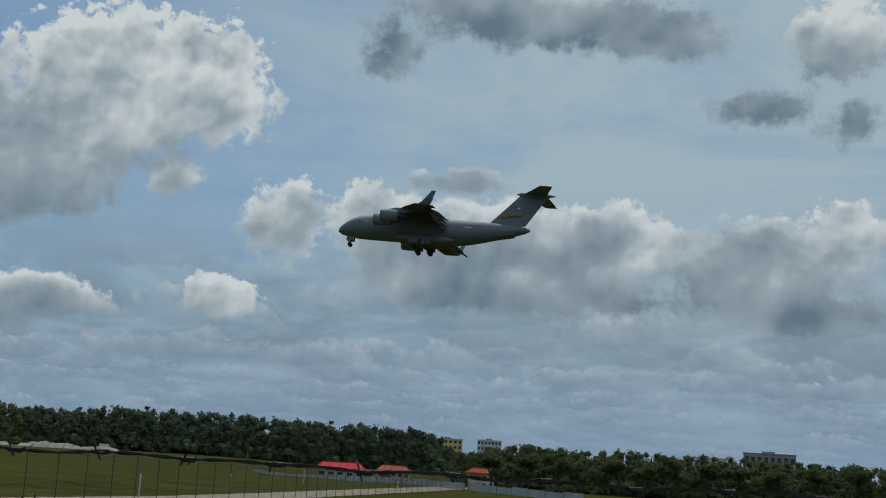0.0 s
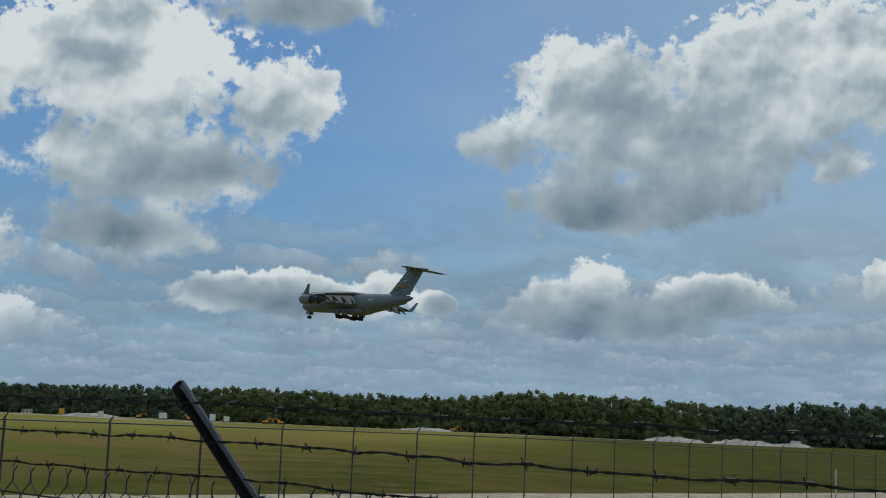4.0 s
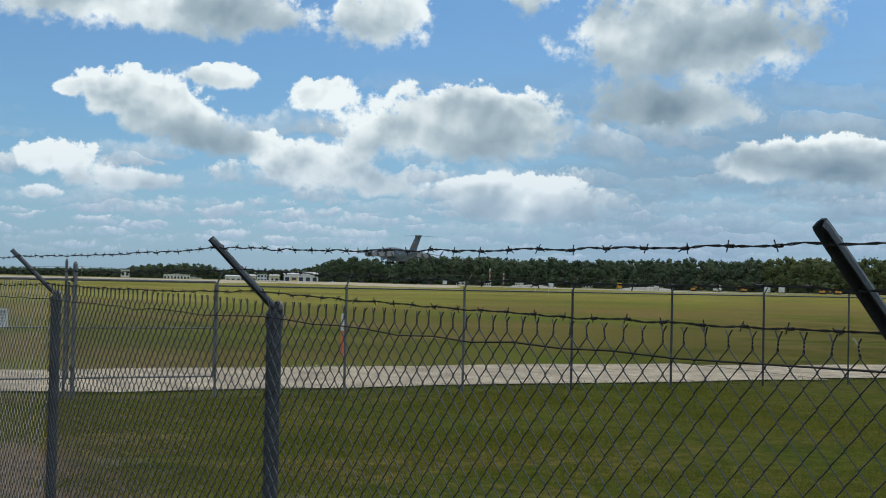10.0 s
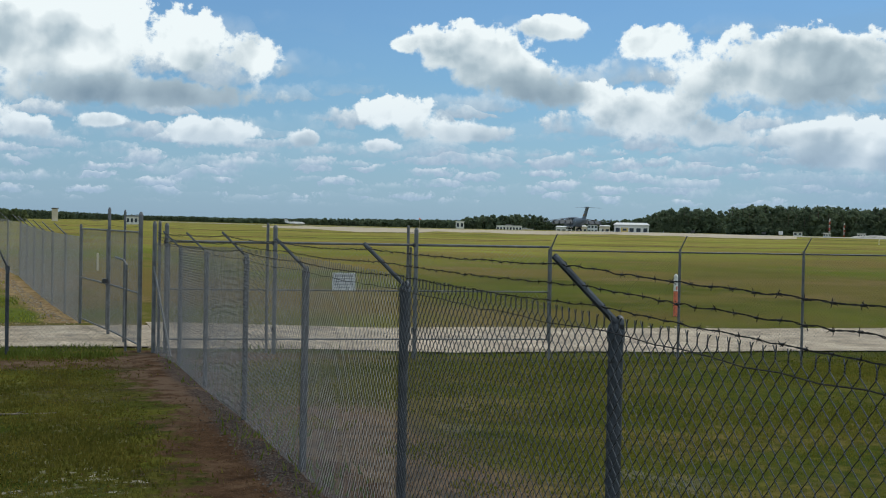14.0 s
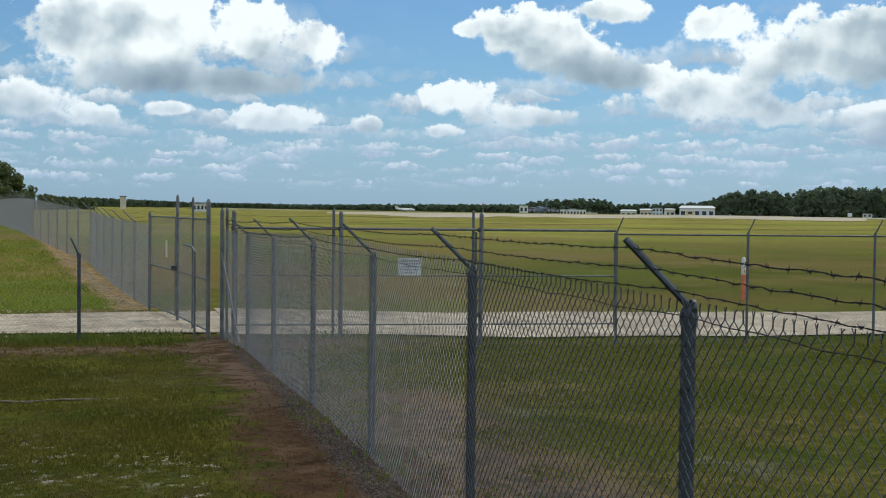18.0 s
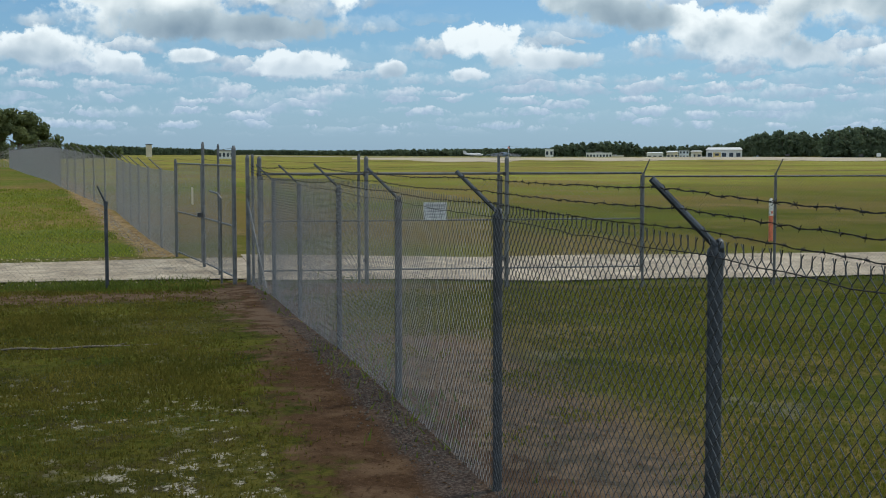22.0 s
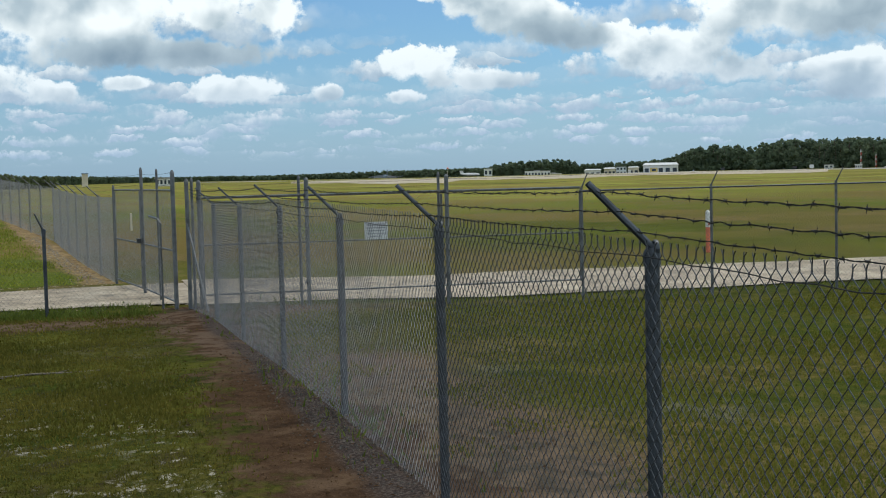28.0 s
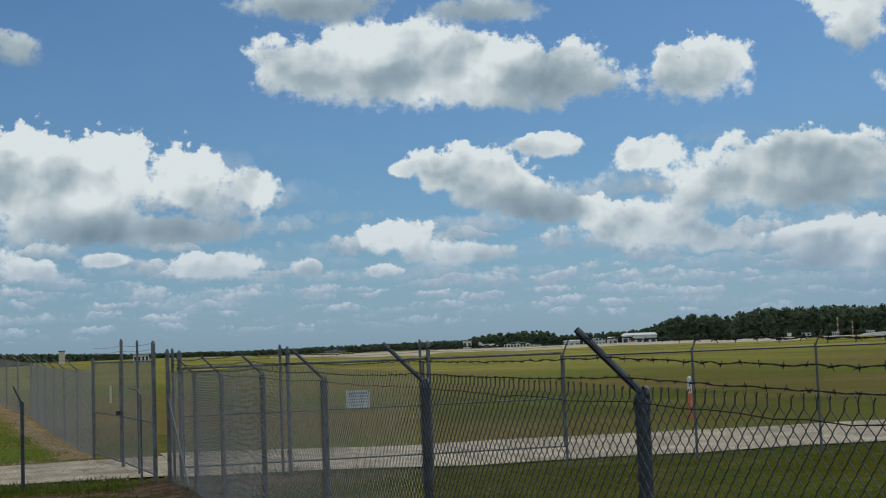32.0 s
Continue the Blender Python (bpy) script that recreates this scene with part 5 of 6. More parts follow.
def lerp_table(t, v):
    if v <= t[0][0]:
        return t[0][1:]
    for a, b in zip(t, t[1:]):
        if v <= b[0]:
            f = (v - a[0]) / (b[0] - a[0])
            return tuple(p + (q - p) * f for p, q in zip(a[1:], b[1:]))
    return t[-1][1:]


def wood(name, table, label, foliage, step_m, rows, seed, pine=True):
    """A wood along a table of (bearing, elevation of its skyline, distance)."""
    rnd = random.Random(seed)
    V, F, TV, TF = [], [], [], []
    b = table[0][0]
    while b < table[-1][0]:
        el, dist = lerp_table(table, b)
        for row in range(rows):
            dd = dist * (1 + 0.022 * row) + rnd.uniform(-4, 4)
            p = at(b + rnd.uniform(-0.12, 0.12), dd)
            g = ground_z(p.x, p.y)
            top = 2.1 + dd * math.tan(radians(el)) * rnd.uniform(0.91, 1.07) if row else 2.1 + dist * math.tan(radians(el)) * rnd.uniform(0.55, 0.97)
            h = max(3.0, top - g)
            w = h * rnd.uniform(0.19, 0.3)
            low = 0.16 if row == 0 else 0.35
            tube_path([(p.x, p.y, g - 0.2), (p.x + rnd.uniform(-0.3, 0.3), p.y, g + h * 0.5), (p.x + rnd.uniform(-0.5, 0.5), p.y, g + h * 0.9)], max(0.12, h * 0.011), 3, TV, TF)
            k = 6 if pine else 8
            for i in range(k):
                t = low + (1.0 - low) * (i + rnd.random()) / k
                r = w * rnd.uniform(0.5, 1.0) * (1.15 - 0.55 * (t - low) / (1 - low))
                c = Vector((p.x + rnd.uniform(-1, 1) * w * 0.7, p.y + rnd.uniform(-1, 1) * w * 0.7, g + h * t - r * 0.5))
                lump_ball(rnd, V, F, c, r * 0.72, 0.85)
                leaf_cloud(rnd, V, F, c, r * 1.02, 30 if row == 0 else 20, dist * 0.00095, 0.85)
            if row < 2:
                for i in range(3):
                    c = Vector((p.x + rnd.uniform(-1, 1) * w * 1.6, p.y + rnd.uniform(-2, 1), g + h * rnd.uniform(0.04, 0.3)))
                    lump_ball(rnd, V, F, c, w * rnd.uniform(0.5, 0.8), 0.8)
                    leaf_cloud(rnd, V, F, c, w * 0.9, 16, dist * 0.0010)
        b += math.degrees(step_m / dist) * rnd.uniform(0.6, 1.4)
    w_ob = thing(name, pose(0, 0, 0), label, "woods", kind="stuff")
    mesh_ob("trunks", TV, TF, BARK, w_ob)
    mesh_ob("crowns", V, F, foliage, w_ob)


wood("pine_wood", [(-59.95, 0.95, 800), (-59, 1.12, 790), (-54, 1.06, 740), (-51.5, 1.07, 710), (-46.6, 1.15, 670), (-44, 1.2, 650)], "dark pine wood along the far side of the airfield", PINES, 3.0, 4, 11)
wood("pine_wood", [(-44, 1.2, 650), (-42.6, 1.33, 640), (-37.6, 1.26, 610), (-33.5, 1.3, 580), (-30.2, 1.66, 560), (-26.5, 1.6, 552), (-23, 1.44, 555), (-22, 1.4, 556)], "mixed pine and oak wood beyond the airfield grass", OAKS, 3.0, 4, 12)
wood("pine_wood", [(-22, 1.42, 556), (-19.8, 1.41, 560), (-18, 1.64, 565), (-13, 1.57, 570), (-8, 1.49, 580), (-4.9, 1.42, 600), (-4.4, 0.8, 610), (-3.2, 0.6, 620)], "dense green pine wood beyond the airfield grass", PINES, 3.0, 4, 13)
wood("pine_wood", [(-64.2, 0.42, 960), (-63.4, 0.62, 950), (-62.6, 0.9, 940), (-61.2, 0.95, 930), (-60.4, 0.78, 920), (-60.2, 0.5, 920)], "rounded dark wood beside the airport buildings", PINES, 3.0, 4, 14)
wood("pine_wood", [(-72.0, 0.2, 1500), (-71, 0.42, 1500), (-69.6, 0.52, 1500), (-68.3, 0.5, 1500), (-67.9, 0.28, 1500), (-65, 0.36, 1500), (-63.5, 0.4, 1500)], "low dark wood behind the airport buildings", PINES, 3.4, 3, 15)
wood("pine_wood", [(-92.5, 0.4, 1400), (-90, 0.3, 1700), (-86, 0.16, 2400), (-82, 0.14, 2500), (-77, 0.18, 2500), (-74.9, 0.22, 2400), (-72, 0.24, 2300)], "thin far line of dark trees on the horizon", PINES, 3.4, 3, 16)
wood("pine_wood", [(-97.5, 0.5, 420), (-95, 0.55, 420), (-93, 0.6, 430), (-91.5, 0.35, 460), (-90.5, 0.3, 500)], "low dark trees behind the far end of the fence", OAKS, 2.6, 3, 17)
wood("pine_wood", [(-3.6, 0.6, 300), (-2.2, 0.7, 295), (-1.7, 1.05, 290), (-0.8, 1.12, 285), (1.5, 0.9, 290), (3.8, 1.05, 280), (8, 1.0, 270), (13, 0.95, 265), (17, 0.9, 260)], "oak wood beyond the road at the airfield's end", OAKS, 2.4, 4, 18)


def broad_tree(seed, h, spread):
    """One oak: a forked trunk, limbs, and a ragged crown with gaps."""
    rnd = random.Random(seed)
    t = thing("oak_tree", pose(0, 0, 0), "broad green oak tree with an uneven crown", "tree", "oaks at the field's end")
    V, F = [], []
    limbs = []
    tube_path([(0, 0, -0.2), (0.1, 0, h * 0.2), (0.05, 0.1, h * 0.42)], h * 0.024, 7, V, F)
    for i in range(6):
        a = 2 * math.pi * i / 6 + rnd.uniform(-0.4, 0.4)
        e = Vector((math.cos(a) * spread * rnd.uniform(0.4, 0.75), math.sin(a) * spread * rnd.uniform(0.4, 0.75), h * rnd.uniform(0.5, 0.85)))
        s = Vector((0.05, 0.1, h * rnd.uniform(0.22, 0.42)))
        tube_path([s, s.lerp(e, 0.5) + Vector((0, 0, h * 0.05)), e], h * 0.010, 5, V, F)
        limbs.append(e)
    mesh_ob("trunk", V, F, BARK, t)
    V, F = [], []
    limbs += [Vector((rnd.uniform(-0.3, 0.3) * spread, rnd.uniform(-0.3, 0.3) * spread, h * rnd.uniform(0.75, 0.92))) for _ in range(5)]
    for e in limbs:
        for _ in range(3):
            c = e + Vector((rnd.uniform(-0.3, 0.3) * spread, rnd.uniform(-0.3, 0.3) * spread, rnd.uniform(-0.1, 0.08) * h))
            r = spread * rnd.uniform(0.17, 0.30)
            lump_ball(rnd, V, F, c, r * 0.7, 0.7)
            leaf_cloud(rnd, V, F, c, r * 1.1, 110, spread * 0.055)
    mesh_ob("crown", V, F, OAKS, t)
    return t


kinds = [broad_tree(31 + k, 9.0, 4.6) for k in range(3)]
rnd = random.Random(5)
spots = [(-2.0, 232), (-0.4, 240), (0.9, 228), (3.1, 222), (4.6, 235), (5.6, 214), (7.2, 226), (8.4, 209), (10.1, 224), (11.8, 206), (13.5, 220), (15.2, 212), (-93.7, 196), (-94.6, 186), (-95.5, 176), (-96.6, 165)]
for i, (b, d) in enumerate(spots):
    p = at(b, d)
    k = rnd.uniform(0.62, 0.82) if b > -50 else (0.62, 0.78, 0.84, 0.9)[i - 12]
    m = pose(p.x, p.y, ground_z(p.x, p.y), 0, 0, rnd.uniform(0, 360)) @ Matrix.Diagonal((k * rnd.uniform(0.9, 1.2), k * rnd.uniform(0.9, 1.2), k, 1))
    src = kinds[i % 3]
    if i < 3:
        src.matrix_world = m
        t = src
    else:
        t = copy_thing(src, pose(0, 0, 0))
        t.matrix_world = m
    if b < -50:
        t["group"] = "oaks by the far fence"


# ---- grass and weeds near the camera ----
def blades(name, n, area, seed, material, hmin, hmax, label, keep, spread=0.16):
    rnd = random.Random(seed)
    V, F = [], []
    x0, x1, y0, y1 = area
    while len(F) < n:
        x, y = rnd.uniform(x0, x1), rnd.uniform(y0, y1)
        if not keep(x, y, rnd):
            continue
        g = ground_z(x, y)
        for _ in range(5):
            px, py = x + rnd.gauss(0, spread), y + rnd.gauss(0, spread)
            a, h = rnd.uniform(0, 6.28), rnd.uniform(hmin, hmax)
            w = rnd.uniform(0.004, 0.009) * (1 + math.hypot(x, y) / 14)
            lx, ly = rnd.gauss(0, 0.4) * h, rnd.gauss(0, 0.4) * h
            k = len(V)
            V.extend([(px - w * math.cos(a), py - w * math.sin(a), g - 0.01), (px + w * math.cos(a), py + w * math.sin(a), g - 0.01), (px + lx, py + ly, g + h)])
            F.append((k, k + 1, k + 2))
    return tagged(mesh_ob(name, V, F, material), label, "grass", kind="stuff")


def lawn(x, y, r):
    if -28.4 < x < -22.2:
        return False
    d = 1.3 * noise.noise((x * 0.45, y * 0.30, 3.0)) + 0.6 * noise.noise((x * 1.4, y * 1.4, 7.0))
    if abs(y - 1.75) < 0.75 + 0.35 * noise.noise((x * 0.8, 0, 1)):
        return r.random() < 0.008
    if y < 1.6 and abs(x + 20.5) < 0.55 + 0.4 * noise.noise((0, y * 0.9, 6)):
        return r.random() < 0.05
    if 2.1 < y < 3.9 + 0.9 * noise.noise((x * 0.7, 4, 1)) and x > -15:
        return noise.noise((x * 1.3, y * 1.3, 5.0)) > 0.30
    fade = 1.0 if y < 9 else max(0.0, 1 - (y - 9) / 15)
    return r.random() < (0.55 + 0.8 * d) * fade


blades("grass", 90000, (-21.5, -4.5, -6.0, 1.6), 21, LAWN, 0.012, 0.045, "short patchy lawn grass in front of the fence", lawn)
blades("grass", 180000, (-21.0, 2.0, 2.4, 20.0), 22, BLADES, 0.010, 0.038, "short green grass inside the fence", lawn)
blades("weeds", 800, (-21.5, -2.0, 2.02, 2.6), 24, WEEDS, 0.02, 0.10, "ragged weeds along the foot of the fence", lambda x, y, r: r.random() < 0.3 + noise.noise((x * 0.9, 1, 0)))
blades("grass", 14000, (-62, -28.7, -14, 1.0), 27, BANKGRASS, 0.03, 0.10, "bright rough grass on the bank beside the fence", lambda x, y, r: y < 0.3 + 0.10 * (x + 28) and y > 0.40 * (x + 28) - 3 and r.random() < 0.75 + noise.noise((x * 0.5, y * 0.5, 2)))
blades("weeds", 6000, (-22.9, -21.3, -9, 1.2), 25, WEEDS, 0.03, 0.11, "ragged weeds beside the gravel road", lambda x, y, r: r.random() < 0.5 + noise.noise((x, y * 0.8, 0)))
blades("weeds", 1500, (-23.5, -20.6, 3.0, 60), 26, WEEDS, 0.02, 0.08, "ragged weeds along the edge of the gravel road", lambda x, y, r: abs(x - (-22.3 + 0.099 * (y - 8))) < 0.5)


def pebbles(name, n, material, label, spot, seed):
    """Loose stones, each a low uneven pyramid; spot gives a place and a size."""
    rnd = random.Random(seed)
    V, F = [], []
    for _ in range(n):
        x, y, s = spot(rnd)
        g = ground_z(x, y) + 0.025 * (x < -22.3)
        k = len(V)
        a = rnd.uniform(0, 6.28)
        for i in range(4):
            V.append((x + s * math.cos(a + i * 1.57) * rnd.uniform(0.6, 1.3), y + s * math.sin(a + i * 1.57) * rnd.uniform(0.6, 1.3), g - 0.003))
        V.append((x + rnd.uniform(-0.3, 0.3) * s, y + rnd.uniform(-0.3, 0.3) * s, g + s * rnd.uniform(0.4, 0.9)))
        F.extend([(k, k + 1, k + 4), (k + 1, k + 2, k + 4), (k + 2, k + 3, k + 4), (k + 3, k, k + 4)])
    tagged(mesh_ob(name, V, F, material), label, "stones", kind="stuff")


def leaf_litter():
    """Dry leaves and bits of grass on the soil, each a bent flake."""
    rnd = random.Random(77)
    V, F = [], []
    for _ in range(1900):
        x, y, s = rnd.uniform(-21, -3), 1.6 + rnd.gauss(0, 0.55), rnd.uniform(0.008, 0.026)
        g, a = ground_z(x, y), rnd.uniform(0, 6.28)
        u, w, k = Vector((math.cos(a), math.sin(a), 0)), Vector((-math.sin(a), math.cos(a), 0)), len(V)
        p = Vector((x, y, g + 0.004))
        for q in (p - u * s, p + w * s * 0.4 + Vector((0, 0, s * 0.4)), p + u * s, p - w * s * 0.4 + Vector((0, 0, s * 0.3))):
            V.append(tuple(q))
        F.extend([(k, k + 1, k + 2), (k, k + 2, k + 3)])
    tagged(mesh_ob("leaf_litter", V, F, LITTER), "dry brown leaves scattered on the soil path", "leaves", kind="stuff")


pebbles("pebbles", 1000, LITTER, "loose brown pebbles on bare soil by the fence", lambda r: (r.uniform(-21, -3), 1.75 + r.gauss(0, 0.4), r.uniform(0.003, 0.012)), 9)
pebbles("pebbles", 3400, GRIT, "dark grit gathered along the foot of the fence", lambda r: (r.uniform(-20, -4), 2.02 + 0.1 * math.sin(r.random() * 9) + r.gauss(0, 0.13), r.uniform(0.004, 0.017)), 10)
pebbles("pebbles", 1500, LITTER, "brown sandy lumps on bare soil inside the fence", lambda r: (r.uniform(-14, -5), 2.9 + r.gauss(0, 0.4), r.uniform(0.004, 0.016)), 14)
pebbles("stones", 420, STONE, "pale stones along the foot of the far fence", lambda r: (lambda x: (x, 0.72 + 0.09 * (x + 28) - abs(r.gauss(0, 0.22)), r.uniform(0.01, 0.035)))(r.uniform(-48, -28.6)), 12)
pebbles("gravel", 5000, ROAD, "pale loose gravel on the service road", lambda r: (r.uniform(-28.2, -22.5), r.uniform(-12, 16), r.uniform(0.008, 0.028)), 11)
leaf_litter()


def dead_stick():
    """A fallen branch, a little crooked, with two broken side twigs."""
    t = thing("dead_branch", pose(-15.1, -1.45, 0.03), "grey dead branch lying in the short grass", "branch")
    line = [Vector((-0.02 * math.sin(i * 1.7), 0.17 * i, 0.008 * math.sin(i * 1.3))) for i in range(11)]
    V, F = [], []
    tube_path(line, 0.013, 6, V, F)
    mesh_ob("stem", V, F, STICK, t, smooth=True)
    for i, dx in ((3, 0.16), (7, -0.13)):
        V, F = [], []
        tube_path([line[i], line[i] + Vector((dx, 0.16, 0.01))], 0.006, 5, V, F)
        mesh_ob("twig", V, F, STICK, t, smooth=True)


dead_stick()


# ---- gate, sign and marker posts ----
def gate():
    g = thing("chain_link_gate", pose(-22.1, 1.6, 0), "tall grey chain-link swing gate across the gravel road", "gate")
    inv = Matrix.Translation((22.1, -1.6, 0))
    made = []

    def post(x, y, z, r, name="gate_post"):
        o = part(name, rodm((x, y, -0.05), (x, y, z), r, n=14), GATESTEEL, g, smooth=True)
        part("post_cap", rodm((x, y, z - 0.01), (x, y, z + 0.05), r * 1.12, r * 0.5, n=12), GATESTEEL, o, smooth=True)
        made.append(o)
        return o

    for x, y, z, r in ((-22.1, 1.66, 2.29, 0.036), (-22.0, 1.88, 2.14, 0.034), (-25.3, 1.32, 2.38, 0.03), (-23.6, 1.50, 2.33, 0.022), (-28.3, 0.9, 2.05, 0.03)):
        post(x, y, z, r)
    for (x0, y0), (x1, y1) in (((-22.25, 1.65), (-25.2, 1.33)), ((-25.4, 1.29), (-28.2, 0.92))):
        fr = part("gate_frame", rodm((x0, y0, 0.12), (x0, y0, 2.0), 0.017), GATESTEEL, g, "grey tubular gate frame", smooth=True)
        for a, b in (((x1, y1, 0.12), (x1, y1, 2.0)), ((x0, y0, 2.0), (x1, y1, 2.0)), ((x0, y0, 0.12), (x1, y1, 0.12)), ((x0, y0, 0.98), (x1, y1, 0.98))):
            part("gate_rail", rodm(a, b, 0.016), GATESTEEL, fr, smooth=True)
        made.append(fr)
        made.append(fabric("wire_mesh", (x0, y0, 0), (x1, y1, 0), 0.1, 2.0, g, tips=False, r=0.0019, wire=MIDWIRE))
        for z in (2.1, 2.2, 2.3):
            made.append(barbed("barbed_wire", [(x0, y0, z), (x1, y1, z)], g, barbs=False, r=0.003))
    made.append(part("brace", rodm((-22.03, 1.86, 1.5), (-20.9, 2.06, 0.05), 0.017), GATESTEEL, g, "slanting brace pipe", smooth=True))
    # latch bar with a bent head on the public side
    V, F = [], []
    tube_path([(-22.3, 1.45, 0.0), (-22.3, 1.45, 1.45), (-22.35, 1.40, 1.53), (-22.8, 1.30, 1.56)], 0.02, 8, V, F)
    made.append(mesh_ob("drop_bar", V, F, GATESTEEL, g, "bent drop bar"))
    made.append(part("notice", boxm(-26.38, 1.14, 1.2, -26.14, 1.17, 1.54), CREAM, g, "narrow yellowed notice plate"))
    made.append(part("latch", boxm(-25.45, 1.2, 1.0, -25.2, 1.28, 1.08), DARKGREY, g))
    for o in made:
        o.matrix_parent_inverse = inv


gate()


def sliding_gate():
    """The cantilever gate in the inner fence: pairs of posts with a long frame between them."""
    g = thing("cantilever_gate", pose(F2.x, F2.y, 0), "closed grey cantilever gate of chain link in the inner fence", "gate")
    inv = Matrix.Translation((-F2.x, -F2.y, 0))
    made = []
    for k in (-1, -2, -2.74):
        p = f2(k)
        for j, (dx, h, r) in enumerate(((0.0, 2.12, 0.037), (-0.16, 2.16, 0.025))):
            o = part("roller_post", rodm((p.x + dx, p.y - 0.10 * j, ground_z(p.x, p.y) - 0.05), (p.x + dx, p.y - 0.10 * j, h), r, n=12), GATESTEEL, g, smooth=True)
            part("post_cap", rodm((p.x + dx, p.y - 0.10 * j, h), (p.x + dx, p.y - 0.10 * j, h + 0.04), r * 1.1, r * 0.5, n=10), GATESTEEL, o)
            made.append(o)
        for z in (0.35, 1.82):
            made.append(part("roller", boxm(p.x - 0.10, p.y - 0.04, z, p.x + 0.03, p.y + 0.02, z + 0.07, bevel=0.01), DARKGREY, g, "dark gate roller"))
    a, b = f2(-2.72), f2(0)
    for z, r in ((1.86, 0.022), (1.06, 0.014), (0.22, 0.014)):
        made.append(part("gate_rail", rodm((a.x - 0.08, a.y, z), (b.x - 0.08, b.y, z), r, n=8), GATESTEEL, g, smooth=True))
    for k in (-2.72, -2.05, -1.03, 0):
        p = f2(k)
        made.append(part("gate_stile", rodm((p.x - 0.08, p.y, 0.2), (p.x - 0.08, p.y, 1.82), 0.02, n=8), GATESTEEL, g, smooth=True))
    made.append(fabric("wire_mesh", (a.x - 0.06, a.y, 0), (b.x - 0.06, b.y, 0), 0.2, 1.82, g, tips=False, r=0.0017, wire=MIDWIRE))
    for s in (0.0, 0.1, 0.2):
        made.append(barbed("barbed_wire", [(f2(k).x, f2(k).y, 1.88 + s) for k in (-2.72, -2, -1, 0)], g, barbs=False, r=0.0025))
    for o in made:
        o.matrix_parent_inverse = inv


sliding_gate()


def warning_sign():
    p = f2(-1.52)
    s = thing("warning_sign", pose(p.x + 0.06, p.y, 1.22, 0, 0, math.degrees(math.atan2(F2D.y, F2D.x)) + 180), "white rectangular warning sign wired to the chain-link fence", "sign")
    part("plate", boxm(-0.20, -0.004, -0.15, 0.20, 0.004, 0.15, bevel=0.002), SIGNFACE, s, "sun-bleached white metal plate")
    for i, (w, h) in enumerate(((0.32, 0.04), (0.34, 0.02), (0.28, 0.02), (0.33, 0.02), (0.2, 0.02))):
        z = 0.10 - 0.05 * i
        part("text_bar", boxm(-w / 2, -0.009, z - h / 2, w / 2, -0.005, z + h / 2), INK, s, "faded dark line of print")
        part("text_bar", boxm(-w / 2, 0.005, z - h / 2, w / 2, 0.009, z + h / 2), INK, s, "faded dark line of print")
    for x in (-0.18, 0.18):
        for z in (-0.13, 0.13):
            part("tie", rodm((x, -0.03, z), (x, 0.03, z), 0.006), WIRE, s)


warning_sign()


def utility_marker(x, y, h, label):
    m = thing("utility_marker", pose(x, y, ground_z(x, y)), label, "marker post")
    part("lower_tube", rodm((0, 0, -0.05), (0, 0, h * 0.62), 0.055, n=14), ORANGE, m, "faded orange plastic tube", smooth=True)
    cap = part("upper_tube", rodm((0, 0, h * 0.62), (0, 0, h), 0.057, n=14), WHITE, m, "white plastic tube", smooth=True)
    part("dome", rodm((0, 0, h), (0, 0, h + 0.05), 0.057, 0.02, n=14), WHITE, cap, smooth=True)
    part("decal", boxm(-0.058, -0.02, h * 0.66, 0.058, 0.02, h * 0.74), ORANGE, cap, "small orange band")


utility_marker(-29.95, 15.7, 1.02, "white and orange plastic marker post beside the gravel road")


def thin_pole(b, d, h, material, label):
    p = at(b, d)
    t = thing("marker_pole", pose(p.x, p.y, ground_z(p.x, p.y)), label, "marker pole", "marker poles in the grass")
    part("pole", rodm((0, 0, -0.1), (0, 0, h), 0.035, n=8), material, t)
    part("top_band", rodm((0, 0, h * 0.8), (0, 0, h + 0.02), 0.042, n=8), WHITE, t, "white painted top")


for b, d, h in ((-16.9, 58, 1.35), (-13.2, 95, 1.2), (-10.1, 130, 1.3), (-6.0, 118, 1.0), (-53.9, 260, 1.1), (-53.3, 260, 1.1), (3.0, 95, 0.8)):
    thin_pole(b, d, h, WHITE, "thin white marker pole standing in mown grass")


def stub_post():
    """A lone post with a bent head on the public side of the road."""
    x, y = -21.95, -0.43
    s = thing("fence_post", pose(x, y, 0), "lone dark steel fence post with slanted head", "post")
    po = part("post", rodm((0, 0, -0.05), (0, 0, 1.42), 0.03, n=12), STEEL, s, smooth=True)
    part("arm", rodm((0, 0, 1.40), (-0.02, -0.13, 1.68), 0.018, 0.014, n=8), STEEL, po)
    part("collar", rodm((0, 0, 1.36), (0, 0, 1.43), 0.036, n=12), STEEL, po)
    for (a, b) in (((0.0, 1.95), (0.0, 0.0)), ((0.0, 0.0), (0.15, -3.0)), ((0.15, -3.0), (0.3, -6.0))):
        fabric("wire_mesh", (a[0], a[1], 0), (b[0], b[1], 0), 0.03, 0.95, s, tips=False, r=0.0016)
    for y, x in ((-3.0, 0.15), (-6.0, 0.3)):
        part("post", rodm((x, y, -0.05), (x, y, 1.0), 0.025, n=10), STEEL, s, smooth=True)


stub_post()

# the fence that goes on beyond the gate, over the bank
FAR = [(-28.3, 0.9), (-34.0, 0.4), (-45.5, -0.5), (-63.9, -3.3), (-100, -7.6), (-145.4, -12.7), (-175, -30)]


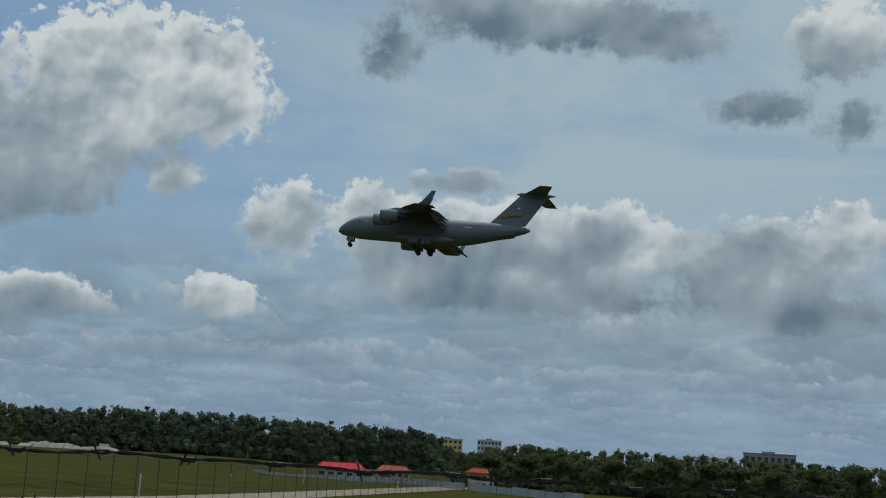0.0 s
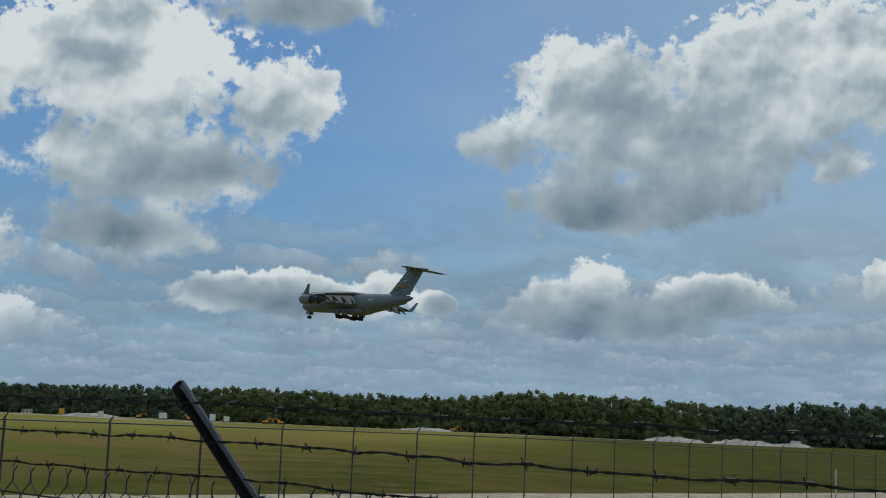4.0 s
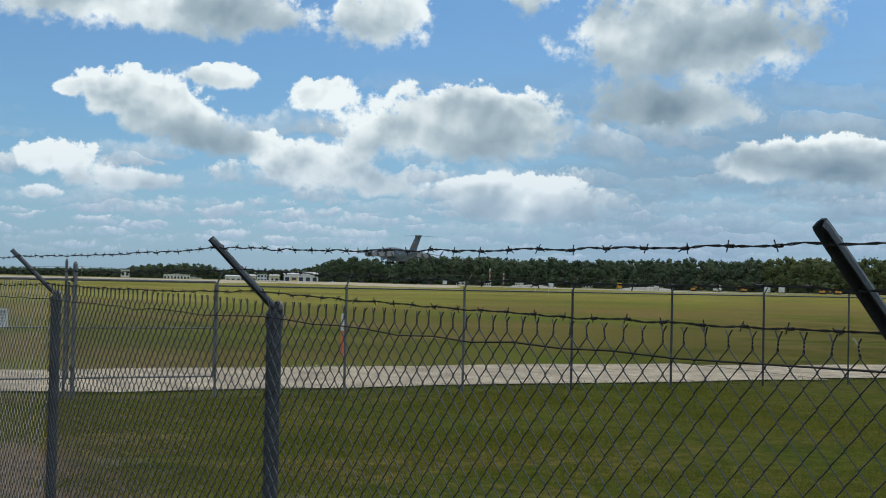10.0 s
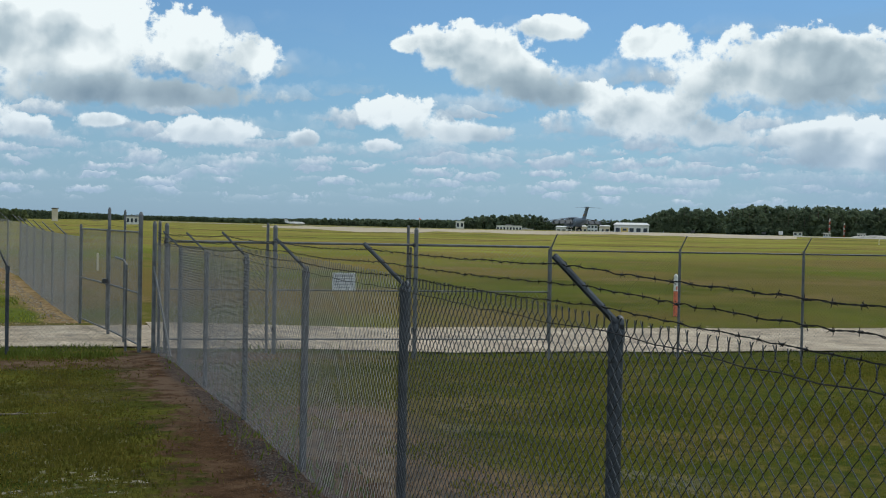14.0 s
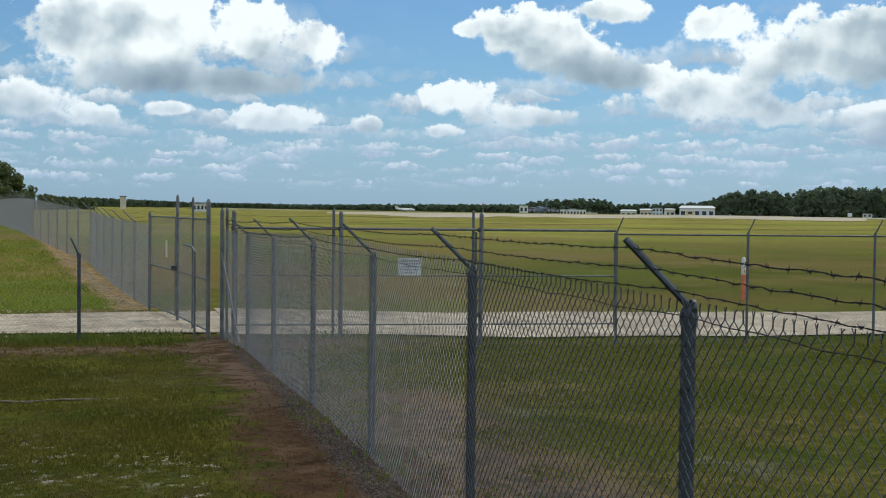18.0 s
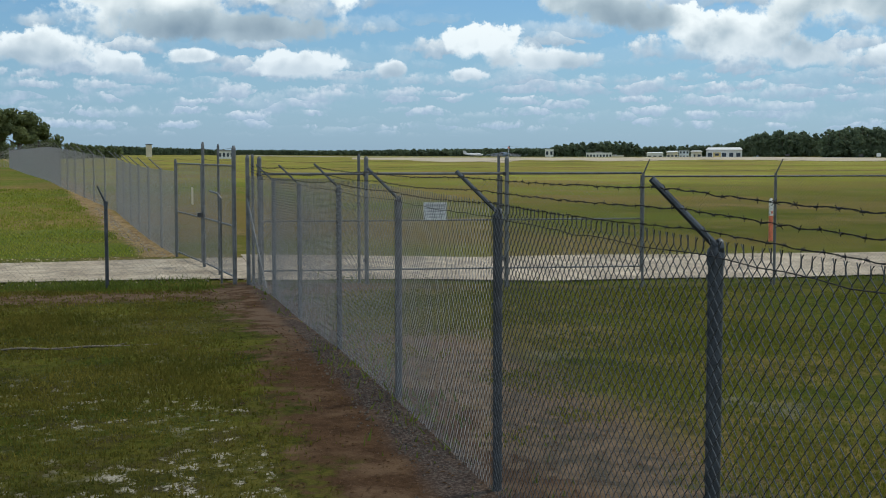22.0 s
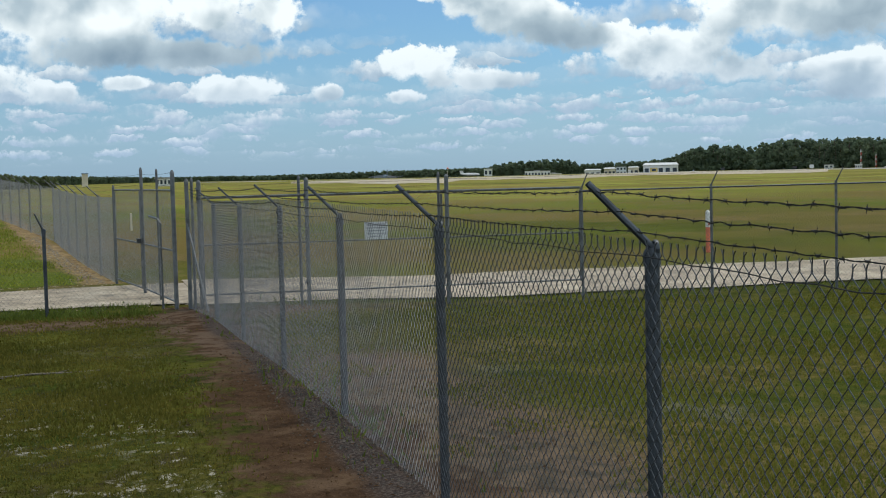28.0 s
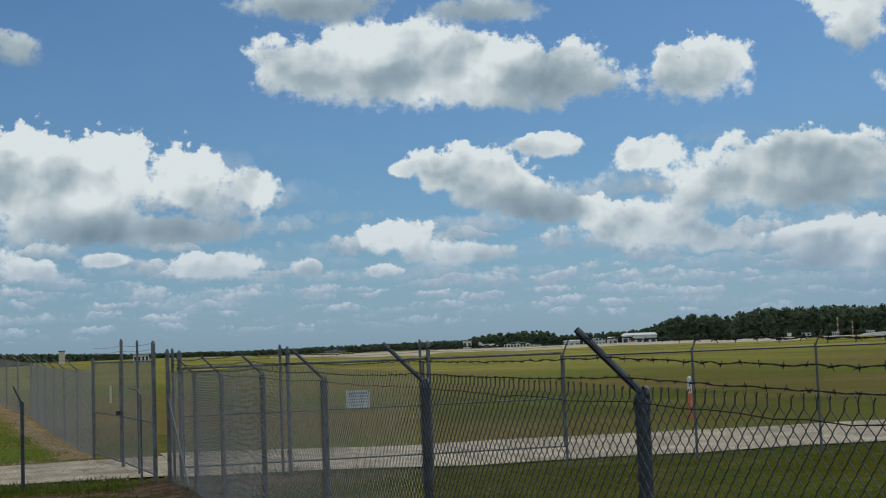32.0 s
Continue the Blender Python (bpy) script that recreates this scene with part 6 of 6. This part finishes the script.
def far_fence():
    f = thing("chain_link_fence", pose(-28.3, 0.9, 0), "long grey chain-link fence climbing over a grassy bank", "fence")
    inv = Matrix.Translation((28.3, -0.9, 0))
    pts = []
    for (x0, y0), (x1, y1) in zip(FAR, FAR[1:]):
        L = math.hypot(x1 - x0, y1 - y0)
        n = max(1, round(L / 3.0))
        pts += [(x0 + (x1 - x0) * i / n, y0 + (y1 - y0) * i / n) for i in range(n)]
    pts.append(FAR[-1])
    made = []
    heads = []
    for i, (x, y) in enumerate(pts):
        g = ground_z(x, y)
        if i:
            o = part("post", rodm((x, y, g - 0.05), (x, y, g + 1.86), 0.03, n=8), GATESTEEL, f, smooth=True)
            part("arm", rodm((x, y, g + 1.84), (x, y - 0.27, g + 2.1), 0.018, 0.012, n=6), GATESTEEL, o)
            made.append(o)
        heads.append((x, y, g))
    for i in range(0, len(pts) - 1):
        (x0, y0, g0), (x1, y1, g1) = heads[i], heads[i + 1]
        near = x0 > -52
        # the same wire again, in its lightest far tone
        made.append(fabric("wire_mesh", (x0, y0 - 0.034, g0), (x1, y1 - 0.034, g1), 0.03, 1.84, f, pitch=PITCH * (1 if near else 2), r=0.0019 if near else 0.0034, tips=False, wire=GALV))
    for s in (0.2, 0.55, 0.9):
        made.append(barbed("barbed_wire", [(x, y - 0.27 * s, g + 1.84 + 0.26 * s) for x, y, g in heads], f, barbs=False, r=0.003))
    for o in made:
        o.matrix_parent_inverse = inv


far_fence()


def screen_fence():
    """Pale sheeting on the fence at the end of the field."""
    f = thing("screened_fence", pose(-7, 144, 0), "pale fabric-screened fence at the end of the field", "fence")
    inv = Matrix.Translation((7, -144, 0))
    made = []
    for line, h in (([(-7.4, 144.5), (4.3, 118)], 0.85), ([(-7.9, 146), (-22, 180), (-39, 231), (-62, 284)], 0.8)):
        for (x0, y0), (x1, y1) in zip(line, line[1:]):
            n = max(2, round(math.hypot(x1 - x0, y1 - y0) / 4))
            for i in range(n):
                a = Vector((x0 + (x1 - x0) * i / n, y0 + (y1 - y0) * i / n))
                b = Vector((x0 + (x1 - x0) * (i + 1) / n, y0 + (y1 - y0) * (i + 1) / n))
                u = (b - a).normalized()
                w = Vector((-u.y, u.x)) * 0.015
                g = ground_z(a.x, a.y)
                lo, hi = g + 0.05, g + h - 0.06 * ((i * 7) % 3)
                bm = loft([[(p.x - w.x, p.y - w.y, lo), (p.x + w.x, p.y + w.y, lo), (p.x + w.x, p.y + w.y, hi), (p.x - w.x, p.y - w.y, hi)] for p in (a + u * 0.05, b - u * 0.05)])
                made.append(part("screen_panel", bm, PANEL, f))
                made.append(part("post", rodm((a.x, a.y, g - 0.05), (a.x, a.y, g + h + 0.1), 0.04, n=6), STEEL, f))
    for o in made:
        o.matrix_parent_inverse = inv


screen_fence()


# ---- far buildings and vehicles ----
def hall(name, b, d, w, dep, h, wall, roof, label, turn=0.0, bays=4, storeys=1, pitch=0.0, category="building", doors=False):
    """A building with walls, a roof and a row of openings on each storey; its front faces the field."""
    p = at(b, d)
    t = thing(name, pose(p.x, p.y, ground_z(p.x, p.y), 0, 0, -b + turn), label, category)
    part("wall", boxm(-w / 2, -dep / 2, -0.3, w / 2, dep / 2, h), wall, t)
    if pitch:
        bm = loft([[(-w / 2 - 0.6, -dep / 2 - 0.8, h), (w / 2 + 0.6, -dep / 2 - 0.8, h), (w / 2 + 0.6, -dep / 2 - 0.8, h + 0.25), (-w / 2 - 0.6, -dep / 2 - 0.8, h + 0.25)],
                   [(-w / 2 + pitch * 0.8, -0.1, h + pitch), (w / 2 - pitch * 0.8, -0.1, h + pitch), (w / 2 - pitch * 0.8, -0.1, h + pitch + 0.2), (-w / 2 + pitch * 0.8, -0.1, h + pitch + 0.2)],
                   [(-w / 2 - 0.6, dep / 2 + 0.8, h), (w / 2 + 0.6, dep / 2 + 0.8, h), (w / 2 + 0.6, dep / 2 + 0.8, h + 0.25), (-w / 2 - 0.6, dep / 2 + 0.8, h + 0.25)]])
        part("roof", bm, roof, t)
        part("ridge", boxm(-w / 2 + pitch * 0.8, -0.25, h + pitch + 0.1, w / 2 - pitch * 0.8, 0.15, h + pitch + 0.35), roof, t)
    else:
        part("roof", boxm(-w / 2 - 0.3, -dep / 2 - 0.3, h, w / 2 + 0.3, dep / 2 + 0.3, h + 0.35), roof, t)
        if w > 11:
            part("roof_unit", boxm(-w * 0.15, -dep * 0.2, h + 0.35, w * 0.1, dep * 0.2, h + 1.3), ROOFGREY, t)
    for s in range(storeys):
        z0 = h * (s + 0.28) / storeys if not doors else 0.1
        z1 = h * (s + 0.78) / storeys if not doors else h * 0.58
        for i in range(bays):
            x = -w / 2 + w * (i + 0.5) / bays
            ww = w / bays * (0.55 if not doors else 0.6)
            # an open bay is a dark panel, its inner shade put into the colour
            win = part("window" if not doors else "door_opening", boxm(x - ww / 2, -dep / 2 - 0.06, z0, x + ww / 2, -dep / 2 + 0.05, z1), WINDOW, t, "dark window" if not doors else "dark panel as the shade of an open bay")
            part("frame", boxm(x - ww / 2 - 0.08, -dep / 2 - 0.1, z1, x + ww / 2 + 0.08, -dep / 2 - 0.02, z1 + 0.12), WHITE, win)
    return t


hall("terminal_annex", -69.62, 1330, 26, 14, 7.4, WHITE, WHITE, "low white building with a row of dark windows", bays=8)
hall("annex_wing", -68.9, 1330, 16, 10, 4.4, CREAM, WHITE, "low cream wing beside the white building", bays=5)
hall("hut", -71.8, 1010, 6.5, 5, 5.6, WHITE, WHITE, "small white hut beside the runway", bays=2)
hall("hangar", -67.2, 1150, 14, 12, 4.6, WHITE, WHITE, "low white hangar with a shallow pale roof", pitch=0.9, bays=3, doors=True)
hall("hangar", -66.45, 1150, 10, 12, 5.4, CREAM, WHITE, "cream shed with a shallow white roof", pitch=1.0, bays=3, doors=True)
hall("hangar", -65.95, 1180, 9, 12, 7.4, PALEBLUE, DARKGREY, "tall pale blue building with a dark flat roof", bays=3, storeys=2)
hall("hangar", -65.42, 1130, 9, 12, 5.6, CREAM, WHITE, "cream airport shed with dark doors", pitch=0.8, bays=2, doors=True)
hall("hangar", -64.25, 900, 23.5, 12, 4.7, WHITE, WHITE, "long white hangar with a broad pale roof", pitch=1.5, bays=5, doors=True)
hall("shed", -64.55, 880, 5.0, 4, 3.0, YELLOWWALL, WHITE, "small yellow shed before the white hangar", bays=1)
hall("hangar", -77.2, 1900, 60, 20, 5, WHITE, WHITE, "long white shed on the far horizon", bays=8)
hall("gatehouse", -86.0, 400, 4.6, 3, 2.3, WHITE, ROOFGREY, "small white gatehouse with dark windows past the gate", bays=4)
hall("shed", -57.2, 760, 5, 3, 2.0, WHITE, ROOFGREY, "small white equipment shed", bays=2)
hall("cabin", -56.0, 690, 3.4, 2.4, 1.7, WHITE, WHITE, "white site cabin beside the runway", bays=3)
hall("cabin", -54.6, 690, 4, 2.4, 1.7, WHITE, WHITE, "white site cabin beside the runway", bays=3)
hall("cabin", -51.6, 670, 5, 2.4, 1.8, CREAM, ROOFGREY, "cream site cabin before the wood", bays=3)
hall("pavilion", -8.6, 330, 11.5, 8, 1.5, CREAM, REDROOF, "open pavilion with a broad bright red roof", pitch=1.5, bays=5, doors=True)
hall("pavilion", -6.3, 345, 8.5, 7, 1.4, CREAM, CLAYROOF, "low house with an orange clay roof", pitch=1.6, bays=5)
hall("villa", -2.45, 262, 5.2, 4, 3.0, CREAM, CLAYROOF, "cream house with a clay tile roof", pitch=0.9, bays=4, storeys=2)
hall("apartment_block", -4.0, 800, 17, 14, 19.5, YELLOWWALL, CREAM, "yellow apartment block above the trees", bays=6, storeys=6, category="building")
hall("apartment_block", -2.2, 820, 15, 16, 20.5, PALEBLUE, WHITE, "white and blue apartment block above the trees", bays=7, storeys=6)
hall("office_block", 7.1, 700, 22, 14, 15.5, WHITE, ROOFGREY, "long white office block behind the trees", bays=8, storeys=3)
hall("office_block", 9.8, 640, 24, 14, 18.0, ROOFGREY, ROOFGREY, "grey office block behind the trees", bays=8, storeys=3)
hall("house", 2.6, 300, 6, 5, 1.9, ROOFGREY, ROOFGREY, "grey house under the oaks", pitch=1.2, bays=3)
hall("control_tower", -89.27, 640, 2.8, 2.8, 5.9, CREAM, DARKGREY, "square cream tower with a dark flat cap", bays=0, category="tower")


def lattice_mast(b, d, h):
    p = at(b, d)
    m = thing("lattice_mast", pose(p.x, p.y, ground_z(p.x, p.y)), "red and white lattice mast beside a site cabin", "mast")
    n = 6
    for i in range(n):
        z0, z1 = h * i / n, h * (i + 1) / n
        sec = part("mast_section", rodm((-0.24, -0.24, z0), (-0.24, -0.24, z1), 0.055, n=5), MASTRED if i % 2 == 0 else WHITE, m, "red section" if i % 2 == 0 else "white section")
        for x, y in ((0.24, -0.24), (0.24, 0.24), (-0.24, 0.24)):
            part("leg", rodm((x, y, z0), (x, y, z1), 0.055, n=5), MASTRED if i % 2 == 0 else WHITE, sec)
        part("brace", rodm((-0.24, -0.24, z0), (0.24, -0.24, z1), 0.03, n=4), WHITE, sec)
        part("brace", rodm((0.24, -0.24, z0), (-0.24, -0.24, z1), 0.03, n=4), WHITE, sec)


lattice_mast(-55.9, 700, 9.5)
lattice_mast(-55.3, 730, 7.5)


def windsock(b, d):
    p = at(b, d)
    w = thing("windsock", pose(p.x, p.y, ground_z(p.x, p.y)), "orange windsock on a white pole", "windsock")
    part("pole", rodm((0, 0, -0.1), (0, 0, 7.2), 0.1, n=6), WHITE, w)
    part("sock", rodm((0, 0, 7.0), (3.6, 0, 6.3), 0.55, 0.25, n=10), ORANGE, w, "orange cloth cone")


windsock(-73.6, 1000)


def vehicle(name, b, d, L, W, H, paint, label, category="vehicle", turn=0.0):
    """A van, truck or machine body with cab, glass and wheels."""
    p = at(b, d)
    v = thing(name, pose(p.x, p.y, ground_z(p.x, p.y) + 0.02, 0, 0, -b + turn), label, category)
    part("body", boxm(-L / 2, -W / 2, 0.55, L * 0.22, W / 2, H, bevel=0.08), paint, v)
    cab = part("cab", loft([[(L * 0.23, -W / 2, 0.5), (L / 2, -W / 2, 0.5), (L / 2, -W / 2, H * 0.55), (L * 0.42, -W / 2, H * 0.9), (L * 0.23, -W / 2, H * 0.9)], [(L * 0.23, W / 2, 0.5), (L / 2, W / 2, 0.5), (L / 2, W / 2, H * 0.55), (L * 0.42, W / 2, H * 0.9), (L * 0.23, W / 2, H * 0.9)]]), paint, v)
    part("side_window", boxm(L * 0.27, -W / 2 - 0.02, H * 0.58, L * 0.41, W / 2 + 0.02, H * 0.82), WINDOW, cab, "dark side windows")
    for x in (-L * 0.32, L * 0.33):
        for y in (-W / 2, W / 2 - 0.25):
            part("wheel", rodm((x, y, 0.45), (x, y + 0.25, 0.45), 0.45, n=12), TYRE, v)
    return v


def excavator(b, d, turn, label):
    p = at(b, d)
    e = thing("excavator", pose(p.x, p.y, ground_z(p.x, p.y) + 0.02, 0, 0, -b + turn), label, "excavator")
    for y in (-1.3, 1.3):
        part("track", loft([[(-2.2, y - 0.3, 0.5), (-1.8, y - 0.3, 0.02), (1.8, y - 0.3, 0.02), (2.2, y - 0.3, 0.5), (1.8, y - 0.3, 0.95), (-1.8, y - 0.3, 0.95)], [(-2.2, y + 0.3, 0.5), (-1.8, y + 0.3, 0.02), (1.8, y + 0.3, 0.02), (2.2, y + 0.3, 0.5), (1.8, y + 0.3, 0.95), (-1.8, y + 0.3, 0.95)]]), TYRE, e, "black steel track")
    part("house", boxm(-2.2, -1.3, 1.0, 1.2, 1.3, 2.3, bevel=0.1), MACHINE, e)
    cab = part("cab", boxm(0.2, -1.3, 2.3, 1.4, -0.2, 3.3, bevel=0.06), MACHINE, e)
    part("cab_glass", boxm(0.35, -1.33, 2.5, 1.43, -0.25, 3.1), WINDOW, cab, "dark cab glass")
    part("boom", loft([[(x, y, z) for y, z in ((-0.2, zz - 0.25), (0.2, zz - 0.25), (0.2, zz + 0.25), (-0.2, zz + 0.25))] for x, zz in ((1.0, 1.9), (2.8, 3.9), (4.6, 3.6))]), MACHINE, e)
    part("stick", rodm((4.6, 0, 3.6), (5.6, 0, 1.4), 0.2, n=6), MACHINE, e)
    part("bucket", boxm(5.2, -0.5, 0.5, 6.2, 0.5, 1.4, bevel=0.1), DARKGREY, e, "dark digging bucket")
    for ob in e.children_recursive:
        ob.data.transform(Matrix.Scale(0.62, 4))


for b, d, tn in ((-41.6, 560, 20), (-41.0, 565, 160), (-33.4, 540, 10), (-44.9, 600, 150), (-47.0, 620, 0)):
    excavator(b, d, tn, "yellow excavator working on bare ground before the wood")
for b, d, tn, L, H, m, lab in ((-43.9, 500, 90, 8, 3.0, WHITE, "white lorry parked before the wood"), (-43.3, 500, 90, 6, 2.4, WHITE, "white van parked before the wood"), (-46.0, 540, 80, 7, 2.8, WHITE, "white lorry parked before the wood"),
                               (-48.6, 560, 90, 6, 2.4, WHITE, "white van beside the site cabins"), (-50.2, 580, 90, 8, 3.0, MACHINE, "orange lorry beside the site cabins"), (-53.2, 600, 90, 6, 2.2, WHITE, "white van beside the site cabins"),
                               (-57.9, 700, 90, 6, 2.4, WHITE, "white van on the far taxiway"), (-58.6, 720, 90, 5, 1.8, DARKGREY, "dark car on the far taxiway"), (-61.6, 760, 90, 5, 1.9, DARKGREY, "dark car on the far taxiway"),
                               (-63.3, 1000, 90, 12, 3.6, MACHINE, "yellow fire lorry before the white hangar"), (-65.6, 1050, 90, 7, 3, WHITE, "white van before the hangars"), (-18.7, 480, 70, 5.5, 2.2, WHITE, "white pickup on the grass before the wood"), (-7.6, 318, 90, 4.6, 1.6, WHITE, "white car beside the pavilion"), (-6.6, 312, 90, 4.6, 1.6, DARKGREY, "dark car beside the pavilion")):
    vehicle("lorry" if H > 2.5 else "van", b, d, L, 2.2, H, m, lab, turn=tn)


def rubble(b, d, L, h, seed, label):
    """A long heap of broken pale rubble."""
    rnd = random.Random(seed)
    p = at(b, d)
    V, F = [], []
    nx, ny = 26, 8
    for j in range(ny + 1):
        for i in range(nx + 1):
            x, y = -L / 2 + L * i / nx, -4 + 8 * j / ny
            e = max(0.0, math.sin(math.pi * i / nx)) ** 0.5 * math.sin(math.pi * j / ny)
            V.append((x, y, -0.05 + h * e * (0.6 + 0.6 * abs(noise.noise((x * 0.25 + seed, y * 0.4, 0)))) + rnd.uniform(-0.12, 0.12) * e))
    for j in range(ny):
        for i in range(nx):
            a = j * (nx + 1) + i
            F.append((a, a + 1, a + nx + 2, a + nx + 1))
    ob = mesh_ob("spoil_mound", V, F, PILE)
    ob.matrix_world = pose(p.x, p.y, ground_z(p.x, p.y), 0, 0, -b)
    tagged(ob, label, "rubble", "heaps before the wood")


rubble(-23.8, 475, 22, 2.4, 1, "long pale heap of broken rubble before the wood")
rubble(-20.9, 465, 22, 2.4, 2, "white heap of broken rubble before the wood")
rubble(-18.9, 470, 14, 1.8, 3, "low grey heap of soil before the wood")
rubble(-34.6, 520, 22, 1.6, 4, "low pale heap of rubble before the wood")
rubble(-49.0, 600, 26, 1.8, 5, "low pale heap of rubble before the wood")
rubble(-54.0, 640, 24, 1.6, 6, "low pale heap of rubble before the wood")


# ---- what moves ----
def motions():
    # the approach is turned 4.5 degrees from the x axis; (seconds, x, height, bank, nose-up)
    def flight(t, x, z, bank, pitch):
        y = 315 + 0.0787 * (-134.6 - x)
        return t, pose(x, y, max(z, ground_z(x, y) + 5.1), bank, pitch, -4.5)

    walk(plane, [flight(*row) for row in (
        (0, -24.8, 57.0, -4, 2.4), (1, -80.8, 52.2, -4, 2.3), (2, -137.6, 47.5, -3.5, 2.2), (3.5, -222.0, 41.4, -1.5, 2.1), (5, -306.4, 35.3, 0, 2.0), (6, -366.0, 31.4, 0, 2.0),
        (7, -426.0, 27.0, 0, 2.0), (8, -485.4, 22.8, 0, 2.2), (9, -546.4, 19.3, 0, 2.4), (10, -607.0, 15.7, 0, 2.6), (11, -670.1, 13.6, 0, 2.8), (12, -734.0, 10.2, 0, 2.6), (12.8, -785.0, 8.2, 0, 2.0),
        (14, -861.0, 6.0, 0, 0.8), (16, -1000.0, 0, 0, 0.4), (19, -1219.0, 0, 0, 0.6), (23, -1496.0, 0, 0, 0.7), (28, -1855.0, 0, 0, 0.7), (32, -2160.0, 0, 0, 0.7))])
    walk(jet, [(t, pose(x, y, 0.07, 0, 0, 75)) for t, x, y in ((0, -941.5, 71), (14, -913.0, 176), (20, -902.5, 224), (23, -896.0, 245), (29, -884.5, 284.5), (32, -878.5, 305))])


motions()
